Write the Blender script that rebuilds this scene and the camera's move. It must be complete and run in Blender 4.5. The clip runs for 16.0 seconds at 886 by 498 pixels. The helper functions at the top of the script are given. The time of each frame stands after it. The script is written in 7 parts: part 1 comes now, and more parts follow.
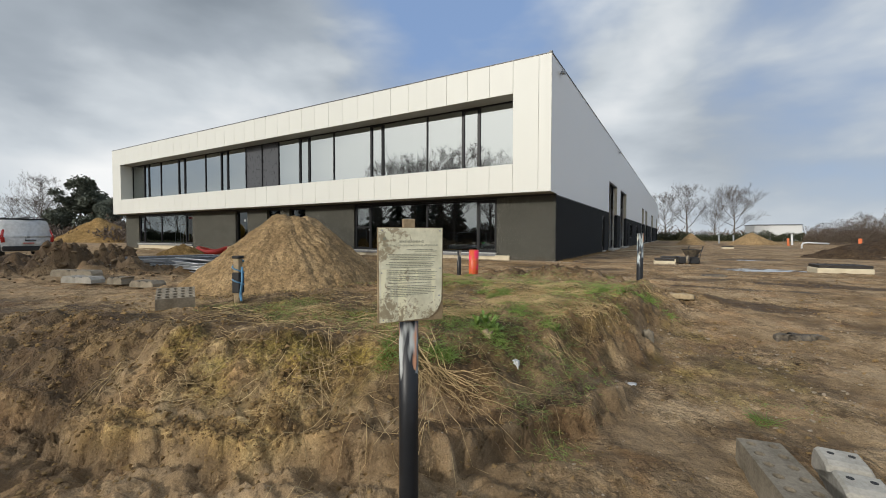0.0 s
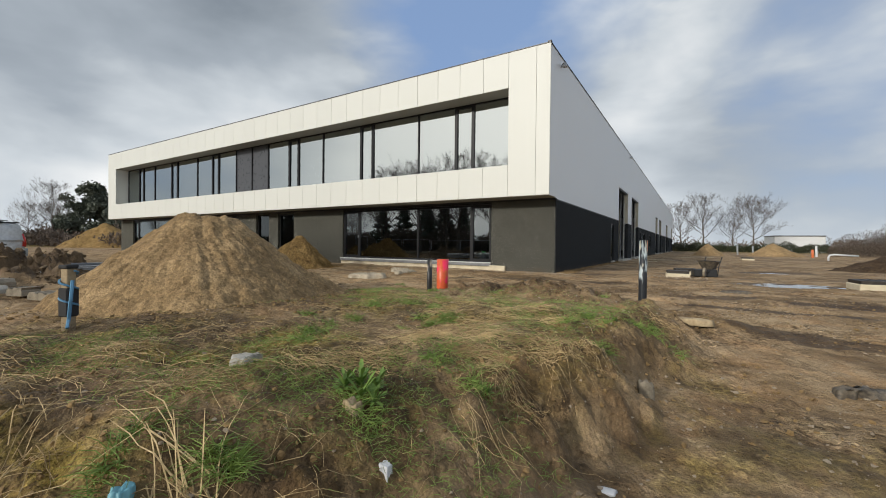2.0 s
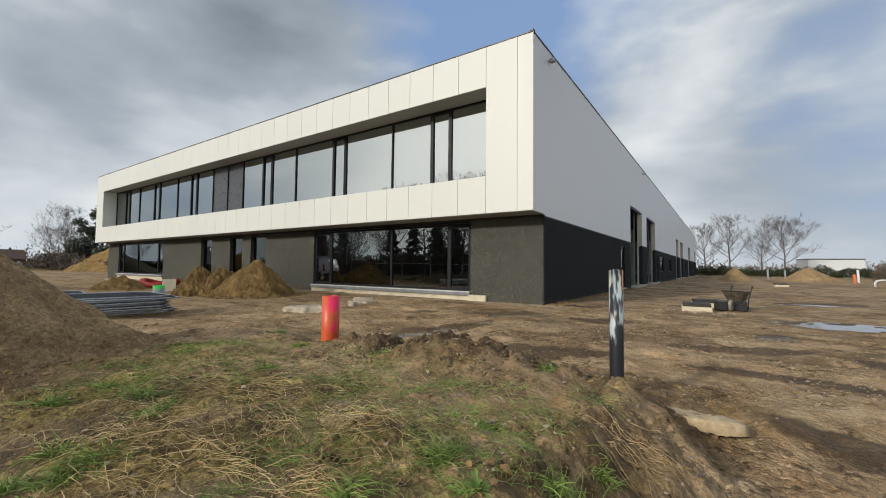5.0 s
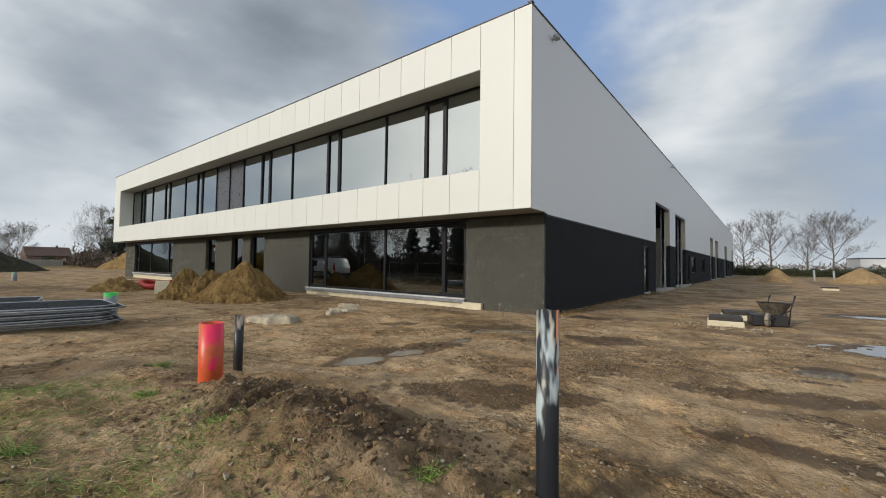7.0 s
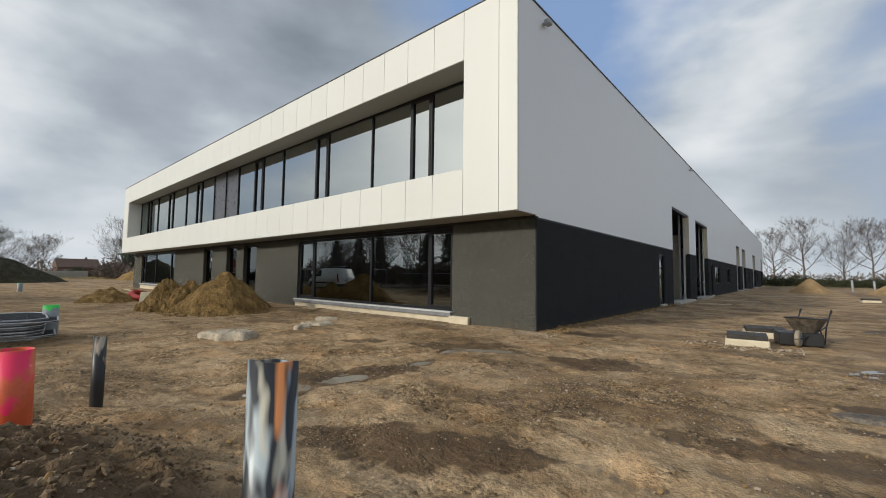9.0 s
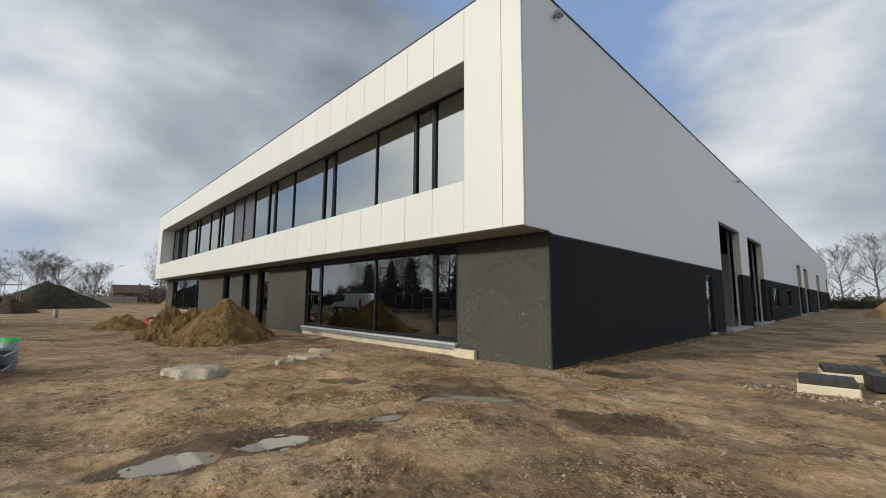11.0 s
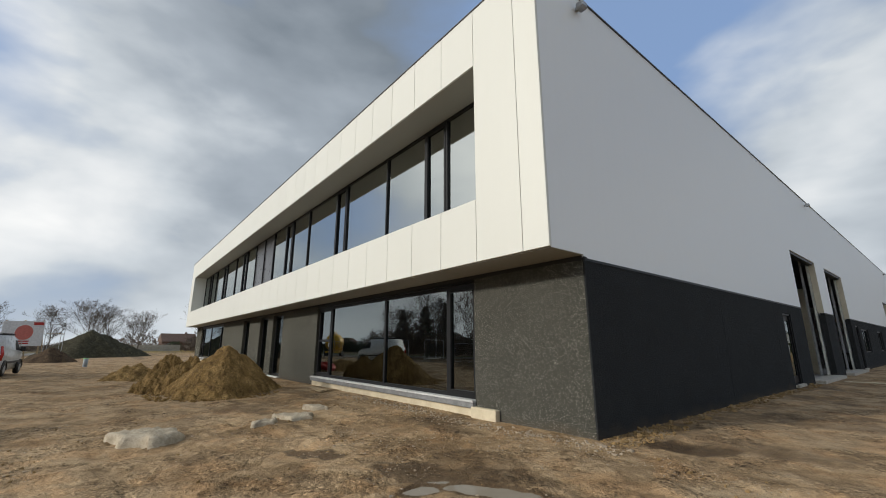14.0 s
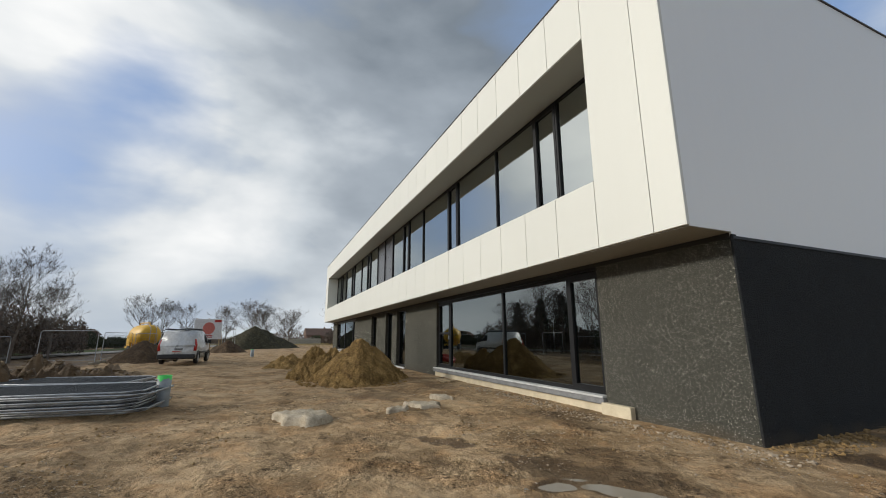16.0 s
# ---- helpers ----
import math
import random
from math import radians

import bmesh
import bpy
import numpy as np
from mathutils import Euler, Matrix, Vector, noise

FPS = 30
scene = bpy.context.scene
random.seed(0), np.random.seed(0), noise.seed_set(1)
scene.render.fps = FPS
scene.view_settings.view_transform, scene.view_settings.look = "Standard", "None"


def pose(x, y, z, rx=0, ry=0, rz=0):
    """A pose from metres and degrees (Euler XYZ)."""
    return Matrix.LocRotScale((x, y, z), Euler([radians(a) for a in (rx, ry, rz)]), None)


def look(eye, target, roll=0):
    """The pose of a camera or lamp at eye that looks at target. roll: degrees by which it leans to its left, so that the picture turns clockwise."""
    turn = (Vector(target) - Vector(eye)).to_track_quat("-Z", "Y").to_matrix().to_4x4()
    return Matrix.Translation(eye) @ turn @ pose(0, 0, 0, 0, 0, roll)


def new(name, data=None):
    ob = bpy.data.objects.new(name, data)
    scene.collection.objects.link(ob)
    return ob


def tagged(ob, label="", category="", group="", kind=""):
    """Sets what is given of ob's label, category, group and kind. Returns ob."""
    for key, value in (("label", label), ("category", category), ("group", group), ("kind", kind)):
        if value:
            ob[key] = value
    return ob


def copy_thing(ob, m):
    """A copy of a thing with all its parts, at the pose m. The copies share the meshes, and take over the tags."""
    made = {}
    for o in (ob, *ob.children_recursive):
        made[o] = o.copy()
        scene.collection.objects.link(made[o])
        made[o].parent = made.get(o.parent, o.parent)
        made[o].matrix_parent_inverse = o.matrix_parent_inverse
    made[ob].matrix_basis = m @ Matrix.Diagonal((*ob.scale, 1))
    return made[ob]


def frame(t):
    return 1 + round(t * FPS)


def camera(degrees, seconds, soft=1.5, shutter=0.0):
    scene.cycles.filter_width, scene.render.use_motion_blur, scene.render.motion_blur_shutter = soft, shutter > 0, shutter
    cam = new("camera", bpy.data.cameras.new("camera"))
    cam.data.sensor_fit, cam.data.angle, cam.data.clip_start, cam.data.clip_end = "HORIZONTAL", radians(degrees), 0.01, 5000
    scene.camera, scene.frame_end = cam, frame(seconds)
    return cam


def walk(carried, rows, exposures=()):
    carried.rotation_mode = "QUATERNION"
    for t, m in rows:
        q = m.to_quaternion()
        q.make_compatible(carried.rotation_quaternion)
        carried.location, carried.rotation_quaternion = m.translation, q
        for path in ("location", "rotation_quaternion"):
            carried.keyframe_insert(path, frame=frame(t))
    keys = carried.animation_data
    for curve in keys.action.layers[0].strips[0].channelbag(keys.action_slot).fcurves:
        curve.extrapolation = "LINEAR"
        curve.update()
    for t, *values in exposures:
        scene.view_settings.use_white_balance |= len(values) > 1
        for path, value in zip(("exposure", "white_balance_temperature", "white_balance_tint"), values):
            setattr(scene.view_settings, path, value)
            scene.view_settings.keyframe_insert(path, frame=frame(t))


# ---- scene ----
cam = camera(94.9, 16.0, soft=1.0)
PATH = [
    (0, (0.138, -0.408, 1.201), (-0.865, 1.321, 1.136), 0.1),
    (0.5, (0.157, 0.129, 1.201), (-0.85, 1.856, 1.142), 0.4),
    (1, (0.223, 0.605, 1.21), (-0.803, 2.321, 1.163), 0.7),
    (1.5, (0.184, 1.151, 1.179), (-0.855, 2.86, 1.145), 0.8),
    (2, (0.167, 1.649, 1.161), (-0.887, 3.349, 1.138), 0.6),
    (2.5, (0.126, 2.224, 1.191), (-0.942, 3.915, 1.183), 0.5),
    (3, (0.074, 2.809, 1.189), (-1.012, 4.488, 1.206), 0.4),
    (3.5, (0.086, 3.38, 1.199), (-1.02, 5.045, 1.244), 0.3),
    (4, (0.131, 3.96, 1.25), (-0.992, 5.613, 1.317), 0.2),
    (4.5, (0.153, 4.548, 1.282), (-0.975, 6.197, 1.366), 0.3),
    (5, (0.277, 5.077, 1.27), (-0.852, 6.725, 1.361), 0.6),
    (7.5, (0.423, 7.502, 1.552), (-0.84, 9.051, 1.636), 0.7),
    (8, (0.435, 7.902, 1.539), (-0.845, 9.435, 1.638), 0.6),
    (8.5, (0.511, 8.354, 1.567), (-0.779, 9.877, 1.683), 0.5),
    (9, (0.511, 8.816, 1.502), (-0.796, 10.324, 1.631), 0.7),
    (11.5, (0.086, 10.996, 1.614), (-1.361, 12.346, 1.901), 0.3),
    (12, (-0.055, 11.365, 1.603), (-1.503, 12.701, 1.949), 0.1),
    (12.5, (-0.28, 11.669, 1.578), (-1.725, 12.992, 1.98), 0.0),
    (13, (-0.472, 11.949, 1.545), (-1.919, 13.256, 1.987), 0.1),
    (13.5, (-0.677, 12.232, 1.561), (-2.143, 13.51, 2.023), 0.1),
    (14, (-0.752, 12.327, 1.573), (-2.27, 13.546, 2.031), -0.0),
    (14.5, (-0.815, 12.329, 1.55), (-2.403, 13.457, 2.002), -0.1),
    (15, (-0.845, 12.316, 1.55), (-2.514, 13.326, 1.991), -0.1),
    (15.5, (-0.876, 12.293, 1.546), (-2.618, 13.175, 1.979), -0.1),
    (16, (-0.879, 12.276, 1.552), (-2.677, 13.04, 1.979), -0.1),
]
walk(cam, [(t, look(eye, target, roll)) for t, eye, target, roll in PATH])

# ---- world, sun ----
SUN = Vector((-0.262, -0.896, 0.358)).normalized()
world = bpy.data.worlds.new("sky")
scene.world = world
world.use_nodes = True


class Nodes:
    """A short way to write node trees."""

    def __init__(self, tree):
        self.tree = tree
        tree.nodes.clear()

    def add(self, kind, inputs=None, operation=None, use_clamp=False, blend_type=None, attribute_name=None):
        n = self.tree.nodes.new(kind)
        if operation:
            n.operation = operation
        if use_clamp:
            n.use_clamp = True
        if blend_type:
            n.data_type, n.blend_type = "RGBA", blend_type
        if attribute_name:
            n.attribute_name = attribute_name
        for k, v in (inputs or {}).items():
            if isinstance(v, bpy.types.NodeSocket):
                self.tree.links.new(v, n.inputs[k])
            else:
                n.inputs[k].default_value = v
        return n

    def math(self, op, a, b=0.0, clamp=False):
        return self.add("ShaderNodeMath", {0: a, 1: b}, operation=op, use_clamp=clamp).outputs[0]

    def mix(self, fac, a, b, blend="MIX"):
        n = self.add("ShaderNodeMix", blend_type=blend)
        for i, v in ((0, fac), (6, a), (7, b)):
            if isinstance(v, bpy.types.NodeSocket):
                self.tree.links.new(v, n.inputs[i])
            else:
                n.inputs[i].default_value = (*v, 1) if isinstance(v, tuple) and len(v) == 3 else v
        return n.outputs[2]

    def ramp(self, fac, stops):
        n = self.add("ShaderNodeValToRGB", {0: fac})
        e = n.color_ramp.elements
        while len(e) < len(stops):
            e.new(0.5)
        for el, (p, c) in zip(e, stops):
            el.position, el.color = p, (*c, 1) if isinstance(c, tuple) else (c, c, c, 1)
        return n.outputs[0]

    def noise(self, vec, scale, detail=5.0, rough=0.55, dist=0.0):
        return self.add("ShaderNodeTexNoise", {"Vector": vec, "Scale": scale, "Detail": detail, "Roughness": rough, "Distortion": dist}).outputs[0]


def toward(yaw, up):
    """The direction at a yaw and a height in degrees."""
    y, u = radians(yaw), radians(up)
    return Vector((-math.sin(y) * math.cos(u), math.cos(y) * math.cos(u), math.sin(u)))


def build_sky():
    n = Nodes(world.node_tree)
    d = n.add("ShaderNodeTexCoord").outputs["Generated"]
    up = n.math("MAXIMUM", n.add("ShaderNodeSeparateXYZ", {0: d}).outputs[2], 0.0)

    def spot(yaw, height, sharp, k):
        dot = n.add("ShaderNodeVectorMath", {0: d, 1: toward(yaw, height)}, operation="DOT_PRODUCT").outputs["Value"]
        return n.math("MULTIPLY", n.math("POWER", n.math("MAXIMUM", dot, 0.0), sharp), k)

    def total(*terms):
        out = terms[0]
        for t in terms[1:]:
            out = n.math("ADD", out, t)
        return out

    layer = n.add("ShaderNodeMapping", {0: d, "Location": (0.7, 0.2, 0.1), "Scale": (1.0, 1.0, 2.1)}).outputs[0]
    billow = n.noise(layer, 1.7, 5.0, 0.45, 0.2)
    wisp = n.noise(layer, 4.2, 6.0, 0.5, 0.25)
    base = total(n.math("MULTIPLY", billow, 0.8), n.math("MULTIPLY", wisp, 0.2))
    # open blue between the clouds ahead and to the left
    cover = total(base, spot(31, 32, 34, -0.23), spot(14, 36, 40, -0.10), spot(-12, 30, 40, 0.05), spot(107, 28, 130, -0.22), spot(112, 16, 90, -0.14), spot(72, 24, 20, 0.19), spot(4, 20, 70, 0.14), spot(10, 55, 20, -0.10), spot(140, 22, 6, 0.10), 0.09)
    mask = n.ramp(cover, [(0.40, 0.0), (0.58, 1.0)])
    # grey bases to the left, bright tops to the right and toward the sun
    tone = total(base, spot(62, 30, 12, -0.07), spot(62, 46, 20, -0.11), spot(98, 32, 60, 0.03), spot(2, 21, 70, 0.15), spot(-16, 20, 60, 0.08), spot(-3, 9, 120, -0.05), spot(90, 20, 60, 0.12), spot(68, 11, 60, 0.13), spot(98, 10, 60, 0.07), spot(146, 24, 9, 0.17), -0.005)
    cloud = n.ramp(tone, [(0.27, (0.185, 0.22, 0.26)), (0.44, (0.35, 0.395, 0.445)), (0.53, (0.55, 0.595, 0.635)), (0.66, (0.88, 0.885, 0.88))])
    sky = n.add("ShaderNodeTexSky")
    sky.sky_type, sky.sun_disc, sky.sun_elevation, sky.sun_rotation = "NISHITA", False, math.asin(SUN.z), math.atan2(SUN.x, SUN.y)
    blue = n.mix(1.0, sky.outputs[0], (0.10, 0.105, 0.125), "MULTIPLY")
    blue = n.mix(0.8, blue, (0.235, 0.35, 0.57))
    col = n.mix(mask, blue, cloud)
    glow = n.math("MAXIMUM", n.add("ShaderNodeVectorMath", {0: d, 1: SUN}, operation="DOT_PRODUCT").outputs["Value"], 0.0)
    col = n.mix(n.math("MULTIPLY", n.math("POWER", glow, 6.0), 0.8), col, (1.5, 1.44, 1.36))
    haze = n.math("POWER", n.math("SUBTRACT", 1.0, up, True), 11.0)
    col = n.mix(n.math("MULTIPLY", haze, 0.55), col, (0.60, 0.655, 0.70))
    bg = n.add("ShaderNodeBackground", {0: col, 1: 1.1})
    n.tree.links.new(bg.outputs[0], n.add("ShaderNodeOutputWorld").inputs[0])


build_sky()
sun = new("sun", bpy.data.lights.new("sun", "SUN"))
sun.data.energy, sun.data.angle, sun.data.color = 2.6, radians(4.0), (1.0, 0.945, 0.85)
sun.matrix_world = look((0, 0, 30), Vector((0, 0, 30)) - SUN)


# ---- materials ----
def material(name, rough=0.7, metal=0.0, spec=0.5):
    m = bpy.data.materials.new(name)
    m.use_nodes = True
    n = Nodes(m.node_tree)
    p = n.add("ShaderNodeBsdfPrincipled", {"Roughness": rough, "Metallic": metal, "Specular IOR Level": spec})
    n.tree.links.new(p.outputs[0], n.add("ShaderNodeOutputMaterial").inputs[0])
    pos = n.add("ShaderNodeTexCoord").outputs["Object"]
    return m, n, p, pos


def link(n, a, node, socket):
    n.tree.links.new(a, node.inputs[socket])


def bump(n, p, height, strength=0.4, distance=0.02):
    b = n.add("ShaderNodeBump", {"Strength": strength, "Distance": distance, "Height": height})
    link(n, b.outputs[0], p, "Normal")


def mottled(name, c1, c2, scale=3.0, fine=40.0, rough=0.75, metal=0.0, relief=0.2, dist=0.004, spec=0.4, vary=0.0):
    """Two tones mixed at two scales, with a fine relief."""
    m, n, p, pos = material(name, rough, metal, spec)
    a = n.noise(pos, scale, 4.0, 0.6)
    b = n.noise(pos, fine, 3.0, 0.6)
    f = n.math("ADD", n.math("MULTIPLY", a, 0.65), n.math("MULTIPLY", b, 0.35))
    col = n.mix(n.ramp(f, [(0.35, 0.0), (0.65, 1.0)]), c1, c2)
    if vary:
        r = n.add("ShaderNodeObjectInfo").outputs["Random"]
        hsv = n.add("ShaderNodeHueSaturation", {"Value": n.math("ADD", n.math("MULTIPLY", r, vary), 1 - vary / 2), "Color": col})
        col = hsv.outputs[0]
    link(n, col, p, "Base Color")
    link(n, n.math("ADD", n.math("MULTIPLY", a, 0.2), rough - 0.1), p, "Roughness")
    bump(n, p, f, relief, dist)
    return m


def plain(name, c, rough=0.5, metal=0.0, spec=0.5):
    m, n, p, pos = material(name, rough, metal, spec)
    a = n.noise(pos, 6.0, 5.0, 0.6)
    k = tuple(v * 0.82 for v in c)
    link(n, n.mix(n.ramp(a, [(0.4, 0.0), (0.62, 1.0)]), k, c), p, "Base Color")
    link(n, n.math("ADD", n.math("MULTIPLY", a, 0.25), max(rough - 0.12, 0.0)), p, "Roughness")
    return m


def soil_material():
    m, n, p, pos = material("soil", 0.9, 0.0, 0.2)
    big = n.noise(pos, 0.55, 6.0, 0.58, 0.5)
    mid = n.noise(pos, 2.6, 7.0, 0.62, 0.3)
    lump = n.noise(pos, 8.0, 5.0, 0.6, 0.25)
    fine = n.noise(pos, 27.0, 4.0, 0.65)
    grit = n.noise(pos, 85.0, 3.0, 0.7)
    crumbs = n.add("ShaderNodeTexVoronoi", {"Vector": n.add("ShaderNodeVectorMath", {0: pos, 1: n.add("ShaderNodeVectorMath", {0: n.add("ShaderNodeTexNoise", {"Vector": pos, "Scale": 12.0}).outputs[1], 1: (0.09, 0.09, 0.09)}, operation="MULTIPLY").outputs[0]}, operation="ADD").outputs[0], "Scale": 24.0, "Randomness": 1.0})
    shade = n.add("ShaderNodeSeparateColor", {0: crumbs.outputs["Color"]}).outputs[0]
    # trodden earth, dry and pale to moist and dark, in ragged patches
    f = n.math("ADD", n.math("ADD", n.math("MULTIPLY", big, 0.48), n.math("MULTIPLY", mid, 0.42)), n.math("MULTIPLY", lump, 0.10))
    col = n.ramp(f, [(0.36, (0.165, 0.108, 0.056)), (0.46, (0.258, 0.177, 0.097)), (0.53, (0.365, 0.262, 0.153)), (0.63, (0.47, 0.350, 0.213))])
    rust = n.ramp(n.noise(pos, 1.3, 5.0, 0.6, 0.4), [(0.50, 0.0), (0.62, 0.45)])
    col = n.mix(rust, col, n.mix(1.0, col, (1.12, 0.92, 0.74), "MULTIPLY"))
    # dug faces of ochre sand
    cut = n.add("ShaderNodeAttribute", attribute_name="cut").outputs["Fac"]
    layers = n.math("ADD", n.math("MULTIPLY", lump, 0.5), n.math("MULTIPLY", mid, 0.5))
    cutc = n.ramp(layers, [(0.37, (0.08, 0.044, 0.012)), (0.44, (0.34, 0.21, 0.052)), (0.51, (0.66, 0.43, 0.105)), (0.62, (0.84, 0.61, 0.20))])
    col = n.mix(n.math("MULTIPLY", cut, n.ramp(mid, [(0.38, 0.45), (0.50, 1.0)])), col, cutc)
    # thin moss over the bank and the trodden path
    green = n.add("ShaderNodeAttribute", attribute_name="green").outputs["Fac"]
    patch = n.ramp(n.math("ADD", n.math("MULTIPLY", n.noise(pos, 2.0, 5.0, 0.6, 0.3), 0.6), n.math("MULTIPLY", green, 0.22)), [(0.36, 0.0), (0.48, 1.0)])
    # the near-black low end paints crevice shade into the moss tone
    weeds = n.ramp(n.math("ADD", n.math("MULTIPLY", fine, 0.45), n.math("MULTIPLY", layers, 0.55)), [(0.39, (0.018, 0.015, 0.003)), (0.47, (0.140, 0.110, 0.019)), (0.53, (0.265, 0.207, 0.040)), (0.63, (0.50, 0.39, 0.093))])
    col = n.mix(n.math("MULTIPLY", n.math("MULTIPLY", green, patch), 0.9), col, weeds)
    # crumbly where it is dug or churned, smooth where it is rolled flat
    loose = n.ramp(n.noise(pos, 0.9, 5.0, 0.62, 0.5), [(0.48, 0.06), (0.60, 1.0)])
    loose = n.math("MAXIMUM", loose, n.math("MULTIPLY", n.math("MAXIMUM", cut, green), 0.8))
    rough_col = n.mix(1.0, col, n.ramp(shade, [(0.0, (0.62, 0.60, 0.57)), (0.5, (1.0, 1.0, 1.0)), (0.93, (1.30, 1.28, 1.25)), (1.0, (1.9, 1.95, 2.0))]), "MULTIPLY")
    # hollows between lumps darkened, their shade put into the colour
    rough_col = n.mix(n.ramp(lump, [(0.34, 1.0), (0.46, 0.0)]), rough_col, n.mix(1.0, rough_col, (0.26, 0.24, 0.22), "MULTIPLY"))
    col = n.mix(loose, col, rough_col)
    col = n.mix(1.0, col, n.ramp(fine, [(0.33, (0.84, 0.83, 0.82)), (0.5, (1.0, 1.0, 1.0)), (0.66, (1.14, 1.14, 1.13))]), "MULTIPLY")
    col = n.mix(1.0, col, n.ramp(grit, [(0.32, (0.74, 0.73, 0.72)), (0.52, (1.0, 1.0, 1.0)), (0.70, (1.32, 1.31, 1.30))]), "MULTIPLY")
    damp_dark = n.add("ShaderNodeAttribute", attribute_name="damp_dark").outputs["Fac"]
    wet = n.ramp(n.math("ADD", damp_dark, n.math("MULTIPLY", n.math("SUBTRACT", fine, 0.5), 0.5)), [(0.12, 0.0), (0.62, 1.0)])
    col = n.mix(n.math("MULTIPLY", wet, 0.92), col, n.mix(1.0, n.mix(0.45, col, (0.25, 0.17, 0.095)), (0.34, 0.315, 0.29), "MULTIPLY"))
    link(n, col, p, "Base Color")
    link(n, n.math("SUBTRACT", n.math("ADD", 0.86, n.math("MULTIPLY", fine, 0.1)), n.math("MULTIPLY", wet, 0.30)), p, "Roughness")
    h = n.math("ADD", n.math("MULTIPLY", fine, 0.55), n.math("MULTIPLY", grit, 0.22))
    h = n.math("SUBTRACT", h, n.math("MULTIPLY", crumbs.outputs["Distance"], 0.30))
    h = n.math("ADD", h, n.math("MULTIPLY", lump, 0.9))
    h = n.math("MULTIPLY", h, n.math("ADD", 0.24, n.math("MULTIPLY", loose, 0.76)))
    bump(n, p, n.math("ADD", h, n.math("MULTIPLY", mid, 1.1)), 1.0, 0.07)
    return m


def sand_material(name, c1, c2, c3, relief=1.0):
    m, n, p, pos = material(name, 0.92, 0.0, 0.25)
    a = n.noise(pos, 1.6, 6.0, 0.65, 0.4)
    b = n.noise(pos, 30.0, 5.0, 0.7)
    streak = n.noise(n.add("ShaderNodeMapping", {0: pos, "Scale": (2.5, 2.5, 0.5)}).outputs[0], 2.0, 5.0, 0.6)
    f = n.math("ADD", n.math("ADD", n.math("MULTIPLY", a, 0.45), n.math("MULTIPLY", b, 0.3)), n.math("MULTIPLY", streak, 0.25))
    col = n.ramp(f, [(0.36, c1), (0.5, c2), (0.63, c3)])
    lump = n.add("ShaderNodeTexVoronoi", {"Vector": pos, "Scale": 22.0, "Randomness": 1.0})
    tone = n.add("ShaderNodeSeparateColor", {0: lump.outputs["Color"]}).outputs[0]
    col = n.mix(1.0, col, n.ramp(tone, [(0.0, 0.74), (0.5, 1.0), (1.0, 1.28)]), "MULTIPLY")
    col = n.mix(1.0, col, n.ramp(n.noise(pos, 80.0, 3.0, 0.7), [(0.35, 0.62), (0.65, 1.4)]), "MULTIPLY")
    link(n, col, p, "Base Color")
    h = n.math("SUBTRACT", n.math("MULTIPLY", b, 0.7), n.math("MULTIPLY", lump.outputs["Distance"], 0.3))
    bump(n, p, n.math("ADD", h, n.noise(pos, 9.0, 5.0, 0.65)), 1.0, 0.06 * relief)
    return m


def aggregate_material(name, base, speck, amount):
    """Washed concrete: dark paste with pale chips."""
    m, n, p, pos = material(name, 0.9, 0.0, 0.1)
    a = n.noise(pos, 1.3, 5.0, 0.6)
    b = n.noise(pos, 90.0, 3.0, 0.7)
    v = n.add("ShaderNodeTexVoronoi", {"Vector": pos, "Scale": 58.0})
    tone = n.add("ShaderNodeSeparateColor", {0: v.outputs["Color"]}).outputs[0]
    chip = n.math("MULTIPLY", n.math("GREATER_THAN", tone, amount), n.math("LESS_THAN", v.outputs["Distance"], n.math("ADD", -0.05, n.math("MULTIPLY", b, 0.62))))
    col = n.mix(n.ramp(b, [(0.3, 0.0), (0.7, 1.0)]), tuple(c * 0.6 for c in base), tuple(c * 1.35 for c in base))
    col = n.mix(n.ramp(a, [(0.4, 0.0), (0.7, 0.5)]), col, tuple(c * 1.2 for c in base))
    col = n.mix(n.math("MULTIPLY", chip, n.math("ADD", 0.55, n.math("MULTIPLY", n.ramp(b, [(0.4, 0.0), (0.62, 1.0)]), 0.3))), col, speck)
    w = n.add("ShaderNodeTexVoronoi", {"Vector": pos, "Scale": 27.0})
    pick = n.add("ShaderNodeSeparateColor", {0: w.outputs["Color"]}).outputs[1]
    big = n.math("MULTIPLY", n.math("GREATER_THAN", pick, amount + (1 - amount) * 0.80), n.math("LESS_THAN", w.outputs["Distance"], n.math("ADD", -0.06, n.math("MULTIPLY", b, 0.52))))
    col = n.mix(n.math("MULTIPLY", big, 0.85), col, speck)
    col = n.mix(n.ramp(n.noise(pos, 30.0, 4.0, 0.7), [(0.34, 0.65), (0.46, 0.0)]), col, tuple(c * 0.3 for c in base))
    # splashed mud low on the wall
    z = n.add("ShaderNodeSeparateXYZ", {0: pos}).outputs[2]
    mud = n.math("MULTIPLY", n.ramp(n.math("ADD", z, n.math("MULTIPLY", a, 0.5)), [(0.15, 1.0), (0.42, 0.0)]), 0.3)
    col = n.mix(mud, col, (0.16, 0.115, 0.075))
    link(n, col, p, "Base Color")
    bump(n, p, n.math("ADD", n.math("MULTIPLY", v.outputs["Distance"], 0.8), n.math("ADD", n.math("MULTIPLY", b, 0.7), n.math("MULTIPLY", n.noise(pos, 22.0, 3.0), 0.8))), 1.0, 0.018)
    return m


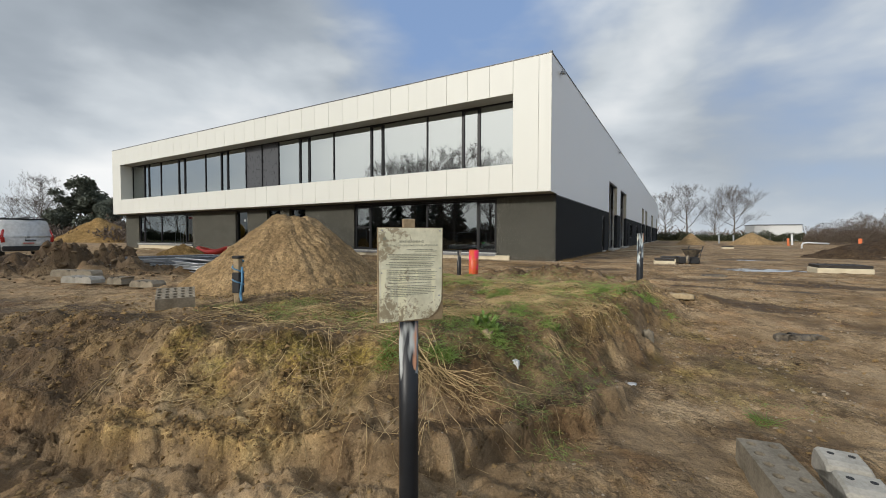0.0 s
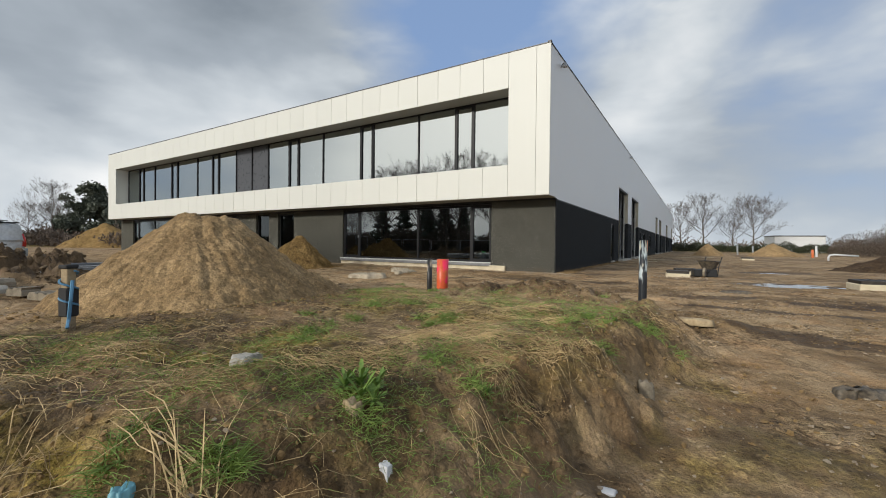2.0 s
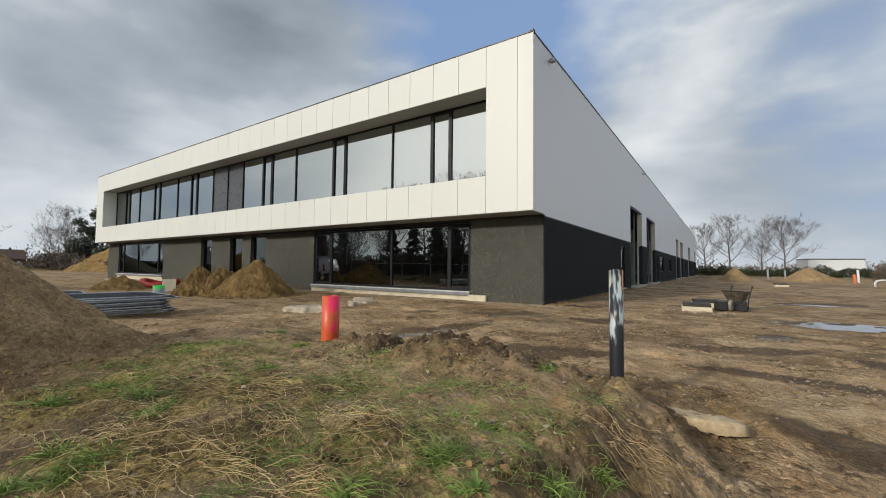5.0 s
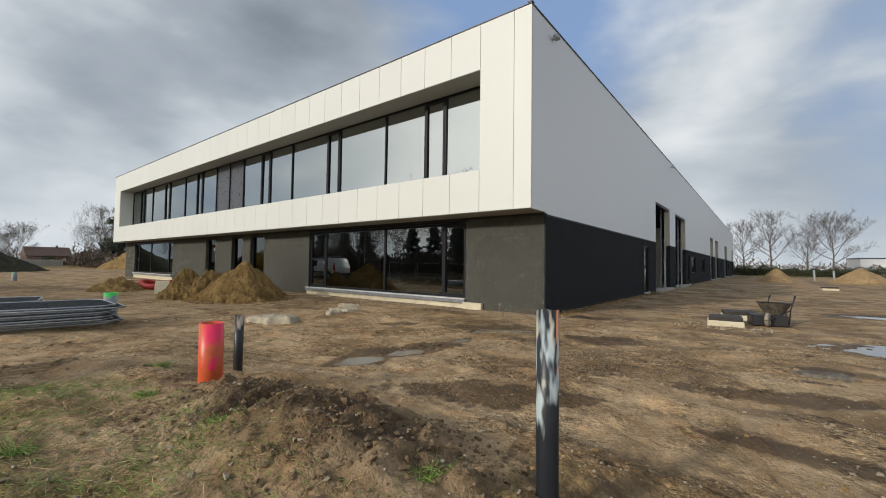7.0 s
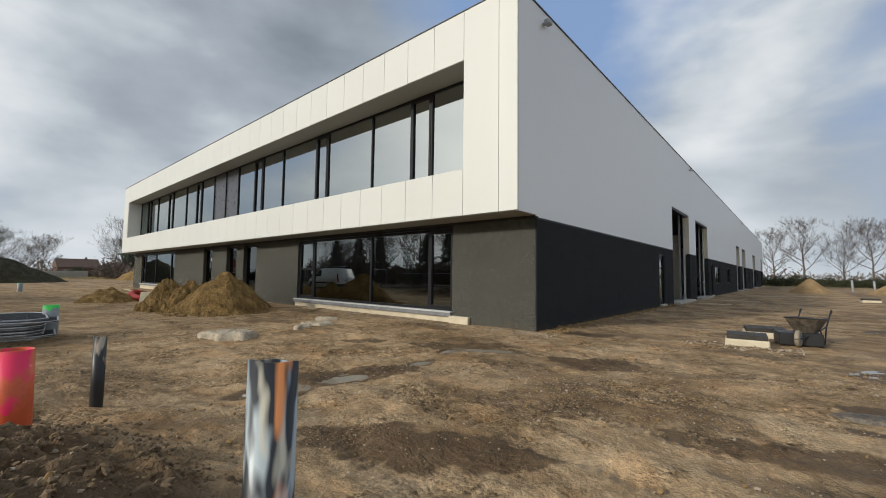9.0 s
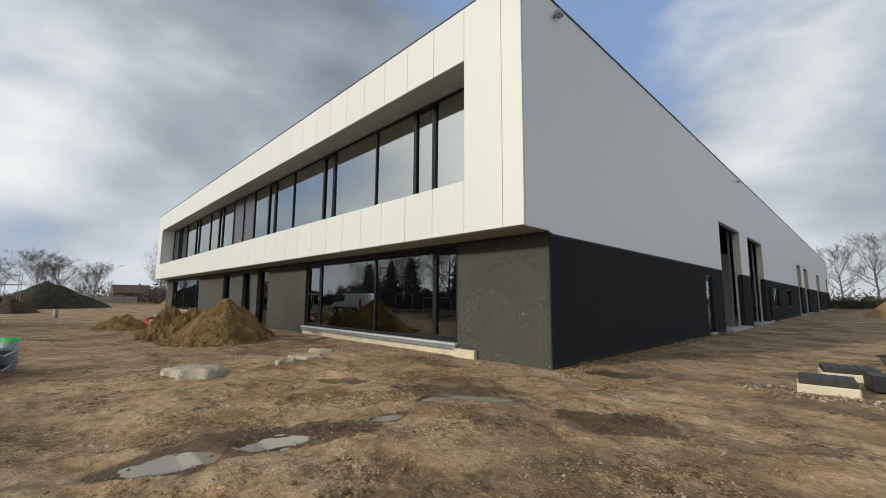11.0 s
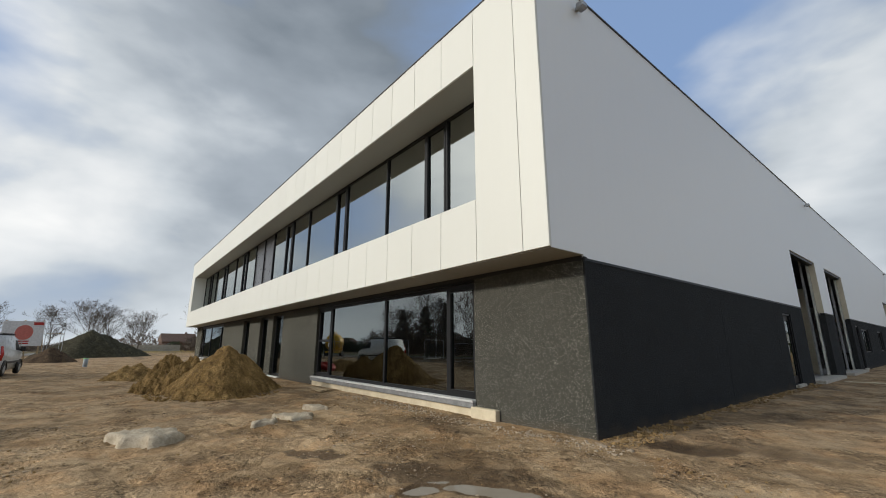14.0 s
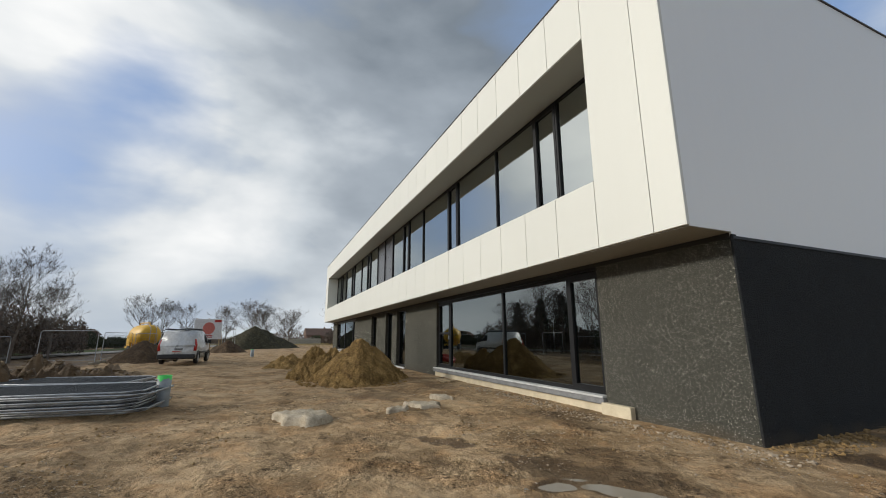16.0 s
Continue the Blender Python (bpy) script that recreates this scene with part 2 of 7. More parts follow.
def panel_material(name, c, rough):
    """Coated metal sheet with faint streaks of dirt."""
    m, n, p, pos = material(name, rough, 0.0, 0.5)
    streak = n.noise(n.add("ShaderNodeMapping", {0: pos, "Scale": (6.0, 6.0, 0.35)}).outputs[0], 1.0, 5.0, 0.6)
    big = n.noise(pos, 0.25, 4.0, 0.5)
    f = n.math("ADD", n.math("MULTIPLY", streak, 0.5), n.math("MULTIPLY", big, 0.5))
    col = n.mix(n.ramp(f, [(0.38, 0.0), (0.62, 1.0)]), tuple(v * 0.985 for v in c), c)
    r = n.add("ShaderNodeObjectInfo").outputs["Random"]
    col = n.add("ShaderNodeHueSaturation", {"Value": n.math("ADD", n.math("MULTIPLY", r, 0.03), 0.985), "Color": col}).outputs[0]
    link(n, col, p, "Base Color")
    link(n, n.math("ADD", n.math("MULTIPLY", streak, 0.15), rough - 0.07), p, "Roughness")
    bump(n, p, big, 0.05, 0.02)
    return m


def glass_material(name, tint, index):
    m = bpy.data.materials.new(name)
    m.use_nodes = True
    n = Nodes(m.node_tree)
    pos = n.add("ShaderNodeTexCoord").outputs["Object"]
    wave = n.add("ShaderNodeBump", {"Strength": 0.012, "Distance": 0.05, "Height": n.noise(pos, 0.7, 2.0, 0.5)})
    through_it = n.add("ShaderNodeBsdfTransparent", {0: (*tint, 1)})
    gloss = n.add("ShaderNodeBsdfGlossy", {"Color": (0.90, 0.96, 0.95, 1), "Roughness": 0.0, "Normal": wave.outputs[0]})
    fr = n.add("ShaderNodeFresnel", {"IOR": index})
    mix = n.add("ShaderNodeMixShader", {0: fr.outputs[0], 1: through_it.outputs[0], 2: gloss.outputs[0]})
    n.tree.links.new(mix.outputs[0], n.add("ShaderNodeOutputMaterial").inputs[0])
    return m


def water_material():
    m, n, p, pos = material("puddle_water", 0.03, 0.0, 0.5)
    link(n, n.mix(n.noise(pos, 3.0), (0.24, 0.205, 0.155), (0.34, 0.30, 0.235)), p, "Base Color")
    bump(n, p, n.noise(pos, 6.0, 2.0), 0.03, 0.01)
    return m


def sprayed_material(name, base, marks, scale=9.0, low=0.0, high=10.0, stretch=0.22):
    """A pipe with uneven runs of spray paint between two heights."""
    m, n, p, pos = material(name, 0.42, 0.0, 0.5)
    col = n.mix(n.noise(pos, 12.0, 5.0, 0.7), tuple(c * 0.6 for c in base), tuple(c * 1.3 for c in base))
    z = n.add("ShaderNodeSeparateXYZ", {0: pos}).outputs[2]
    for k, (c, cut) in enumerate(marks):
        v = n.add("ShaderNodeMapping", {0: pos, "Scale": (1.0, 1.0, stretch), "Location": (3.1 * k, 1.7 * k, 0.9 * k)}).outputs[0]
        f = n.ramp(n.noise(v, scale * 1.4, 2.0, 0.4), [(cut, 0.0), (cut + 0.1, 0.92)])
        edge = n.math("ADD", z, n.math("MULTIPLY", n.math("SUBTRACT", n.noise(v, scale * 1.6, 2.0), 0.5), 0.35))
        inside = n.math("MULTIPLY", n.math("GREATER_THAN", edge, low), n.math("LESS_THAN", edge, high))
        col = n.mix(n.math("MULTIPLY", f, inside), col, c)
    link(n, col, p, "Base Color")
    bump(n, p, n.noise(pos, 60.0, 3.0), 0.15, 0.003)
    return m


SOIL = soil_material()
SAND = sand_material("heap_sand", (0.155, 0.100, 0.048), (0.27, 0.182, 0.090), (0.40, 0.278, 0.145), 0.5)
YELLOW_SAND = sand_material("yellow_sand", (0.09, 0.053, 0.018), (0.22, 0.137, 0.048), (0.38, 0.25, 0.10))
MOSSY_SOIL = sand_material("overgrown_topsoil", (0.016, 0.015, 0.008), (0.04, 0.036, 0.019), (0.085, 0.072, 0.04))
DARK_SOIL = sand_material("dark_soil", (0.03, 0.019, 0.010), (0.068, 0.043, 0.023), (0.14, 0.093, 0.055))
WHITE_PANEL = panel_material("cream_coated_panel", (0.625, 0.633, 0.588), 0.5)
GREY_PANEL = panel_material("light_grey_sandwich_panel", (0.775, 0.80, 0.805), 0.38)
# half as bright as the panels: shade under the overhang is in the colour
SHADED_SOFFIT = panel_material("shaded_cream_soffit", (0.30, 0.29, 0.255), 0.5)
FRONT_CONCRETE = aggregate_material("washed_concrete", (0.074, 0.074, 0.063), (0.74, 0.72, 0.63), 0.60)
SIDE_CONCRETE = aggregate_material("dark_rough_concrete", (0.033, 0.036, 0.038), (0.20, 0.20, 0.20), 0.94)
GAP = plain("joint_black", (0.03, 0.03, 0.03), 0.8)
FRAME = plain("black_aluminium", (0.012, 0.013, 0.015), 0.42, 0.0, 0.25)
COPING = plain("dark_coping", (0.05, 0.05, 0.055), 0.4)
GLASS = glass_material("coated_glass", (0.30, 0.34, 0.35), 6.4)
LOW_GLASS = glass_material("clear_glass", (0.56, 0.66, 0.62), 2.9)
DOOR_GLASS = glass_material("dark_door_glass", (0.22, 0.25, 0.25), 1.7)
SPANDREL = plain("dark_grey_panel", (0.06, 0.062, 0.068), 0.3)
BLUESTONE = mottled("bluestone", (0.13, 0.135, 0.14), (0.24, 0.245, 0.25), 4, 50, 0.6)
LIP = mottled("pale_stone_edge", (0.42, 0.43, 0.43), (0.62, 0.63, 0.62), 5, 50, 0.6)
MORTAR = mottled("yellow_mortar", (0.26, 0.19, 0.105), (0.52, 0.41, 0.255), 8, 60, 0.9, relief=0.6, dist=0.012)
FOAM = mottled("cream_foam_board", (0.50, 0.43, 0.30), (0.66, 0.59, 0.44), 3, 60, 0.85)
CONCRETE = mottled("raw_concrete", (0.15, 0.125, 0.088), (0.34, 0.295, 0.225), 5, 45, 0.85, relief=0.5, dist=0.01, vary=0.2)
PALE_CONCRETE = mottled("pale_concrete", (0.30, 0.28, 0.235), (0.52, 0.49, 0.43), 5, 45, 0.85, relief=0.4, dist=0.008, vary=0.15)
INSIDE_WALL = mottled("plastered_inside_wall", (0.30, 0.29, 0.27), (0.40, 0.39, 0.36), 1, 20, 0.9)
INSIDE_PALE = mottled("pale_insulated_wall", (0.52, 0.48, 0.38), (0.62, 0.58, 0.47), 1, 20, 0.8)
INSIDE_FLOOR = mottled("screed_floor", (0.24, 0.23, 0.215), (0.34, 0.33, 0.31), 1, 30, 0.7)
GALVA = mottled("galvanised_steel", (0.24, 0.255, 0.27), (0.44, 0.46, 0.48), 8, 60, 0.45, metal=0.5)
# darker than the frames, painting in the dark gaps of the stacked panels
WIRE = mottled("dark_mesh_wire", (0.05, 0.055, 0.06), (0.11, 0.12, 0.13), 8, 60, 0.6, metal=0.3)
STEEL_WHITE = plain("white_steel", (0.62, 0.64, 0.60), 0.5)
WATER = water_material()
STRAW = mottled("dry_straw", (0.25, 0.17, 0.075), (0.70, 0.53, 0.28), 3, 30, 0.8)
GRASS = mottled("fresh_grass", (0.10, 0.165, 0.028), (0.27, 0.37, 0.085), 4, 40, 0.6)
WEED_LEAF = mottled("weed_leaf", (0.09, 0.17, 0.03), (0.23, 0.35, 0.08), 8, 40, 0.6)
TWIG = mottled("dead_stalk", (0.10, 0.07, 0.045), (0.22, 0.165, 0.105), 3, 30, 0.85)
PEBBLE = mottled("stones", (0.18, 0.135, 0.09), (0.44, 0.365, 0.27), 7, 50, 0.85)
CLOD = mottled("soil_clods", (0.12, 0.075, 0.030), (0.34, 0.225, 0.10), 6, 50, 0.95, relief=0.5, dist=0.01)
OLD_SLAB = mottled("weathered_pale_slab", (0.27, 0.225, 0.16), (0.52, 0.455, 0.35), 9, 45, 0.9, relief=1.0, dist=0.03)
IRON = mottled("cast_iron", (0.014, 0.013, 0.012), (0.055, 0.045, 0.036), 9, 40, 0.6)
SPOIL = mottled("moist_spoil", (0.07, 0.046, 0.025), (0.24, 0.168, 0.095), 6, 50, 0.95, relief=0.5, dist=0.01)
BARK = mottled("winter_bark", (0.075, 0.062, 0.05), (0.16, 0.135, 0.11), 3, 30, 0.9)
TWIGS_FAR = mottled("bare_twigs", (0.075, 0.065, 0.058), (0.145, 0.127, 0.112), 2, 20, 0.9)
# pale for needles: the haze of distance is mixed into the colour
HAZED_NEEDLES = mottled("hazed_conifer_needles", (0.06, 0.075, 0.06), (0.15, 0.165, 0.125), 1.5, 12, 0.85)
BRUSH = mottled("winter_brush", (0.085, 0.066, 0.052), (0.185, 0.145, 0.115), 1, 10, 0.95)
HEDGE = mottled("dark_hedge", (0.022, 0.03, 0.014), (0.06, 0.066, 0.032), 1, 10, 0.9)
WOOD = mottled("weathered_wood", (0.22, 0.16, 0.09), (0.40, 0.31, 0.19), 6, 40, 0.8)
RUBBER = plain("black_rubber", (0.02, 0.02, 0.021), 0.75)
BLACK_PLASTIC = plain("black_plastic", (0.018, 0.019, 0.021), 0.5)
VAN_WHITE = plain("white_car_paint", (0.60, 0.61, 0.61), 0.3)
RED_LAMP = plain("red_lamp", (0.42, 0.02, 0.015), 0.25)
YELLOW = plain("yellow_paint", (0.62, 0.36, 0.02), 0.5)
RED = plain("red_plastic", (0.42, 0.03, 0.02), 0.5)
BRICK = mottled("red_brick_far", (0.095, 0.052, 0.04), (0.15, 0.085, 0.062), 2, 30, 0.9)
ROOF_TILE = mottled("brown_roof_tiles", (0.10, 0.065, 0.05), (0.17, 0.11, 0.085), 2, 30, 0.85)
FAR_WHITE = plain("far_white_render", (0.68, 0.69, 0.70), 0.8)
BLUE_WRAP = plain("blue_strap", (0.10, 0.26, 0.42), 0.6)
TARP = mottled("grey_tarpaulin", (0.022, 0.02, 0.018), (0.20, 0.165, 0.12), 9, 40, 0.6)


# ---- mesh tools ----
def part(name, bm, mat, parent=None, label="", smooth=False):
    me = bpy.data.meshes.new(name)
    bm.normal_update()
    bm.to_mesh(me)
    bm.free()
    me.materials.append(mat)
    if smooth:
        me.polygons.foreach_set("use_smooth", [True] * len(me.polygons))
    ob = new(name, me)
    ob.parent = parent
    if label:
        ob["label"] = label
    return ob


def raw(name, verts, faces, mat, parent=None, smooth=False):
    me = bpy.data.meshes.new(name)
    me.from_pydata(verts, [], faces)
    me.materials.append(mat)
    if smooth:
        me.polygons.foreach_set("use_smooth", [True] * len(me.polygons))
    ob = new(name, me)
    ob.parent = parent
    return ob


def thing(name, label, category, m=None, group="", kind=""):
    ob = new(name)
    ob.empty_display_size = 0.2
    if m is not None:
        ob.matrix_world = m
    return tagged(ob, label, category, group, kind)


def at(x, y, rz=0, dz=0.0, rx=0, ry=0):
    """A pose on the ground."""
    return pose(x, y, float(ground(x, y)) + dz, rx, ry, rz)


def box(bm, x0, x1, y0, y1, z0, z1, bevel=0.0, m=None):
    v = [bm.verts.new((x, y, z)) for x in (x0, x1) for y in (y0, y1) for z in (z0, z1)]
    fs = [bm.faces.new([v[i] for i in f]) for f in ((0, 1, 3, 2), (4, 6, 7, 5), (0, 4, 5, 1), (2, 3, 7, 6), (0, 2, 6, 4), (1, 5, 7, 3))]
    if bevel:
        es = list({e for f in fs for e in f.edges})
        r = bmesh.ops.bevel(bm, geom=es, offset=bevel, segments=1, affect="EDGES")
        v = list({w for f in r["faces"] for w in f.verts} | {w for w in v if w.is_valid})
    if m is not None:
        for w in v:
            w.co = m @ w.co
    return v


def box_bm(*a, **k):
    bm = bmesh.new()
    box(bm, *a, **k)
    return bm


def tube(bm, pts, radii, n=8, caps=True):
    """A round bar along points."""
    pts = [Vector(p) for p in pts]
    if not isinstance(radii, (list, tuple)):
        radii = [radii] * len(pts)
    rings = []
    side = None
    for i, p in enumerate(pts):
        t = (pts[min(i + 1, len(pts) - 1)] - pts[max(i - 1, 0)]).normalized()
        if side is None:
            side = t.orthogonal().normalized()
        side = (side - t * side.dot(t)).normalized()
        up = t.cross(side)
        rings.append([bm.verts.new(p + radii[i] * (math.cos(2 * math.pi * k / n) * side + math.sin(2 * math.pi * k / n) * up)) for k in range(n)])
    for a, b in zip(rings, rings[1:]):
        for k in range(n):
            bm.faces.new((a[k], a[(k + 1) % n], b[(k + 1) % n], b[k]))
    if caps:
        bm.faces.new(rings[0][::-1])
        bm.faces.new(rings[-1])


def pipe_bm(r, wall, z0, z1, n=28, tilt=0.0, wobble=0.0):
    """An open-ended upright pipe with a wall thickness and a cut rim."""
    bm = bmesh.new()
    loops = []
    for rr, zs in ((r, (z0, (z0 + z1) / 2, z1)), (r - wall, (z1, z0))):
        for z in zs:
            ring = []
            for k in range(n):
                a = 2 * math.pi * k / n
                dz = (tilt * math.cos(a + 1.0) + wobble * math.sin(3 * a)) if z == z1 else 0
                ring.append(bm.verts.new((rr * math.cos(a), rr * math.sin(a), z + dz)))
            loops.append(ring)
    for a, b in zip(loops, loops[1:]):
        for k in range(n):
            bm.faces.new((a[k], a[(k + 1) % n], b[(k + 1) % n], b[k]))
    return bm


def sheet_with_holes(us, vs, holes, place, thick):
    """A wall of cells between the grid lines us and vs, with openings; place maps (u, v, depth)."""
    u0, u1, v0, v1 = min(us), max(us), min(vs), max(vs)
    us = sorted(set(us) | {min(max(u, u0), u1) for h in holes for u in h[:2]})
    vs = sorted(set(vs) | {min(max(v, v0), v1) for h in holes for v in h[2:4]})
    bm = bmesh.new()
    store = {}

    def vert(i, j, d):
        if (i, j, d) not in store:
            store[i, j, d] = bm.verts.new(place(us[i], vs[j], d * thick))
        return store[i, j, d]

    def solid(i, j):
        if not (0 <= i < len(us) - 1 and 0 <= j < len(vs) - 1):
            return False
        u, v = (us[i] + us[i + 1]) / 2, (vs[j] + vs[j + 1]) / 2
        return not any(h[0] < u < h[1] and h[2] < v < h[3] for h in holes)

    for i in range(len(us) - 1):
        for j in range(len(vs) - 1):
            if not solid(i, j):
                continue
            for d in (0, 1):
                bm.faces.new([vert(a, b, d) for a, b in ((i, j), (i + 1, j), (i + 1, j + 1), (i, j + 1))])
            for di, dj, p, q in ((-1, 0, (i, j), (i, j + 1)), (1, 0, (i + 1, j), (i + 1, j + 1)), (0, -1, (i, j), (i + 1, j)), (0, 1, (i, j + 1), (i + 1, j + 1))):
                if not solid(i + di, j + dj):
                    bm.faces.new([vert(*p, 0), vert(*q, 0), vert(*q, 1), vert(*p, 1)])
    bmesh.ops.recalc_face_normals(bm, faces=bm.faces)
    return bm


# ---- terrain ----
def hash2(i, j, seed):
    h = (i.astype(np.int64) * 374761393 + j.astype(np.int64) * 668265263 + seed * 982451653) & 0xFFFFFFFF
    h = ((h ^ (h >> 13)) * 1274126177) & 0xFFFFFFFF
    return ((h ^ (h >> 16)) & 0xFFFF) / 65535.0


def value(x, y, seed=0):
    i, j = np.floor(x), np.floor(y)
    u, v = x - i, y - j
    u, v = u * u * (3 - 2 * u), v * v * (3 - 2 * v)
    a, b, c, d = hash2(i, j, seed), hash2(i + 1, j, seed), hash2(i, j + 1, seed), hash2(i + 1, j + 1, seed)
    return (a + (b - a) * u) * (1 - v) + (c + (d - c) * u) * v - 0.5


def fbm(x, y, octaves=4, seed=0, gain=0.5):
    s, k = 0, 1.0
    for o in range(octaves):
        s = s + k * value(x * 2**o + 17.3 * o, y * 2**o - 9.1 * o, seed + o)
        k *= gain
    return s


def cells(x, y, seed=0):
    """The random value of the nearest of many scattered seeds, and the distance to it."""
    i, j = np.floor(x), np.floor(y)
    best, pick = np.full(np.shape(x), 9.0), np.zeros(np.shape(x))
    for di in (-1, 0, 1):
        for dj in (-1, 0, 1):
            a, b = i + di, j + dj
            d = np.hypot(a + hash2(a, b, seed) - x, b + hash2(a, b, seed + 1) - y)
            pick = np.where(d < best, hash2(a, b, seed + 2), pick)
            best = np.minimum(best, d)
    return pick - 0.5, best


def smooth(a, b, v):
    t = np.clip((v - a) / (b - a), 0, 1)
    return t * t * (3 - 2 * t)


RIM = [(-60, 0.3), (-12, 0.75), (-6.2, 1.3), (-4.6, 1.45), (-2.9, 1.9), (-1.95, 2.45), (-1.35, 3.15), (-0.95, 4.4), (-0.75, 5.8), (-0.62, 7.2), (-0.45, 8.6), (-0.5, 9.7), (-1.2, 10.6), (-3.5, 11.2), (-8, 11.6), (-60, 14)]
# puddles: centre, half sizes, turn
PUDDLES = [(-4.97, 11.62, 0.42, 0.24, 1.45), (-4.92, 12.72, 0.33, 0.18, 1.45), (-4.72, 14.3, 0.27, 0.11, 1.5), (-4.98, 15.48, 0.27, 0.12, 1.35), (2.7, 18.9, 0.95, 0.62, 0.3), (3.6, 27.5, 1.0, 0.4, 0.1), (-4.5, 16.0, 0.5, 0.16, 0.6)]
DAMP = [(-2.3, 16.45, 0.80, 0.58, 0.6), (-5.2, 16.0, 1.15, 0.6, 0.6), (-7.5, 15.06, 0.6, 0.22, 0.4), (-5.0, 12.6, 1.6, 0.5, 1.4), (2.6, 18.8, 1.3, 0.6, 0.1), (1.27, 16.1, 0.35, 0.2, 0.2), (1.1, 15.1, 0.3, 0.2, 0.2), (-2.3, 11.6, 1.3, 0.4, 0.5), (3.4, 13.6, 1.6, 0.4, 0.0), (1.4, 11.8, 1.6, 0.22, -0.1), (-3.9, 19.8, 0.7, 0.4, 0.6), (0.6, 13.8, 1.2, 0.3, 0.2), (1.5, 9.6, 1.0, 0.35, -0.3)]


def rim_distance(x, y):
    """Signed distance to the bank's rim, inside positive."""
    best = np.full(np.shape(x), 1e9)
    inside = np.zeros(np.shape(x), bool)
    n = len(RIM)
    for k in range(n):
        (ax, ay), (bx, by) = RIM[k], RIM[(k + 1) % n]
        dx, dy = bx - ax, by - ay
        t = np.clip(((x - ax) * dx + (y - ay) * dy) / (dx * dx + dy * dy), 0, 1)
        best = np.minimum(best, np.hypot(x - ax - t * dx, y - ay - t * dy))
        hit = ((ay > y) != (by > y)) & (x < ax + (y - ay) / (by - ay if by != ay else 1e-9) * dx)
        inside ^= hit
    return np.where(inside, best, -best)


def spot(x, y, s):
    cx, cy, rx, ry, a = s[:5]
    u, v = (x - cx) * math.cos(a) + (y - cy) * math.sin(a), -(x - cx) * math.sin(a) + (y - cy) * math.cos(a)
    return np.hypot(u / rx, v / ry) + 0.5 * fbm(x * 2.2, y * 2.2, 3, 77) + 0.35 * fbm(x * 7.0, y * 7.0, 3, 78)


def terrain(x, y, wet=True):
    """Height of the ground and its masks: dug face, green, wet and darker earth."""
    x, y = np.asarray(x, float), np.asarray(y, float)
    near = smooth(30, 5, np.hypot(x + 2, y - 8))
    base = -0.47 + 0.10 * smooth(3.0, 5.5, y) + 0.12 * smooth(5.5, 8.3, y) + 0.15 * smooth(8.3, 10.8, y)
    base = base + 0.12 * smooth(0, -3, y)
    build = smooth(1.6, 0.2, np.maximum(np.maximum(-49 - x, x + 4.9), 19.2 - y))
    base = np.where(y > 12, base + 0.08 * smooth(14, 19, y) * smooth(-3, -5, x), base)
    sd = rim_distance(x, y) + (0.26 + 0.18 * smooth(3.5, 5.0, y)) * fbm(x * 1.1, y * 1.1, 5, 3, 0.62) * smooth(14, 9, y)
    width = 0.75 + 0.35 * smooth(5, 9, y) + 1.6 * smooth(9.0, 10.5, y) + 0.6 * smooth(-5, -9, x)
    front = smooth(4.6, 3.4, y) * smooth(-9, -6, x)
    w = smooth(-width, 0.12, sd)
    # the front is dug in two steps, with a low upright foot
    lumps, gap = cells(x * 5.5 + 0.6 * fbm(x * 5, y * 5, 3, 13), y * 5.5, 15)
    foot = sd + 0.07 * lumps - 0.05 * gap
    w = w * (1 - front) + front * (0.64 * smooth(-0.72, 0.42, sd) + 0.36 * smooth(-0.82, -0.70, foot))
    top = 0.26 - 0.36 * np.maximum(smooth(8.3, 11.2, y), 0.85 * smooth(-4.8, -11, x)) - 0.10 * smooth(-2.2, -0.8, x) * smooth(5.0, 3.0, y)
    z = base + w * (top - base)
    bank = w * (1 - smooth(0.1, 0.5, sd)) * smooth(11.0, 9.5, y)
    # relief
    rough = 0.022 + 0.05 * bank + 0.03 * w * smooth(11, 9, y)
    z = z + rough * 2 * fbm(x * 1.3, y * 1.3, 4, 11) + near * 0.022 * fbm(x * 6.5, y * 6.5, 4, 19, 0.65)
    broken = np.abs(fbm(x * 2.9, y * 2.9, 5, 23, 0.55))
    edge = smooth(3.4, 2.2, y) * smooth(-5.5, -4.0, x) * smooth(1.2, -0.2, x)
    z = z + (0.12 + 0.88 * smooth(0.5, 0.3, w)) * edge * (0.03 * lumps - 0.025 * gap + 0.03 * np.abs(fbm(x * 12, y * 12, 3, 29)))
    # crumbly surface all over the near ground
    churn = 0.25 + 0.75 * smooth(-0.1, 0.25, fbm(x * 0.8, y * 0.8, 3, 95))
    z = z + near * (0.026 * churn * np.abs(fbm(x * 9, y * 9, 4, 97, 0.65)) + 0.012 * fbm(x * 24, y * 24, 2, 99))
    slope_zone = smooth(-1.15, -0.85, sd) * (1 - smooth(0.15, 0.6, sd))
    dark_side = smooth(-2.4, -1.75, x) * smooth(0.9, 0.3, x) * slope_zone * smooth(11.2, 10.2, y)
    z = z + bank * (0.12 - 0.04 * dark_side) * broken * 2 - bank * 0.05
    left_side = smooth(-3.4, -4.4, x + 0.6 * fbm(x, y, 3, 33)) * smooth(3.0, 1.6, y)
    streak = fbm(x * 0.22 + 0.10 * y, y * 1.5 - 0.12 * x, 3, 31)
    z = z + 0.04 * streak * smooth(9, 12, y) * (1 - build) + 0.035 * streak * smooth(-0.6, 0.4, x) * smooth(10, 8, y)
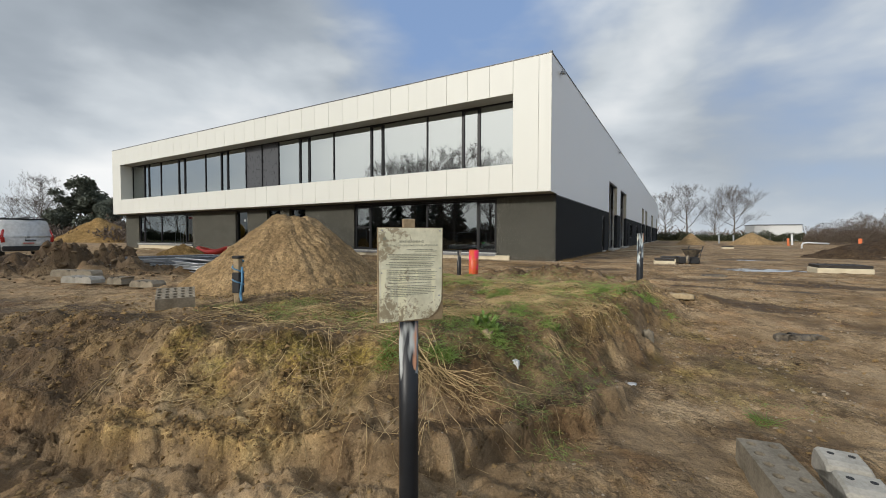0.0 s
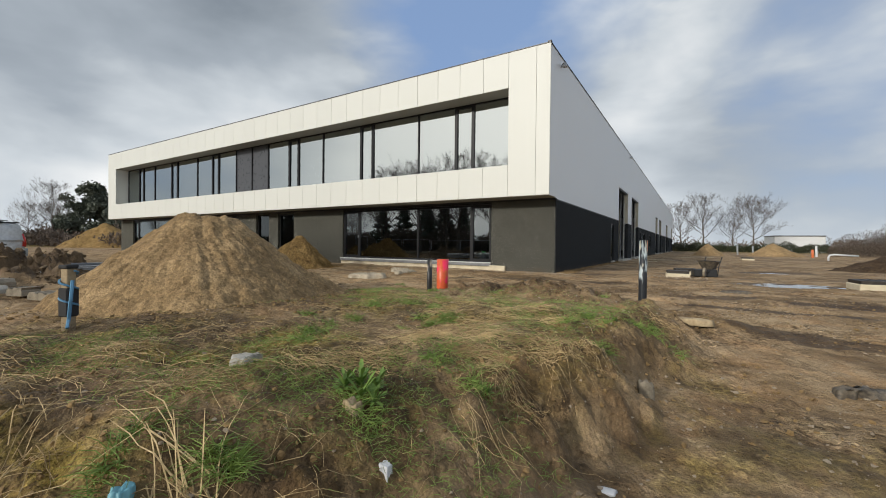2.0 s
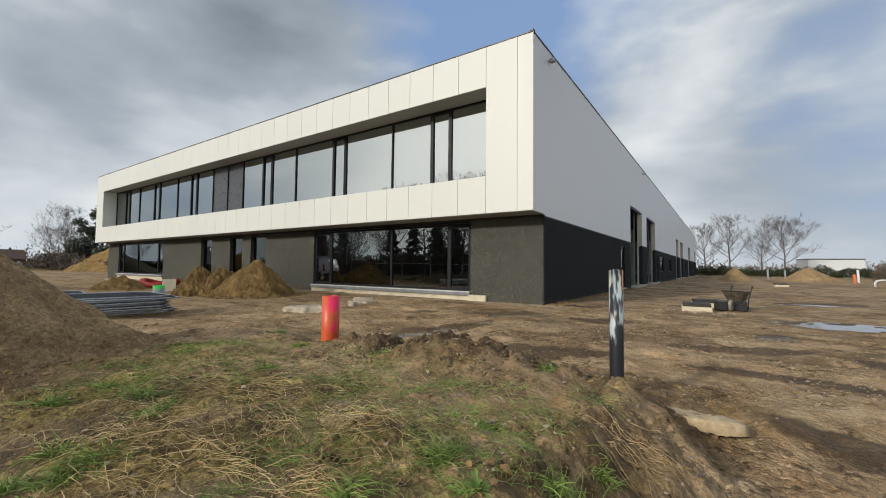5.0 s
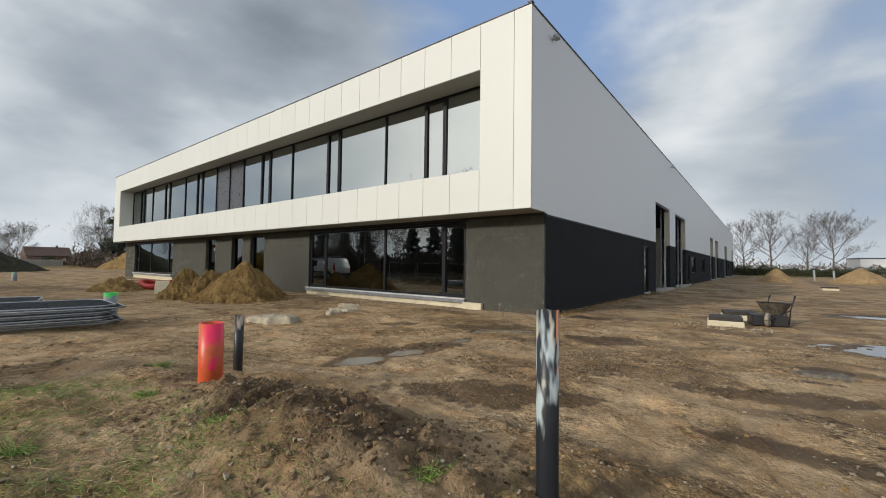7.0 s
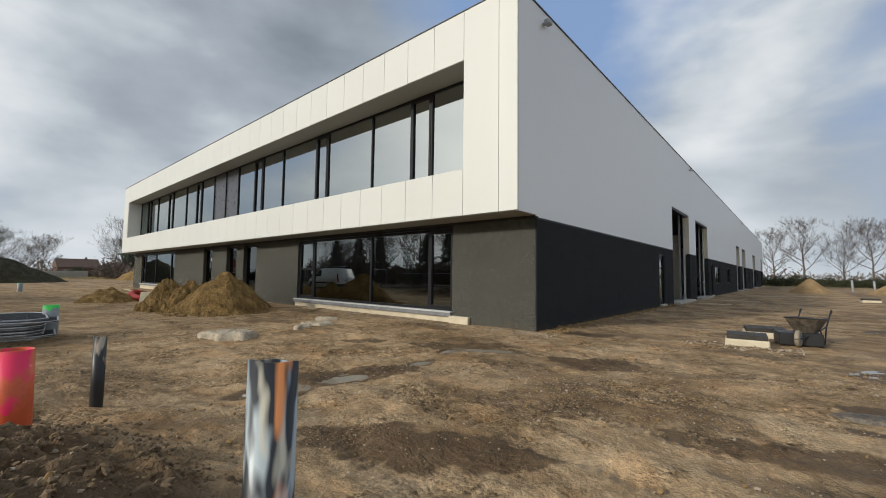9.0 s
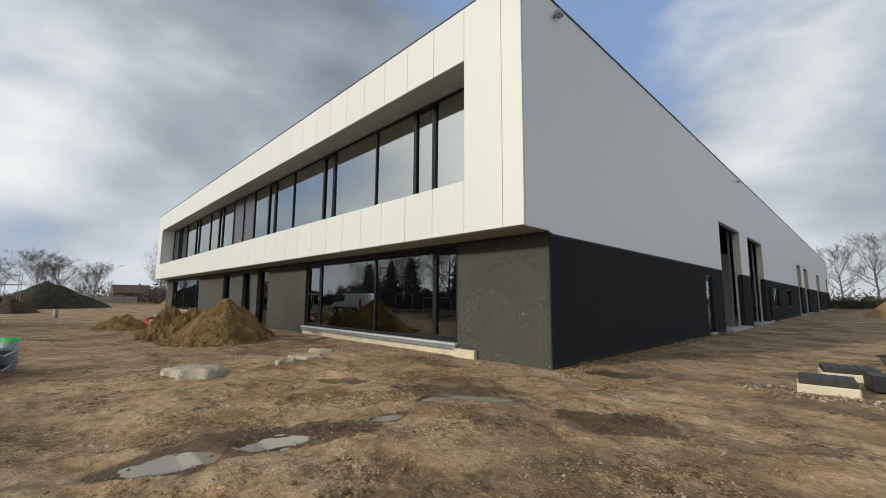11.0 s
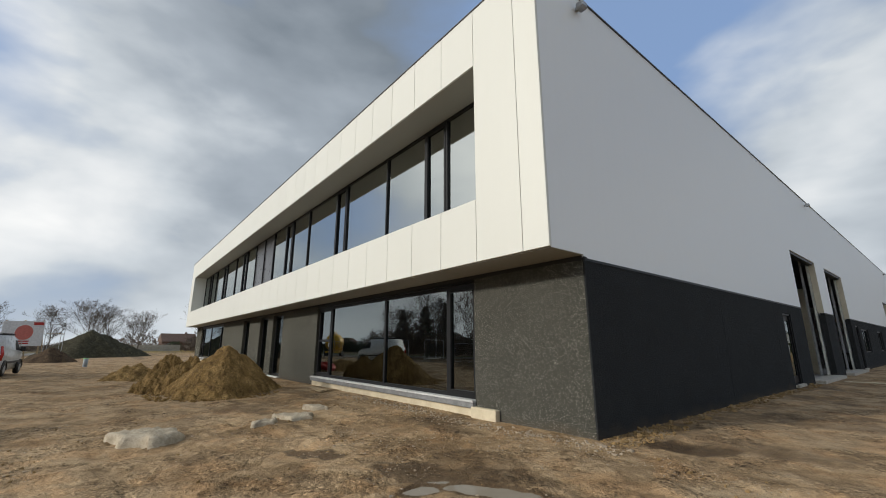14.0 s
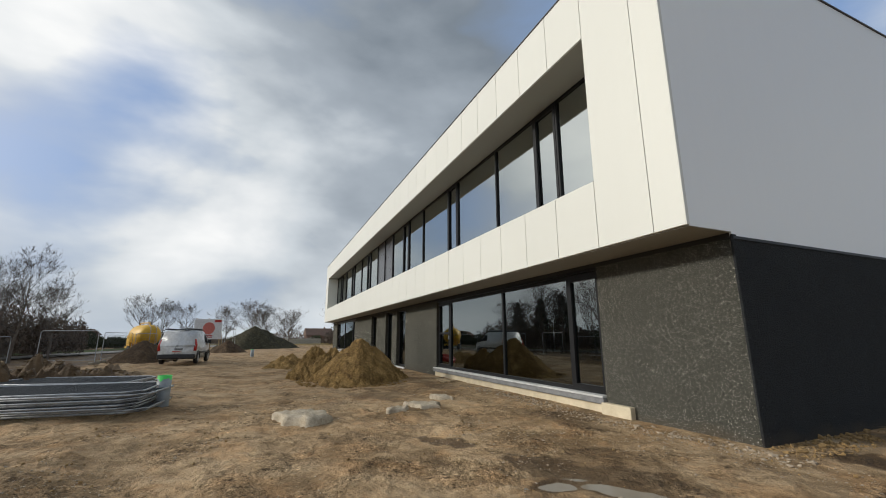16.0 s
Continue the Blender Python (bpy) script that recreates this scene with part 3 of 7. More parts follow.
    # wheel ruts along the facade, with the marks of lugs
    run = y * 0.62 + 0.05 * x + 0.9 * fbm(x * 0.13, y * 0.22, 3, 35)
    wave = np.sin(6.283 * run)
    worn = smooth(-0.12, 0.2, fbm(x * 0.22 + 5, y * 0.3, 3, 37)) * smooth(9.6, 11.5, y) * (1 - build) * near
    lug = np.sin(6.283 * (x / 0.13 + 2.0 * run)) * smooth(-0.45, -0.8, wave)
    z = z + worn * (0.017 * wave + 0.010 * np.sin(12.566 * run + 1.0) + 0.007 * lug)
    # loose spoil by the pipes
    spoil = smooth(1.35, 0.3, np.hypot((x + 2.7) / 1.9, (y - 9.2) / 0.85) + 0.4 * fbm(x, y, 3, 5))
    z = z + spoil * (0.06 + 0.13 * np.abs(fbm(x * 3.1, y * 3.1, 4, 41, 0.6)) * 2)
    hump = np.exp(-((x + 1.9) ** 2 / 0.35 + (y - 8.85) ** 2 / 0.12))
    z = z + 0.16 * hump
    z = z + 0.10 * np.exp(-((x + 1.24) ** 2 + (y - 1.56) ** 2) / 0.045)
    hole = np.exp(-((x + 4.75) ** 2 / 0.4 + (y - 9.35) ** 2 / 0.2))
    z = z - 0.12 * hole
    # dug-over ground beyond the blocks, and a pit beside the van
    dug = smooth(1.0, 0.35, np.hypot((x + 18.0) / 6.5, (y - 5.6) / 2.6) + 0.5 * fbm(x * 0.5, y * 0.5, 3, 51))
    z = z + dug * (0.15 + 0.65 * np.abs(fbm(x * 0.9, y * 0.9, 5, 53, 0.6)) * 2)
    pit = smooth(1.0, 0.5, np.hypot((x + 25.0) / 3.2, (y - 4.4) / 2.0))
    z = z - 0.55 * pit
    ramp = smooth(1.1, 0.4, np.hypot((x + 6.6) / 2.3, (y - 0.9) / 0.8) + 0.5 * fbm(x, y, 3, 57))
    z = z + 0.26 * ramp * smooth(0.2, -0.6, sd)
    lower = smooth(3.2, 1.5, y) * (1 - w) * smooth(1.2, -0.8, x)
    z = z + lower * (0.10 * np.abs(fbm(x * 1.9 + y, y * 4.2 - x, 5, 65, 0.6)) * 2 - 0.03)
    damp_dark = np.zeros(np.shape(x))
    for s in DAMP:
        damp_dark = np.maximum(damp_dark, 0.95 * smooth(1.15, 0.7, spot(x, y, s)))
    for s, level in zip(PUDDLES, LEVELS if wet else ()):
        d = spot(x, y, s) - 0.10
        z = np.where(d < 1.6, z + (level - 0.03 + 0.03 * d - z) * smooth(1.6, 1.05, d), z)
        damp_dark = np.maximum(damp_dark, smooth(1.9, 1.0, d))
    damp_dark = np.maximum(damp_dark, (0.55 + 0.3 * smooth(-0.1, 0.2, fbm(x * 2.3, y * 2.3, 3, 85))) * spoil)
    damp_dark = np.maximum(damp_dark, 0.5 * smooth(-0.15, 0.2, fbm(x * 1.4, y * 1.4, 4, 67)) * lower)
    damp_dark = np.maximum(damp_dark, 1.0 * dug)
    damp_dark = np.maximum(damp_dark, 0.38 * smooth(0.12, 0.26, fbm(x * 0.5 + 0.1 * y, y * 0.9, 5, 89, 0.6)) * (1 - w))
    damp_dark = np.maximum(damp_dark, 0.5 * smooth(0.05, 0.28, fbm(x * 0.9, y * 0.9, 4, 61)) * bank)
    # the bank's right flank and left end, darker through the same mask
    damp_dark = np.maximum(damp_dark, (0.16 + 0.3 * smooth(-0.15, 0.15, fbm(x * 2.7, y * 2.7, 3, 87))) * dark_side)
    damp_dark = np.maximum(damp_dark, (0.45 + 0.4 * smooth(-0.1, 0.2, fbm(x * 2.1, y * 2.1, 4, 69))) * left_side)
    # a darker band along the lip of the dug foot
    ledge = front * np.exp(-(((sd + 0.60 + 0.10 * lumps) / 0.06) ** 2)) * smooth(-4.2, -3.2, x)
    damp_dark = np.maximum(damp_dark, 0.8 * ledge)
    damp_dark = np.maximum(damp_dark, (0.20 + 0.4 * smooth(-0.2, 0.2, fbm(x * 1.7, y * 1.7, 4, 79))) * smooth(-0.1, 0.35, sd) * smooth(9.0, 5.5, y) * smooth(-6.5, -4.5, x))
    z = z * (1 - build * 0.6) + build * 0.6 * (-0.03)
    far = smooth(60, 140, np.hypot(x, y - 20))
    z = z * (1 - far) - 0.1 * far
    green = w * smooth(-0.25, 0.3, sd) * smooth(8.6, 7.0, y) * smooth(-8, -5.5, x) * (0.40 + 0.40 * smooth(-0.05, 0.25, fbm(x * 0.8, y * 0.8, 3, 73)))
    green = np.maximum(green, 0.92 * bank * smooth(0.35, 0.5, w) * (1 - 0.4 * dark_side) * (1 - left_side))
    green = np.maximum(green, 0.5 * smooth(1.0, 0.4, np.hypot((x - 0.5) / 1.3, (y - 5.6) / 2.2) + 0.5 * fbm(x * 1.5, y * 1.5, 3, 71)))
    green = np.maximum(green, far)
    cut = np.where(front > 0.3, bank * np.where(w < 0.42, 0.35 + 0.65 * smooth(-0.12, 0.18, fbm(x * 1.5, y * 1.5, 4, 64)), 0.12 + 0.45 * smooth(0.02, 0.25, fbm(x * 1.6, y * 1.6, 4, 63))), bank)
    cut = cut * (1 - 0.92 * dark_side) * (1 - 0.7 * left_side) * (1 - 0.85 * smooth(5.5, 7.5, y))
    return z, np.clip(cut * 1.15, 0, 1), np.clip(green, 0, 1), np.clip(damp_dark, 0, 1)


LEVELS = [float(terrain(np.array([p[0]]), np.array([p[1]]), False)[0][0]) - 0.01 for p in PUDDLES]


def ground(x, y):
    return terrain(np.array([x]), np.array([y]))[0][0]


def steps(*runs):
    out = []
    for a, b, d in runs:
        out += list(np.arange(a, b - 1e-6, d))
    return out


def reach(a, first, last, grow=1.35):
    out, d, v = [], first, a
    while abs(v) < last:
        v += d
        d *= grow
        out.append(v)
    return out


def build_ground():
    xs = [*reach(-48, -1.6, 2500)[::-1], *steps((-48, -20, 0.8), (-20, -12, 0.16), (-12, -7, 0.07), (-7, -4.6, 0.035), (-4.6, 0.4, 0.022), (0.4, 2.6, 0.035), (2.6, 8, 0.10), (8, 20, 0.5)), *reach(19.6, 1.0, 2500)]
    ys = [*reach(-6, -1.2, 2500)[::-1], *steps((-6, 0, 0.3), (0, 0.8, 0.04), (0.8, 4.4, 0.022), (4.4, 10.4, 0.032), (10.4, 15.5, 0.04), (15.5, 19.6, 0.06), (19.6, 34, 0.35)), *reach(34, 0.8, 2500)]
    X, Y = np.meshgrid(xs, ys)
    z, cut, green, damp_dark = terrain(X.ravel(), Y.ravel())
    nx, ny = len(xs), len(ys)
    co = np.column_stack([X.ravel(), Y.ravel(), z])
    i = np.arange(nx * ny).reshape(ny, nx)
    quads = np.stack([i[:-1, :-1], i[:-1, 1:], i[1:, 1:], i[1:, :-1]], -1).reshape(-1, 4)
    me = bpy.data.meshes.new("ground")
    me.vertices.add(len(co))
    me.vertices.foreach_set("co", co.ravel())
    me.loops.add(quads.size)
    me.loops.foreach_set("vertex_index", quads.ravel())
    me.polygons.add(len(quads))
    me.polygons.foreach_set("loop_start", np.arange(0, quads.size, 4))
    me.update(calc_edges=True)
    me.polygons.foreach_set("use_smooth", [True] * len(quads))
    for name, v in (("cut", cut), ("green", green), ("damp_dark", damp_dark)):
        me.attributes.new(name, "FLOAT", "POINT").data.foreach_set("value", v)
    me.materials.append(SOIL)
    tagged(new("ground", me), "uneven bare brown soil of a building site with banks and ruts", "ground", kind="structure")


build_ground()
for (px, py, rx, ry, a), level in zip(PUDDLES, LEVELS):
    bm = bmesh.new()
    ring = [bm.verts.new((px + 1.7 * (rx * math.cos(k) * math.cos(a) - ry * math.sin(k) * math.sin(a)), py + 1.7 * (rx * math.cos(k) * math.sin(a) + ry * math.sin(k) * math.cos(a)), level)) for k in np.linspace(0, 2 * math.pi, 24, endpoint=False)]
    bm.faces.new(ring)
    tagged(part("puddle", bm, WATER), "shallow muddy puddle lying in a rut of the soil", "puddle", "puddles", "structure")

# ---- the building ----
XR, XL, YF, YB = -4.95, -48.2, 18.06, 124.0
YW = 19.11
Z_SLAB, Z_LEDGE, Z_HEAD, Z_TOP = 3.25, 4.62, 7.93, 9.43
OPEN_R, OPEN_L, MODULE = -6.77, -46.5, 1.216
building = thing("office_and_warehouse", "long two-storey commercial building with cream cladding over dark concrete", "building")


def clad(x0, x1, z0, z1):
    """One cladding panel of the front, with a folded edge."""
    bm = box_bm(x0 + 0.006, x1 - 0.006, YF, YF + 0.05, z0, z1, bevel=0.004)
    part("facade_panel", bm, WHITE_PANEL, building)


def build_cladding():
    n = round((OPEN_R - OPEN_L) / MODULE)
    w = (OPEN_R - OPEN_L) / n
    for k in range(n):
        x1 = OPEN_R - k * w
        clad(x1 - w, x1, Z_HEAD, Z_TOP)
        clad(x1 - w, x1, Z_SLAB, Z_LEDGE)
    clad(OPEN_R, -5.53, Z_SLAB, Z_TOP)
    clad(-5.53, XR, Z_SLAB, Z_TOP)
    clad(XL, OPEN_L, Z_SLAB, Z_TOP)
    # dark sub-frame behind the joints
    hole = [(OPEN_L - 0.004, OPEN_R + 0.004, Z_LEDGE - 0.004, Z_HEAD + 0.004)]
    part("facade_backing", sheet_with_holes([XL + 0.02, XR - 0.02], [Z_SLAB + 0.01, Z_TOP - 0.01], hole, lambda u, v, d: (u, YF + 0.055 + d, v), 0.12), GAP, building)
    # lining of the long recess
    part("recess_soffit", box_bm(OPEN_L, OPEN_R, YF + 0.052, 19.2, Z_HEAD, Z_HEAD + 0.04), SHADED_SOFFIT, building)
    part("recess_ledge", box_bm(OPEN_L, OPEN_R, YF + 0.052, 19.2, Z_LEDGE - 0.04, Z_LEDGE), WHITE_PANEL, building)
    for x0, x1 in ((OPEN_L - 0.04, OPEN_L), (OPEN_R, OPEN_R + 0.04)):
        part("recess_jamb", box_bm(x0, x1, YF + 0.052, 19.2, Z_LEDGE, Z_HEAD), WHITE_PANEL, building)
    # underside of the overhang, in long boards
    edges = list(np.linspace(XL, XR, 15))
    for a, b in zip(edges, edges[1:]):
        part("overhang_board", box_bm(a + 0.004, b - 0.004, YF + 0.052, YW + 0.15, Z_SLAB - 0.02, Z_SLAB + 0.05), SHADED_SOFFIT, building)
    part("roof_coping", box_bm(XL - 0.02, XR + 0.03, YF - 0.02, YF + 0.35, Z_TOP + 0.003, Z_TOP + 0.045, bevel=0.008), COPING, building)
    part("roof_coping", box_bm(XR - 0.35, XR + 0.03, YF + 0.352, YB, Z_TOP + 0.003, Z_TOP + 0.045, bevel=0.008), COPING, building)
    part("corner_cap", box_bm(XR - 0.12, XR + 0.035, YF - 0.025, YF + 0.13, Z_TOP + 0.046, Z_TOP + 0.10, bevel=0.01), COPING, building)
    part("roof", box_bm(XL, XR - 0.35, YF + 0.35, YB, Z_TOP - 0.5, Z_TOP - 0.3), COPING, building)
    part("corner_trim", box_bm(XR - 0.004, XR + 0.012, YF - 0.002, YF + 0.06, Z_SLAB, Z_TOP), WHITE_PANEL, building)


DOORS = [(35.93, 41.0, 5.8), (43.4, 48.75, 5.8), (70.4, 74.3, 5.65), (77.6, 82.6, 5.65), (95.5, 101.5, 5.65), (116.5, 120.5, 5.65)]
SIDE_WINDOWS = [(52.6, 55.7), (60.9, 63.7), (86.5, 88.5), (104.5, 107.0)]
SIDE_EXITS = [(32.63, 33.8), (50.2, 51.2)]


def build_side():
    upper = [(a, b, 3.17, z) for a, b, z in DOORS] + [(YF + 0.062, YW, 3.17, Z_SLAB - 0.012)]
    part("side_cladding", sheet_with_holes([YF + 0.062, YB], [3.17, Z_TOP], upper, lambda u, v, d: (XR - d, u, v), 0.2), GREY_PANEL, building, "smooth light grey sandwich panels")
    part("drip_edge", sheet_with_holes([YW, YB], [3.12, 3.168], [(a, b, 3.0, 4.0) for a, b, _ in DOORS], lambda u, v, d: (XR + 0.02 - d, u, v), 0.2), FRAME, building)
    # rough concrete panels below, one between each pair of joints
    bays = [(YW, 26.0), (26.0, 31.5), (31.5, 35.93), (41.0, 43.4), (48.75, 57.0), (57.0, 66.0), (66.0, 70.4), (74.3, 77.6), (82.6, 93.0), (93.0, 95.5), (101.5, 112.0), (112.0, 116.5), (120.5, YB)]
    for a, b in bays:
        holes = [(p, q, 1.05, 2.63) for p, q in SIDE_WINDOWS if q > a and p < b]
        holes += [(p, q, 0.12, 2.78) for p, q in SIDE_EXITS if q > a and p < b]
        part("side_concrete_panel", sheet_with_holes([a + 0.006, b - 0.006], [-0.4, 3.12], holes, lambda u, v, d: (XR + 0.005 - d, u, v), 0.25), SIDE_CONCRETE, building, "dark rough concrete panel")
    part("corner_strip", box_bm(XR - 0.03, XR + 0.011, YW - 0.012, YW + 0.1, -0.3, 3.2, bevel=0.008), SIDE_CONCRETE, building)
    for a, b, z in DOORS:
        door = part("loading_door", box_bm(XR - 0.3, XR - 0.20, a + 0.002, a + 0.05, -0.02, z - 0.002), FRAME, building, "open loading doorway with a pale steel post")
        part("door_post", box_bm(XR - 0.36, XR - 0.27, b - 0.10, b - 0.004, -0.02, z - 0.002), STEEL_WHITE, door)
        part("door_reveal", box_bm(XR - 0.26, XR - 0.01, b - 0.03, b - 0.003, 3.18, z - 0.002), INSIDE_PALE, door, "cream door reveal")
        part("door_head", box_bm(XR - 0.3, XR - 0.05, a + 0.05, b - 0.11, z - 0.12, z - 0.002), FRAME, door)
        part("concrete_threshold", box_bm(XR - 0.3, XR + 0.35, a - 0.02, b - 0.1, -0.2, 0.1, bevel=0.02), PALE_CONCRETE, door)
        part("guide_rail", box_bm(XR - 0.6, XR - 0.5, b - 0.3, b - 0.24, 0.0, z + 0.3), GALVA, door)
    for a, b in SIDE_WINDOWS:
        win = part("side_window", sheet_with_holes([a, b], [1.05, 2.63], [(a + 0.07, (a + b) / 2 - 0.04, 1.12, 2.56), ((a + b) / 2 + 0.04, b - 0.07, 1.12, 2.56)], lambda u, v, d: (XR - 0.08 - d, u, v), 0.07), FRAME, building)
        part("pane", box_bm(XR - 0.125, XR - 0.11, a + 0.06, b - 0.06, 1.11, 2.57), LOW_GLASS, win)
    for a, b in SIDE_EXITS:
        d = part("side_door", box_bm(XR - 0.14, XR - 0.09, a + 0.07, b - 0.07, 0.14, 2.7), FRAME, building)
        part("door_frame", sheet_with_holes([a, b], [0.12, 2.78], [(a + 0.07, b - 0.07, 0.0, 2.71)], lambda u, v, dd: (XR - 0.03 - dd, u, v), 0.1), FRAME, d)
        part("door_glass", box_bm(XR - 0.088, XR - 0.08, a + 0.2, b - 0.2, 0.4, 2.5), LOW_GLASS, d)
        part("doorstep", box_bm(XR - 0.1, XR + 0.12, a, b, 0.0, 0.1, bevel=0.01), PALE_CONCRETE, d)
    for y, z in ((19.6, 9.03), (41.6, 9.12), (78.0, 9.1)):
        lamp = part("flood_light", box_bm(XR + 0.06, XR + 0.24, y - 0.11, y + 0.11, z - 0.07, z + 0.09, bevel=0.025), GALVA, building, "small grey outdoor lamp")
        part("lamp_arm", box_bm(XR + 0.002, XR + 0.06, y - 0.04, y + 0.04, z - 0.04, z + 0.04, bevel=0.01), GALVA, lamp)


UPPER_BARS = [-46.45, -44.2, -43.26, -41.13, -38.13, -37.06, -33.96, -31.78, -30.84, -28.58, -26.66, -24.81, -22.62, -21.63, -19.39, -16.28, -15.31, -12.2, -9.97, -8.95, -6.8]
UPPER_NARROW = {1, 4, 7, 12, 15, 18}
UPPER_BLIND = {9, 10}


def build_upper_glazing():
    y0 = 19.06
    row = part("ribbon_window", sheet_with_holes([OPEN_L, OPEN_R], [Z_LEDGE, Z_HEAD], [(OPEN_L + 0.05, OPEN_R - 0.03, Z_LEDGE + 0.05, Z_HEAD - 0.07)], lambda u, v, d: (u, y0 + d, v), 0.1), FRAME, building, "long ribbon of coated windows in black aluminium")
    for k, (a, b) in enumerate(zip(UPPER_BARS, UPPER_BARS[1:])):
        if k:
            part("mullion", box_bm(a - 0.035, a + 0.035, y0 - 0.02, y0 + 0.09, Z_LEDGE + 0.051, Z_HEAD - 0.071, bevel=0.006), FRAME, row)
        if k in UPPER_NARROW:
            part("sash", sheet_with_holes([a + 0.04, b - 0.04], [Z_LEDGE + 0.06, Z_HEAD - 0.08], [(a + 0.12, b - 0.12, Z_LEDGE + 0.14, Z_HEAD - 0.16)], lambda u, v, d: (u, y0 - 0.03 + d, v), 0.06), FRAME, row)
        tilt = 0.003 * math.sin(k * 2.7)
        bm = box_bm(a + 0.036, b - 0.036, y0 + 0.04, y0 + 0.052, Z_LEDGE + 0.052, Z_HEAD - 0.072)
        for v in bm.verts:
            v.co.y += tilt * (v.co.z - 6.2)
        part("pane" if k not in UPPER_BLIND else "blind_panel", bm, SPANDREL if k in UPPER_BLIND else GLASS, row)


LOW_WINDOWS = [(-17.7, -8.0, 0.33, 3.08, [-16.43, -12.3, -9.12]), (-45.55, -36.15, 0.45, 3.08, [-44.6, -41.5, -37.35])]
LOW_DOORS = [(-30.05, -28.55), (-26.2, -24.75), (-23.78, -22.15)]


def build_lower_front():
    holes = [(a, b, z0, z1) for a, b, z0, z1, _ in LOW_WINDOWS] + [(a, b, 0.05, 3.08) for a, b in LOW_DOORS]
    cuts = [XL, -45.55, -36.15, -33.0, -30.05, -26.2, -23.78, -19.9, -17.7, -8.0, XR - 0.031]
    for a, b in zip(cuts, cuts[1:]):
        hs = [(max(h[0], a), min(h[1], b), h[2], h[3]) for h in holes if h[1] > a + 0.01 and h[0] < b - 0.01]
        hs = [(h[0] if h[0] > a else a - 1, h[1] if h[1] < b else b + 1, h[2], min(h[3], 3.2)) for h in hs]
        clip = [(max(h[0], a + 0.004), min(h[1], b - 0.004), h[2], h[3]) for h in hs]
        if any(h[0] <= a + 0.005 and h[1] >= b - 0.005 for h in clip):
            # the wall under and over a window that fills this bay
            h = clip[0]
            part("concrete_lintel", box_bm(a, b, YW + 0.02, YW + 0.3, h[3], Z_SLAB - 0.021), FRAME, building)
            part("concrete_upstand", box_bm(a + 0.004, b - 0.004, YW + 0.10, YW + 0.3, -0.4, h[2] - 0.06), FOAM, building)
            continue
        part("concrete_panel", sheet_with_holes([a + 0.004, b - 0.004], [-0.14 if a > -8.1 else -0.4, Z_SLAB - 0.025], clip, lambda u, v, d: (u, YW + d, v), 0.3), FRONT_CONCRETE, building, "dark washed concrete panel with pale chips")
    part("band_under_overhang", box_bm(XL, XR - 0.04, YW - 0.003, YW - 0.001, Z_SLAB - 0.11, Z_SLAB - 0.021), GAP, building)
    for n, (a, b, z0, z1, bars) in enumerate(LOW_WINDOWS):
        y0 = YW + 0.10
        edges = [a, *bars, b]
        cells = [(p + (0.07 if i == 0 else 0.05), q - (0.07 if i == len(bars) else 0.05), z0 + 0.09, z1 - 0.10) for i, (p, q) in enumerate(zip(edges, edges[1:]))]
        win = part("shop_window", sheet_with_holes([a + 0.002, b - 0.002], [z0, z1], cells, lambda u, v, d: (u, y0 + d, v), 0.09), FRAME, building, "large black-framed ground floor window")
        for i, (p, q, u, v) in enumerate(cells):
            if i in (0, 3):
                part("sash", sheet_with_holes([p, q], [u, v], [(p + 0.07, q - 0.07, u + 0.07, v - 0.07)], lambda uu, vv, d: (uu, y0 - 0.015 + d, vv), 0.07), FRAME, win)
            part("pane", box_bm(p - 0.01, q + 0.01, y0 + 0.045, y0 + 0.057, u - 0.01, v + 0.01), LOW_GLASS, win)
        part("transom", box_bm(cells[0][0] + 0.07, cells[0][1] - 0.07, y0 - 0.012, y0 + 0.04, 1.70, 1.78, bevel=0.006), FRAME, win)
        part("window_handle", box_bm(cells[0][1] - 0.055, cells[0][1] - 0.025, y0 - 0.06, y0 - 0.016, 1.5, 1.64, bevel=0.008), GALVA, win)
        cutsx = list(np.linspace(a - 0.12, b + 0.02, 5))
        for p, q in zip(cutsx, cutsx[1:]):
            sill = part("stone_sill", box_bm(p + 0.003, q - 0.003, YW - 0.10, y0 + 0.03, z0 - 0.17, z0 - 0.045, bevel=0.006), BLUESTONE, building, "bluestone window sill")
            part("sill_edge", box_bm(p + 0.003, q - 0.003, YW - 0.115, y0, z0 - 0.044, z0 - 0.002, bevel=0.005), LIP, sill)
            part("foam_strip", box_bm(p + 0.004, q - 0.004, YW - 0.02, YW + 0.09, -0.3, z0 - 0.172, bevel=0.006), FOAM, building)
    part("foam_block", box_bm(-8.02, -7.24, YW - 0.14, YW - 0.004, -0.12, 0.2, bevel=0.012), FOAM, building, "cream foam block at the wall's foot")
    part("footing_stone", box_bm(-6.75, -6.3, YW - 0.06, YW + 0.2, -0.3, -0.09, bevel=0.02), PALE_CONCRETE, building)
    for k, (a, b) in enumerate(LOW_DOORS):
        y0 = YW + 0.16
        d = part("front_door", sheet_with_holes([a + 0.002, b - 0.002], [0.05, 3.078], [(a + 0.09, b - 0.09, 0.14, 2.99)], lambda u, v, dd: (u, y0 + dd, v), 0.09), FRAME, building, "tall black-framed glazed door")
        part("door_glass", box_bm(a + 0.08, b - 0.08, y0 + 0.04, y0 + 0.052, 0.13, 3.0), DOOR_GLASS, d)
        part("doorstep", box_bm(a - 0.05, b + 0.05, YW - 0.08, y0 + 0.02, -0.1, 0.045, bevel=0.008), LIP, d)
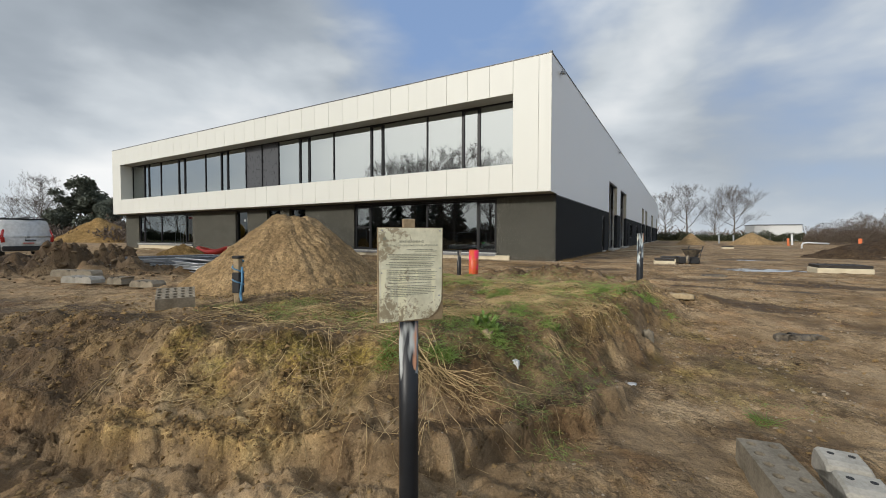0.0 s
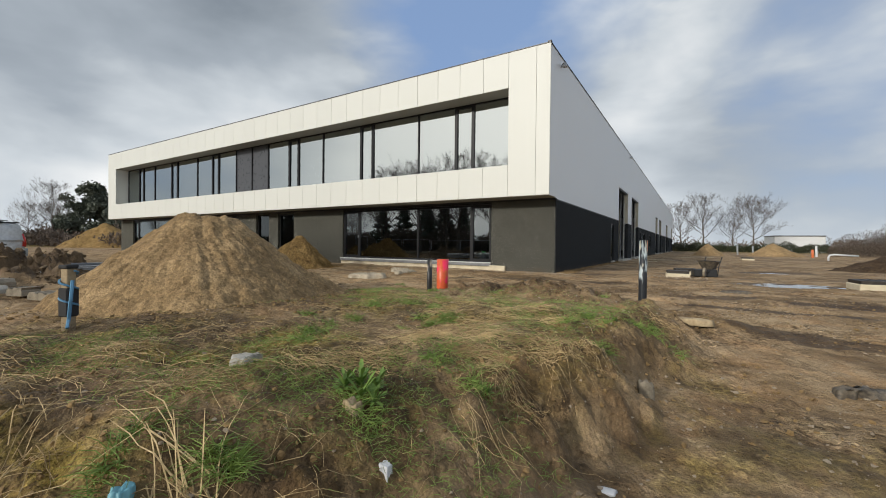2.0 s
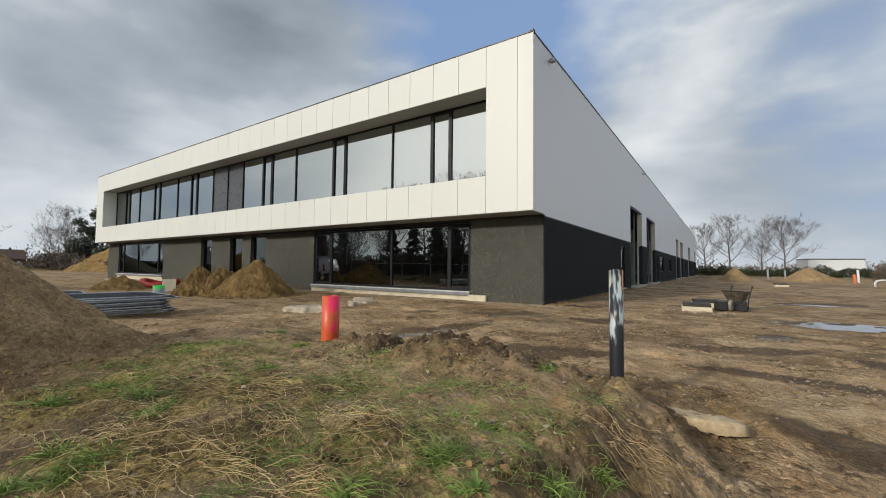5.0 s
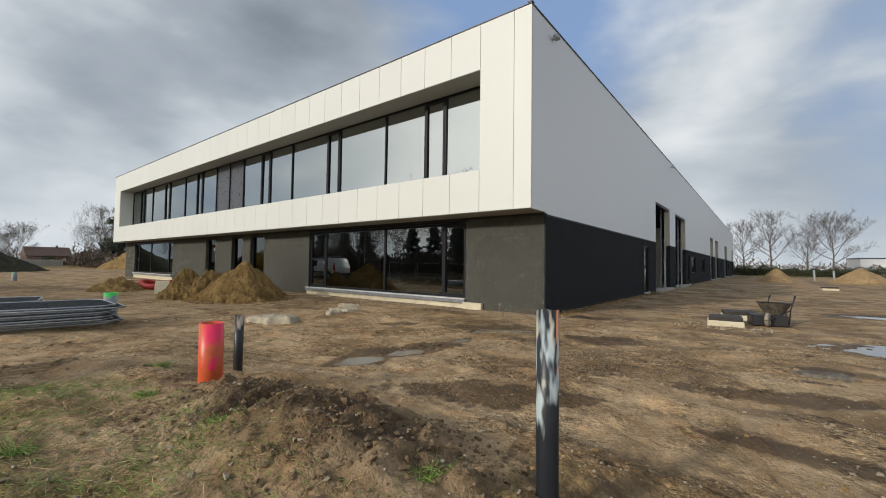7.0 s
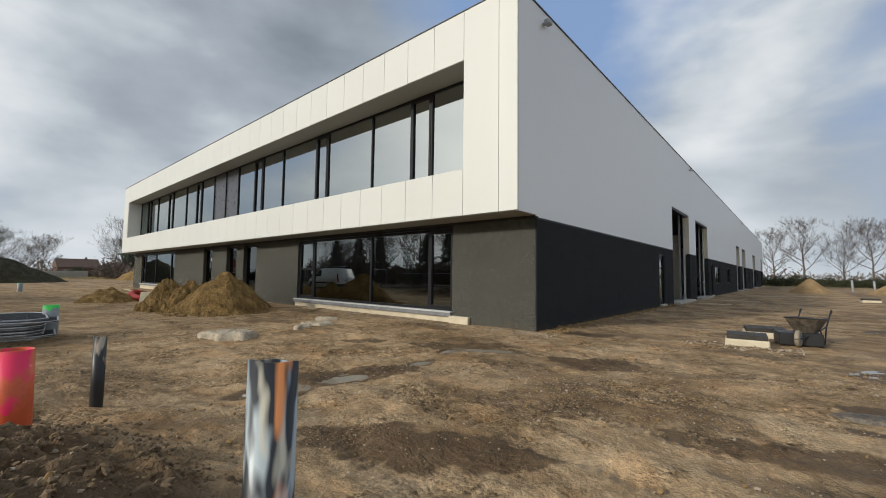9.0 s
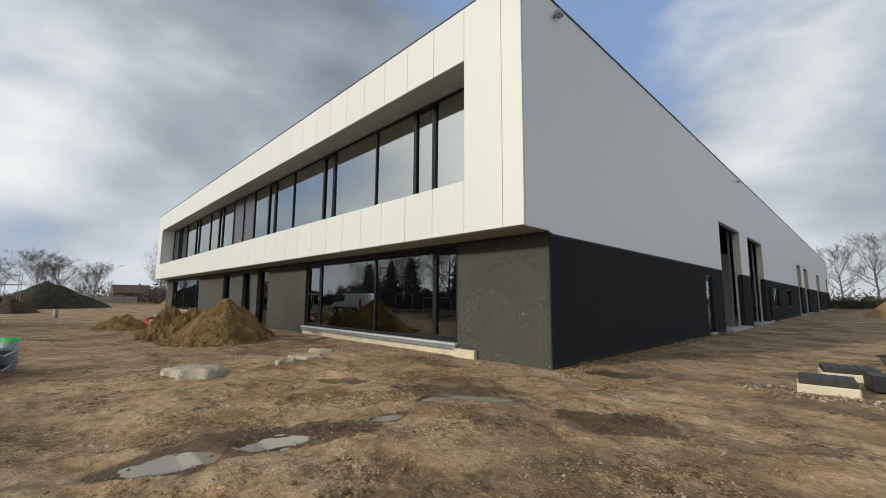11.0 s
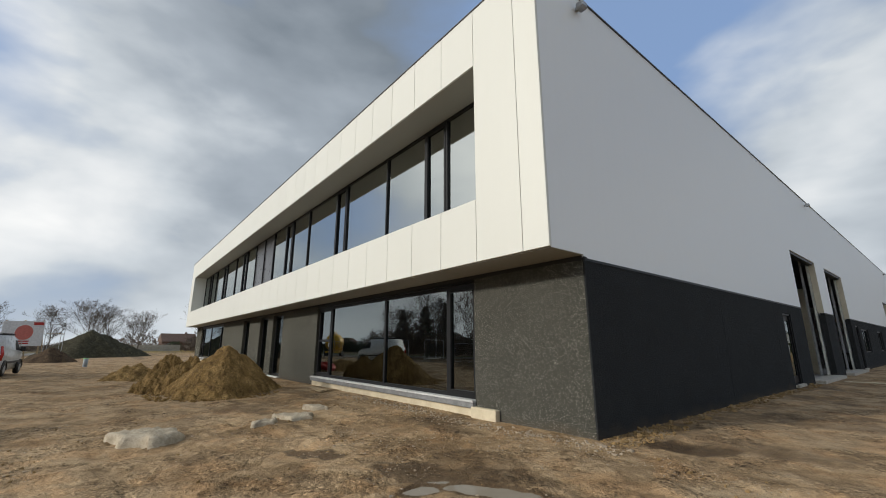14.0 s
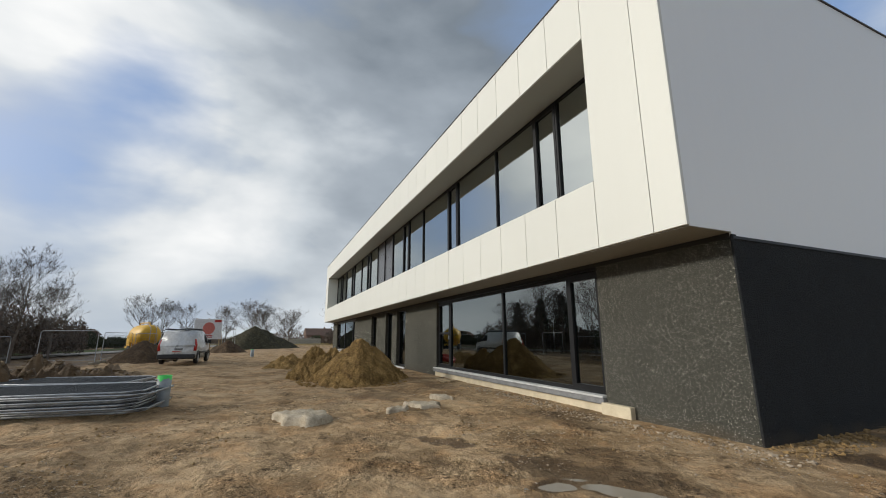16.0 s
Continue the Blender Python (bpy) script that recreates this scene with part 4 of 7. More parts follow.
        if k == 0:
            part("paper_notice", box_bm(a + 0.85, a + 0.97, y0 + 0.03, y0 + 0.036, 2.28, 2.44), STEEL_WHITE, d)


def build_inside():
    part("ground_floor_slab", box_bm(XL + 0.3, XR - 0.26, YW + 0.31, YB - 0.3, -0.3, 0.05), INSIDE_FLOOR, building)
    part("upper_floor_slab", box_bm(XL + 0.3, XR - 0.22, YW + 0.31, 31.0, 3.3, 3.6), INSIDE_WALL, building)
    part("partition_wall", box_bm(XL + 0.3, XR - 0.22, 31.0, 31.2, 0.051, Z_TOP - 0.51), INSIDE_WALL, building)
    part("partition_wall", box_bm(-30.0, XR - 0.26, 26.0, 26.15, 0.051, 3.29), INSIDE_WALL, building)
    part("partition_wall", box_bm(-30.0, XR - 0.75, 42.0, 42.2, 0.051, 4.6), INSIDE_PALE, building)
    part("partition_wall", box_bm(-20.2, -20.0, 31.21, 41.9, 0.051, Z_TOP - 0.51), INSIDE_WALL, building)
    part("back_wall", box_bm(XL, XR - 0.2, YB - 0.3, YB, -0.3, Z_TOP - 0.51), GREY_PANEL, building)
    part("end_wall", box_bm(XL, XL + 0.3, YW + 0.31, YB - 0.301, -0.3, Z_TOP - 0.51), GREY_PANEL, building)
    part("end_wall", box_bm(XL, XL + 0.3, YF + 0.18, YW + 0.309, Z_SLAB + 0.051, Z_TOP - 0.51), WHITE_PANEL, building)
    for x in (-11.85, -40.6):
        part("inside_column", box_bm(x - 0.14, x + 0.14, 19.9, 20.18, 0.051, 3.29, bevel=0.01), STEEL_WHITE, building)


build_cladding()
build_side()
build_upper_glazing()
build_lower_front()
build_inside()


# ---- heaps of sand and soil ----
def heap(name, label, mat, cx, cy, peaks, size, seed, res=0.07, rough=0.05, category="heap", skew=0.0, rills=0.0, crease=None):
    """A heap: slopes of loose soil from one or more peaks (x, y, height, slope), running out into the ground."""
    n = int(size / res)
    g = np.linspace(-size / 2, size / 2, n)
    X, Y = np.meshgrid(cx + g, cy + g)
    base = terrain(X.ravel(), Y.ravel())[0].reshape(n, n)
    top = np.full((n, n), -9.0)
    for px, py, pz, slope, sx, sy in peaks:
        ang = np.arctan2(Y - py, X - px)
        d = np.hypot((X - px) / sx, (Y - py) / sy)
        if crease:
            # flat faces that meet in blunt edges
            c, k = crease
            u, v = (X - px) * math.cos(c) + (Y - py) * math.sin(c), -(X - px) * math.sin(c) + (Y - py) * math.cos(c)
            d = (np.abs(u) ** k + np.abs(v) ** k) ** (1 / k)
        wavy = 0.3 if crease else 1.0
        d = d * (1 + wavy * (0.10 * np.sin(3 * ang + seed) + 0.06 * np.sin(7 * ang + 2 * seed))) + wavy * 0.12 * fbm(X * 0.9, Y * 0.9, 3, seed)
        cone = pz - (slope - skew * np.cos(ang - 0.52)) * (np.sqrt(d * d + 0.05) - 0.22)
        top = np.maximum(top, cone)
    rel = np.clip((top - base) / 0.5, 0, 1)
    z = top + rough * rel * (fbm(X * 2.6, Y * 2.6, 4, seed + 9, 0.6) * 1.6 + np.abs(fbm(X * 7, Y * 7, 3, seed + 3, 0.6)))
    ang = np.arctan2(Y - peaks[0][1], X - peaks[0][0])
    run = np.hypot(X - peaks[0][0], Y - peaks[0][1])
    lumps, gap = cells(X * 7, Y * 7, seed)
    low = np.clip(1 - np.abs(top - base - 0.12) / 0.3, 0, 1)
    z = z + rough * (0.35 * rel + 1.2 * low) * (lumps + 0.35 - gap)
    rill = np.sin(ang * 46 + 5 * fbm(X * 0.8, Y * 0.8, 3, seed + 5)) * smooth(0.3, 0.9, run)
    z = z + rills * rel * rill + rills * 0.6 * rel * np.sin(run * 26 + 4 * fbm(X, Y, 3, seed + 6)) * (rill > 0)
    foot = smooth(-0.15, 0.12, top - base)
    z = base + np.maximum(z - base, -0.06) * np.where(z > base, foot, 1.0)
    i = np.arange(n * n).reshape(n, n)
    keep = ((z - base) > -0.055)
    cell = keep[:-1, :-1] | keep[:-1, 1:] | keep[1:, 1:] | keep[1:, :-1]
    quads = np.stack([i[:-1, :-1], i[:-1, 1:], i[1:, 1:], i[1:, :-1]], -1)[cell]
    used, inv = np.unique(quads.ravel(), return_inverse=True)
    co = np.column_stack([X.ravel(), Y.ravel(), z.ravel()])[used]
    ob = raw(name, co.tolist(), inv.reshape(-1, 4).tolist(), mat, None, True)
    return tagged(ob, label, category)


heap("sand_mound", "large pointed heap of tan sand beside the bank", SAND, -6.4, 5.7, [(-6.95, 5.2, 1.62, 0.83, 1.0, 1.0), (-6.86, 5.42, 1.63, 0.83, 1.0, 1.0), (-6.78, 5.62, 1.61, 0.83, 1.0, 1.0), (-6.0, 6.7, 0.62, 0.6, 1.0, 1.0)], 7.2, 4, 0.026, 0.045, "heap", 0.03, 0.009, (-0.41, 1.45))
heap("sand_mound", "pointed heap of yellow-brown sand before the facade", YELLOW_SAND, -17.4, 15.7, [(-17.41, 15.69, 1.50, 0.99, 1.0, 1.0)], 5.6, 6, 0.03, 0.10)
heap("sand_mound", "lumpy heap of yellow-brown sand before the facade", YELLOW_SAND, -19.9, 14.9, [(-19.75, 14.35, 1.04, 1.15, 1.0, 1.0), (-20.2, 15.9, 0.85, 1.0, 1.0, 1.0), (-19.1, 14.9, 0.98, 1.1, 1.0, 1.0)], 6.0, 8, 0.03, 0.20)
heap("soil_mound", "small flat heap of brown soil by the far window", YELLOW_SAND, -27.3, 13.6, [(-27.3, 13.6, 0.55, 0.6, 1.5, 1.0)], 5.0, 9, 0.06, 0.12)
heap("sand_mound", "far pale sand heap on the open ground", SAND, 1.9, 73.5, [(1.7, 73.5, 1.6, 1.0, 1.0, 1.0)], 9.0, 12, 0.15, 0.06)
heap("sand_mound", "far sand heap beside a low soil heap", SAND, 10.6, 76.0, [(9.6, 76.0, 1.75, 0.72, 1.0, 1.0), (11.4, 75.4, 0.6, 0.5, 1.2, 1.0)], 11.0, 13, 0.2, 0.08)
heap("soil_mound", "dark heap of topsoil on the open ground", DARK_SOIL, 8.7, 32.6, [(8.7, 32.6, 0.62, 0.45, 1.0, 1.0)], 6.0, 14, 0.1, 0.07)
heap("soil_mound", "broad dark heap of topsoil with weeds", DARK_SOIL, 17.0, 40.0, [(17.5, 40.0, 2.3, 0.5, 1.5, 1.0)], 16.0, 15, 0.25, 0.12)
heap("sand_mound", "high bank of yellow sand behind the building's end", YELLOW_SAND, -92.0, 32.0, [(-90.0, 31.8, 4.3, 0.55, 1.3, 0.7), (-97.0, 31.0, 2.2, 0.5, 1.3, 0.7)], 34.0, 16, 0.4, 0.15)
heap("soil_mound", "dark soil heap behind the van", DARK_SOIL, -36.0, 4.4, [(-36.0, 4.4, 1.35, 0.85, 1.2, 1.0)], 8.0, 17, 0.14, 0.12)
heap("soil_mound", "dark heap of soil with a grassy foot", DARK_SOIL, -55.0, 8.2, [(-55.0, 8.2, 1.35, 0.85, 1.0, 1.0)], 10.0, 18, 0.2, 0.1)
heap("soil_mound", "long dark heap of topsoil on the far ground", MOSSY_SOIL, -77.0, 10.4, [(-77.0, 10.4, 3.5, 0.72, 1.0, 1.2)], 24.0, 19, 0.45, 0.2)
heap("soil_mound", "low heap of brown spoil beside the fence panels", DARK_SOIL, -20.5, 4.4, [(-20.5, 4.4, 0.5, 0.4, 1.3, 1.7)], 8.0, 20, 0.12, 0.1)


# ---- trees and distance ----
def bare_tree_data(seed, height, spread, depth, slim=1.0):
    """Two bmeshes of a leafless tree: the stem, and the crown of limbs and twigs."""
    rng = random.Random(seed)
    stem, crown = bmesh.new(), bmesh.new()
    r0 = height * 0.019 * slim
    pts, radii = [Vector((0, 0, -0.3))], [r0 * 1.35]
    drift = Vector((0, 0, 0))
    for k in range(1, 10):
        drift += Vector((rng.uniform(-1, 1), rng.uniform(-1, 1), 0)) * height * 0.012
        pts.append(Vector((drift.x, drift.y, height * 0.88 * k / 9)))
        radii.append(r0 * max(1.05 - 1.15 * k / 9, 0.12))
    tube(stem, pts, radii, 7)
    thin = (0.0008 if depth < 4 else 0.0006) * height

    def grow(p, d, length, r, level):
        path, rr = [p], [r]
        n = (4, 3, 2, 2)[min(level, 3)]
        q = p
        for k in range(n):
            d = (d + Vector((rng.uniform(-1, 1), rng.uniform(-1, 1), rng.uniform(-0.4, 1.1))) * 0.2).normalized()
            q = q + d * (length / n)
            path.append(q)
            rr.append(max(r * (1 - 0.7 * (k + 1) / n), thin * 0.7))
        tube(crown, path, rr, (5, 4, 3, 3)[min(level, 3)], False)
        if level >= depth:
            return
        for c in range((7, 6, 5, 4)[level]):
            t = rng.uniform(0.22, 1.0) if c else 0.98
            i = min(int(t * n), n - 1)
            s = path[i].lerp(path[i + 1], t * n - i)
            out = Vector((rng.uniform(-1, 1), rng.uniform(-1, 1), rng.uniform(-0.5, 0.7))).normalized()
            nd = (d * 0.8 + out * 0.8 + Vector((0, 0, 0.18))).normalized()
            grow(s, nd, length * rng.uniform(0.36, 0.58), max(rr[i] * 0.5, thin), level + 1)

    count = 15
    for c in range(count):
        h = 0.22 + 0.66 * (c + rng.random()) / count
        i = min(int(h / 0.88 * 9), 8)
        s = pts[i].lerp(pts[i + 1], h / 0.88 * 9 - i)
        a = c * 2.4 + rng.uniform(-0.5, 0.5)
        lean = 0.35 + 0.5 * (h - 0.22) / 0.66
        d = Vector((math.cos(a), math.sin(a), 0.12 + lean * 1.3)).normalized()
        size = height * spread * 0.52 * (1.05 - 0.72 * abs(h - 0.42) / 0.5) * rng.uniform(0.8, 1.2)
        grow(s, d, size, radii[i] * 0.55, 0)
    return stem, crown


def bare_tree(seed, height, spread=0.6, depth=3, slim=1.0):
    stem, crown = bare_tree_data(seed, height, spread, depth, slim)
    t = thing("bare_tree", "leafless winter tree with a fine spreading crown", "tree", pose(0, 0, 0), "bare trees")
    part("trunk", stem, BARK, t)
    part("crown", crown, TWIGS_FAR, t)
    return t


def conifer(seed, height, width, dome=False):
    rng = random.Random(seed)
    t = thing("conifer", "dark green conifer with ragged boughs", "tree", pose(0, 0, 0), "conifers")
    bm = bmesh.new()
    tube(bm, [(0, 0, -0.3), (0.05, 0, height * 0.5), (0, 0.03, height * 0.97)], [height * 0.022, height * 0.014, 0.02], 7)
    part("trunk", bm, BARK, t)
    verts, faces = [], []
    boughs = []
    for k in range(70):
        h, b = 0.12 + 0.86 * rng.random(), rng.uniform(0, 2 * math.pi)
        q = width * math.sqrt(max(0.0, 1 - (1.5 * h - 0.5) ** 2)) * rng.uniform(0.35, 0.95)
        boughs.append((q * math.cos(b), q * math.sin(b), height * h, width * rng.uniform(0.16, 0.30)))
    for k in range(15000 if dome else 1500):
        if dome:
            # needles gathered in rounded boughs
            bx, by, bz, br = boughs[k % 70]
            c = Vector((rng.gauss(0, 1), rng.gauss(0, 1), rng.gauss(0, 0.55)))
            c = Vector((bx, by, bz)) + c.normalized() * br * rng.random() ** 0.4
            out = Vector((rng.uniform(-1, 1), rng.uniform(-1, 1), rng.uniform(-0.3, 0.8))).normalized()
            sidev = out.orthogonal().normalized()
            s = height * rng.uniform(0.012, 0.03)
            i = len(verts)
            verts += [c - out * s, c + sidev * s * 0.5, c + out * s, c - sidev * s * 0.5]
            faces += [(i, i + 1, i + 2), (i, i + 2, i + 3)]
            continue
        h = rng.random() ** 0.8
        z = height * (0.10 + 0.9 * h)
        r = width * (1 - h) ** 0.75 * (0.25 + 0.75 * math.sqrt(rng.random())) * (0.8 + 0.3 * math.sin(h * 40))
        a = rng.uniform(0, 2 * math.pi)
        c = Vector((r * math.cos(a), r * math.sin(a), z - 0.25 * r))
        s = height * rng.uniform(0.03, 0.055)
        out = Vector((math.cos(a), math.sin(a), rng.uniform(-0.5, 0.2)))
        sidev = Vector((-math.sin(a), math.cos(a), rng.uniform(-0.5, 0.5)))
        i = len(verts)
        verts += [c - out * s, c + sidev * s * 0.5, c + out * s, c - sidev * s * 0.5 + Vector((0, 0, -s * 0.4))]
        faces += [(i, i + 1, i + 2), (i, i + 2, i + 3)]
    raw("crown", verts, faces, HAZED_NEEDLES, t)
    return t


def spread_copies(first, places):
    """Puts a thing at the first place, and copies at the others: x, y, turn, scale."""
    for k, (x, y, turn, s) in enumerate(places):
        m = pose(x, y, float(ground(x, y)) - 0.05, 0, 0, turn)
        if k == 0:
            first.scale = (1, 1, 1)
            first.matrix_world = m @ Matrix.Scale(s, 4)
            base = first
        else:
            c = copy_thing(base, m)
            c.scale = (s, s, s)


spread_copies(bare_tree(3, 13.0, 0.80), [(2.2, 137, 0, 1.15), (-34, -25, 40, 0.95), (6.0, -34, 200, 1.0), (-44, -16, 70, 1.0), (-27.2, -11, 140, 0.98), (-98, -10.6, 10, 0.72), (-112, 30.5, 100, 0.95), (-170, 40, 60, 0.9)])
spread_copies(bare_tree(14, 12.0, 0.9, 4), [(12.6, 128, 20, 1.05), (-36, -15, 30, 1.02), (-22, -31, 150, 1.05), (-111, 9, 90, 0.78), (-118, 3, 200, 0.7), (-104, 17, 300, 0.6), (-125, 10, 250, 0.66), (18, -30, 0, 0.9), (-104, -8, 0, 0.7), (-140, 38, 100, 0.8)])
spread_copies(bare_tree(11, 11.5, 0.75), [(-3.6, 141, 50, 1.15), (-30.0, -12.5, 10, 1.04), (-21.5, -11, 70, 1.02), (-9, -30, 10, 1.1), (-112, -5, 70, 0.75), (-82, -24, 5, 0.8), (-30, -35, 240, 1.1), (-150, 20, 20, 0.7)])
spread_copies(bare_tree(21, 12.5, 1.0, 3, 1.2), [(-115, 12, 0, 0.68), (9.0, 139, 80, 0.85), (-60, -19, 130, 0.7), (-2, -38, 0, 1.0), (-160, 18, 45, 0.6), (-18, -40, 30, 0.95)])
spread_copies(bare_tree(35, 9.5, 0.6, 3, 0.7), [(-44, -6.0, 0, 0.95), (-42, -7.5, 60, 0.8), (-49, -5.5, 120, 0.75), (-53, -8, 30, 0.7), (-39, -9.5, 90, 0.9), (-14, -36, 90, 1.1), (-26, -37, 180, 1.15), (12, -37, 20, 1.1), (47, 130, 0, 0.8), (36, 126, 80, 0.7), (-46, -10, 200, 0.9), (-57, -12, 10, 0.8)])
spread_copies(conifer(4, 9.0, 3.0), [(-14, -44, 30, 0.95), (-8, -46, 80, 1.1), (-2, -45, 10, 1.0), (3, -47, 60, 1.15), (9, -46, 0, 0.9), (-20, -47, 120, 1.0), (-26, -45, 200, 0.85), (-33, -44, 50, 0.9), (-124, 52, 0, 1.0), (-60, -42, 10, 1.3), (-54, -44, 70, 1.2), (-49, -43, 140, 1.35), (-65, -40, 200, 1.25), (-57, -47, 260, 1.4), (-45, -45, 320, 1.15), (-88, -38, 30, 1.3), (-94, -35, 90, 1.2), (-82, -40, 150, 1.35)])
spread_copies(conifer(9, 11.5, 4.9, True), [(-110.5, 36.0, 0, 1.18), (-103.5, 39.0, 140, 0.80), (-113.5, 33.0, 60, 0.62)])


def thicket(name, label, mat, spots, seed, leaf, per, category="bushes"):
    """Undergrowth in which no stem can be counted: many small leaves or twigs round the given spots (x, y, rx, ry, height)."""
    rng = random.Random(seed)
    verts, faces = [], []
    for x, y, rx, ry, h in spots:
        for k in range(int(per * rx)):
            a, r = rng.uniform(0, 6.283), math.sqrt(rng.random())
            px, py = x + rx * r * math.cos(a), y + ry * r * math.sin(a)
            top = h * (0.45 + 0.55 * math.sqrt(max(0, 1 - r * r))) * (0.75 + 0.5 * noise.noise(Vector((px * 0.6, py * 0.6, seed))))
            pz = rng.random() ** 0.75 * top - 0.1
            d = Vector((rng.uniform(-1, 1), rng.uniform(-1, 1), rng.uniform(-0.2, 1.6))).normalized() * leaf * rng.uniform(0.6, 1.5)
            s = Vector((rng.uniform(-1, 1), rng.uniform(-1, 1), rng.uniform(-0.5, 0.5))).normalized() * leaf * 0.28
            c = Vector((px, py, pz))
            i = len(verts)
            verts += [c, c + d + s, c + d * 1.3, c + d * 0.6 - s]
            faces += [(i, i + 1, i + 2, i + 3)]
    tagged(raw(name, verts, faces, mat), label, category, kind="stuff")


thicket("winter_bushes", "brown leafless bushes along the edge of the site", BRUSH, [(22 + 4.5 * k, 86 + 3 * math.sin(k * 1.7) - 2 * k, 4.5, 3.0, 4.0 + 1.3 * math.sin(k * 2.3) + 0.55 * k) for k in range(9)], 5, 0.15, 3000)
thicket("winter_bushes", "dark bramble hedge along the far boundary", HEDGE, [(-6 + 6.0 * k, 128 + 2 * math.sin(k), 4.2, 1.5, 2.6 + 0.5 * math.sin(k * 1.9)) for k in range(9)], 6, 0.22, 1300, "hedge")
thicket("winter_bushes", "dark undergrowth below the roadside trees", BRUSH, [(-60 + 6.5 * k, -9 - 2.4 * k + 2 * math.sin(k), 4.5, 2.2, 4.6 + 1.2 * math.sin(k * 2.1)) for k in range(13)], 7, 0.26, 1500)
thicket("evergreen_bushes", "dark evergreen hedge behind the road", HEDGE, [(-64 + 7.5 * k, -15 - 2.0 * k, 5.0, 2.0, 3.4 + 0.9 * math.sin(k * 1.3)) for k in range(12)], 8, 0.4, 330, "hedge")
thicket("evergreen_bushes", "low dark hedge on the far side of the road", HEDGE, [(-112 + 7 * k, -6 - 1.9 * k, 5.0, 1.6, 2.6 + 0.5 * math.sin(k * 1.7)) for k in range(7)], 14, 0.3, 700, "hedge")
thicket("winter_bushes", "brown bushes on the far side of the site", BRUSH, [(-175 + 13 * k, 40 - 1.5 * k + 4 * math.sin(k), 9.0, 3.0, 3.6 + 1.2 * math.sin(k * 1.7)) for k in range(8)], 9, 0.55, 150)
thicket("evergreen_bushes", "dark hedge before the far houses", HEDGE, [(-168 + 9.5 * k, 30 + 3.2 * k + 2 * math.sin(k * 2), 6.5, 2.0, 2.9 + 0.8 * math.sin(k * 1.9)) for k in range(6)], 13, 0.42, 260, "hedge")
thicket("winter_bushes", "low brown hedgerow along the far field edge", BRUSH, [(-142 + 2 * math.sin(k * 2.1), -14 + 4.6 * k, 3.0, 4.0, 2.4 + 0.7 * math.sin(k * 1.9)) for k in range(13)], 15, 0.3, 420, "hedgerow")
thicket("winter_bushes", "brown undergrowth round the far conifer", BRUSH, [(-115, 34, 6, 3, 5.4), (-106, 38, 5, 3, 6.0), (-100, 38, 4, 3, 5.0)], 10, 0.5, 380)
thicket("far_woods", "grey line of far winter woods on the horizon", BRUSH, [(-400 + 42 * k, 330 + 25 * math.sin(k * 1.3), 30, 8, 8 + 3 * math.sin(k * 2.9)) for k in range(20)] + [(-330 + 10 * math.sin(k), 30 + 30 * k, 20, 14, 9 + 2.5 * math.sin(k * 1.9)) for k in range(8)] + [(90 + 35 * k, 230 - 22 * k, 24, 9, 9 + 3 * math.sin(k * 2.2)) for k in range(7)], 12, 1.3, 26, "woods")


def far_house(x, y, rz, w, d, h, roof, wall, label, windows=3, category="house"):
    t = thing("house", label, category, at(x, y, rz))
    part("wall", box_bm(-w / 2, w / 2, -d / 2, d / 2, -0.5, h), wall, t)
    if roof:
        bm = bmesh.new()
        e = 0.35
        v = [bm.verts.new(c) for c in ((-w / 2 - e, -d / 2 - e, h), (w / 2 + e, -d / 2 - e, h), (w / 2 + e, d / 2 + e, h), (-w / 2 - e, d / 2 + e, h), (-w / 2 - e, 0, h + roof), (w / 2 + e, 0, h + roof))]
        for f in ((0, 1, 5, 4), (2, 3, 4, 5), (1, 2, 5), (3, 0, 4), (3, 2, 1, 0)):
            bm.faces.new([v[i] for i in f])
        r = part("roof", bm, ROOF_TILE, t)
        part("chimney", box_bm(w * 0.2, w * 0.2 + 0.6, -0.3, 0.3, h + roof * 0.5, h + roof + 0.7), BRICK, r)
    else:
        part("roof", box_bm(-w / 2 - 0.1, w / 2 + 0.1, -d / 2 - 0.1, d / 2 + 0.1, h + 0.001, h + 0.25), COPING, t)
    for k in range(windows):
        xx = -w / 2 + w * (k + 0.5) / windows
        win = part("window", box_bm(xx - 0.6, xx + 0.6, -d / 2 - 0.04, -d / 2 - 0.004, 0.9, 2.2), FRAME, t)
        part("pane", box_bm(xx - 0.5, xx + 0.5, -d / 2 - 0.055, -d / 2 - 0.045, 1.0, 2.1), LOW_GLASS, win)


far_house(-225, 37, 95, 13, 8, 3.0, 3.6, BRICK, "low brick house with a brown tiled roof", 3)
far_house(-205, 58, 95, 11, 7, 2.8, 2.8, BRICK, "brick house with a brown roof behind bushes", 2)
far_house(-108, -24, 75, 7, 5, 2.4, 1.2, BRICK, "low red brick house behind the roadside trees", 2)
far_house(23.5, 150, 10, 11, 8, 4.4, 0, FAR_WHITE, "low white hall far behind the site", 0, "hall")


def garden_fence(x, y, turn, count):
    t = thing("garden_fence", "long pale concrete slab fence before the far houses", "fence", at(x, y, turn))
    for k in range(count):
        part("fence_post", box_bm(2.0 * k - 0.08, 2.0 * k + 0.08, -0.08, 0.08, -0.2, 1.75, bevel=0.01), PALE_CONCRETE, t)
        for z in (0.05, 0.55, 1.05):
            part("fence_slab", box_bm(2.0 * k + 0.09, 2.0 * k + 1.91, -0.03, 0.03, z, z + 0.48, bevel=0.01), PALE_CONCRETE, t)


garden_fence(-130.5, 17.5, 92, 5)


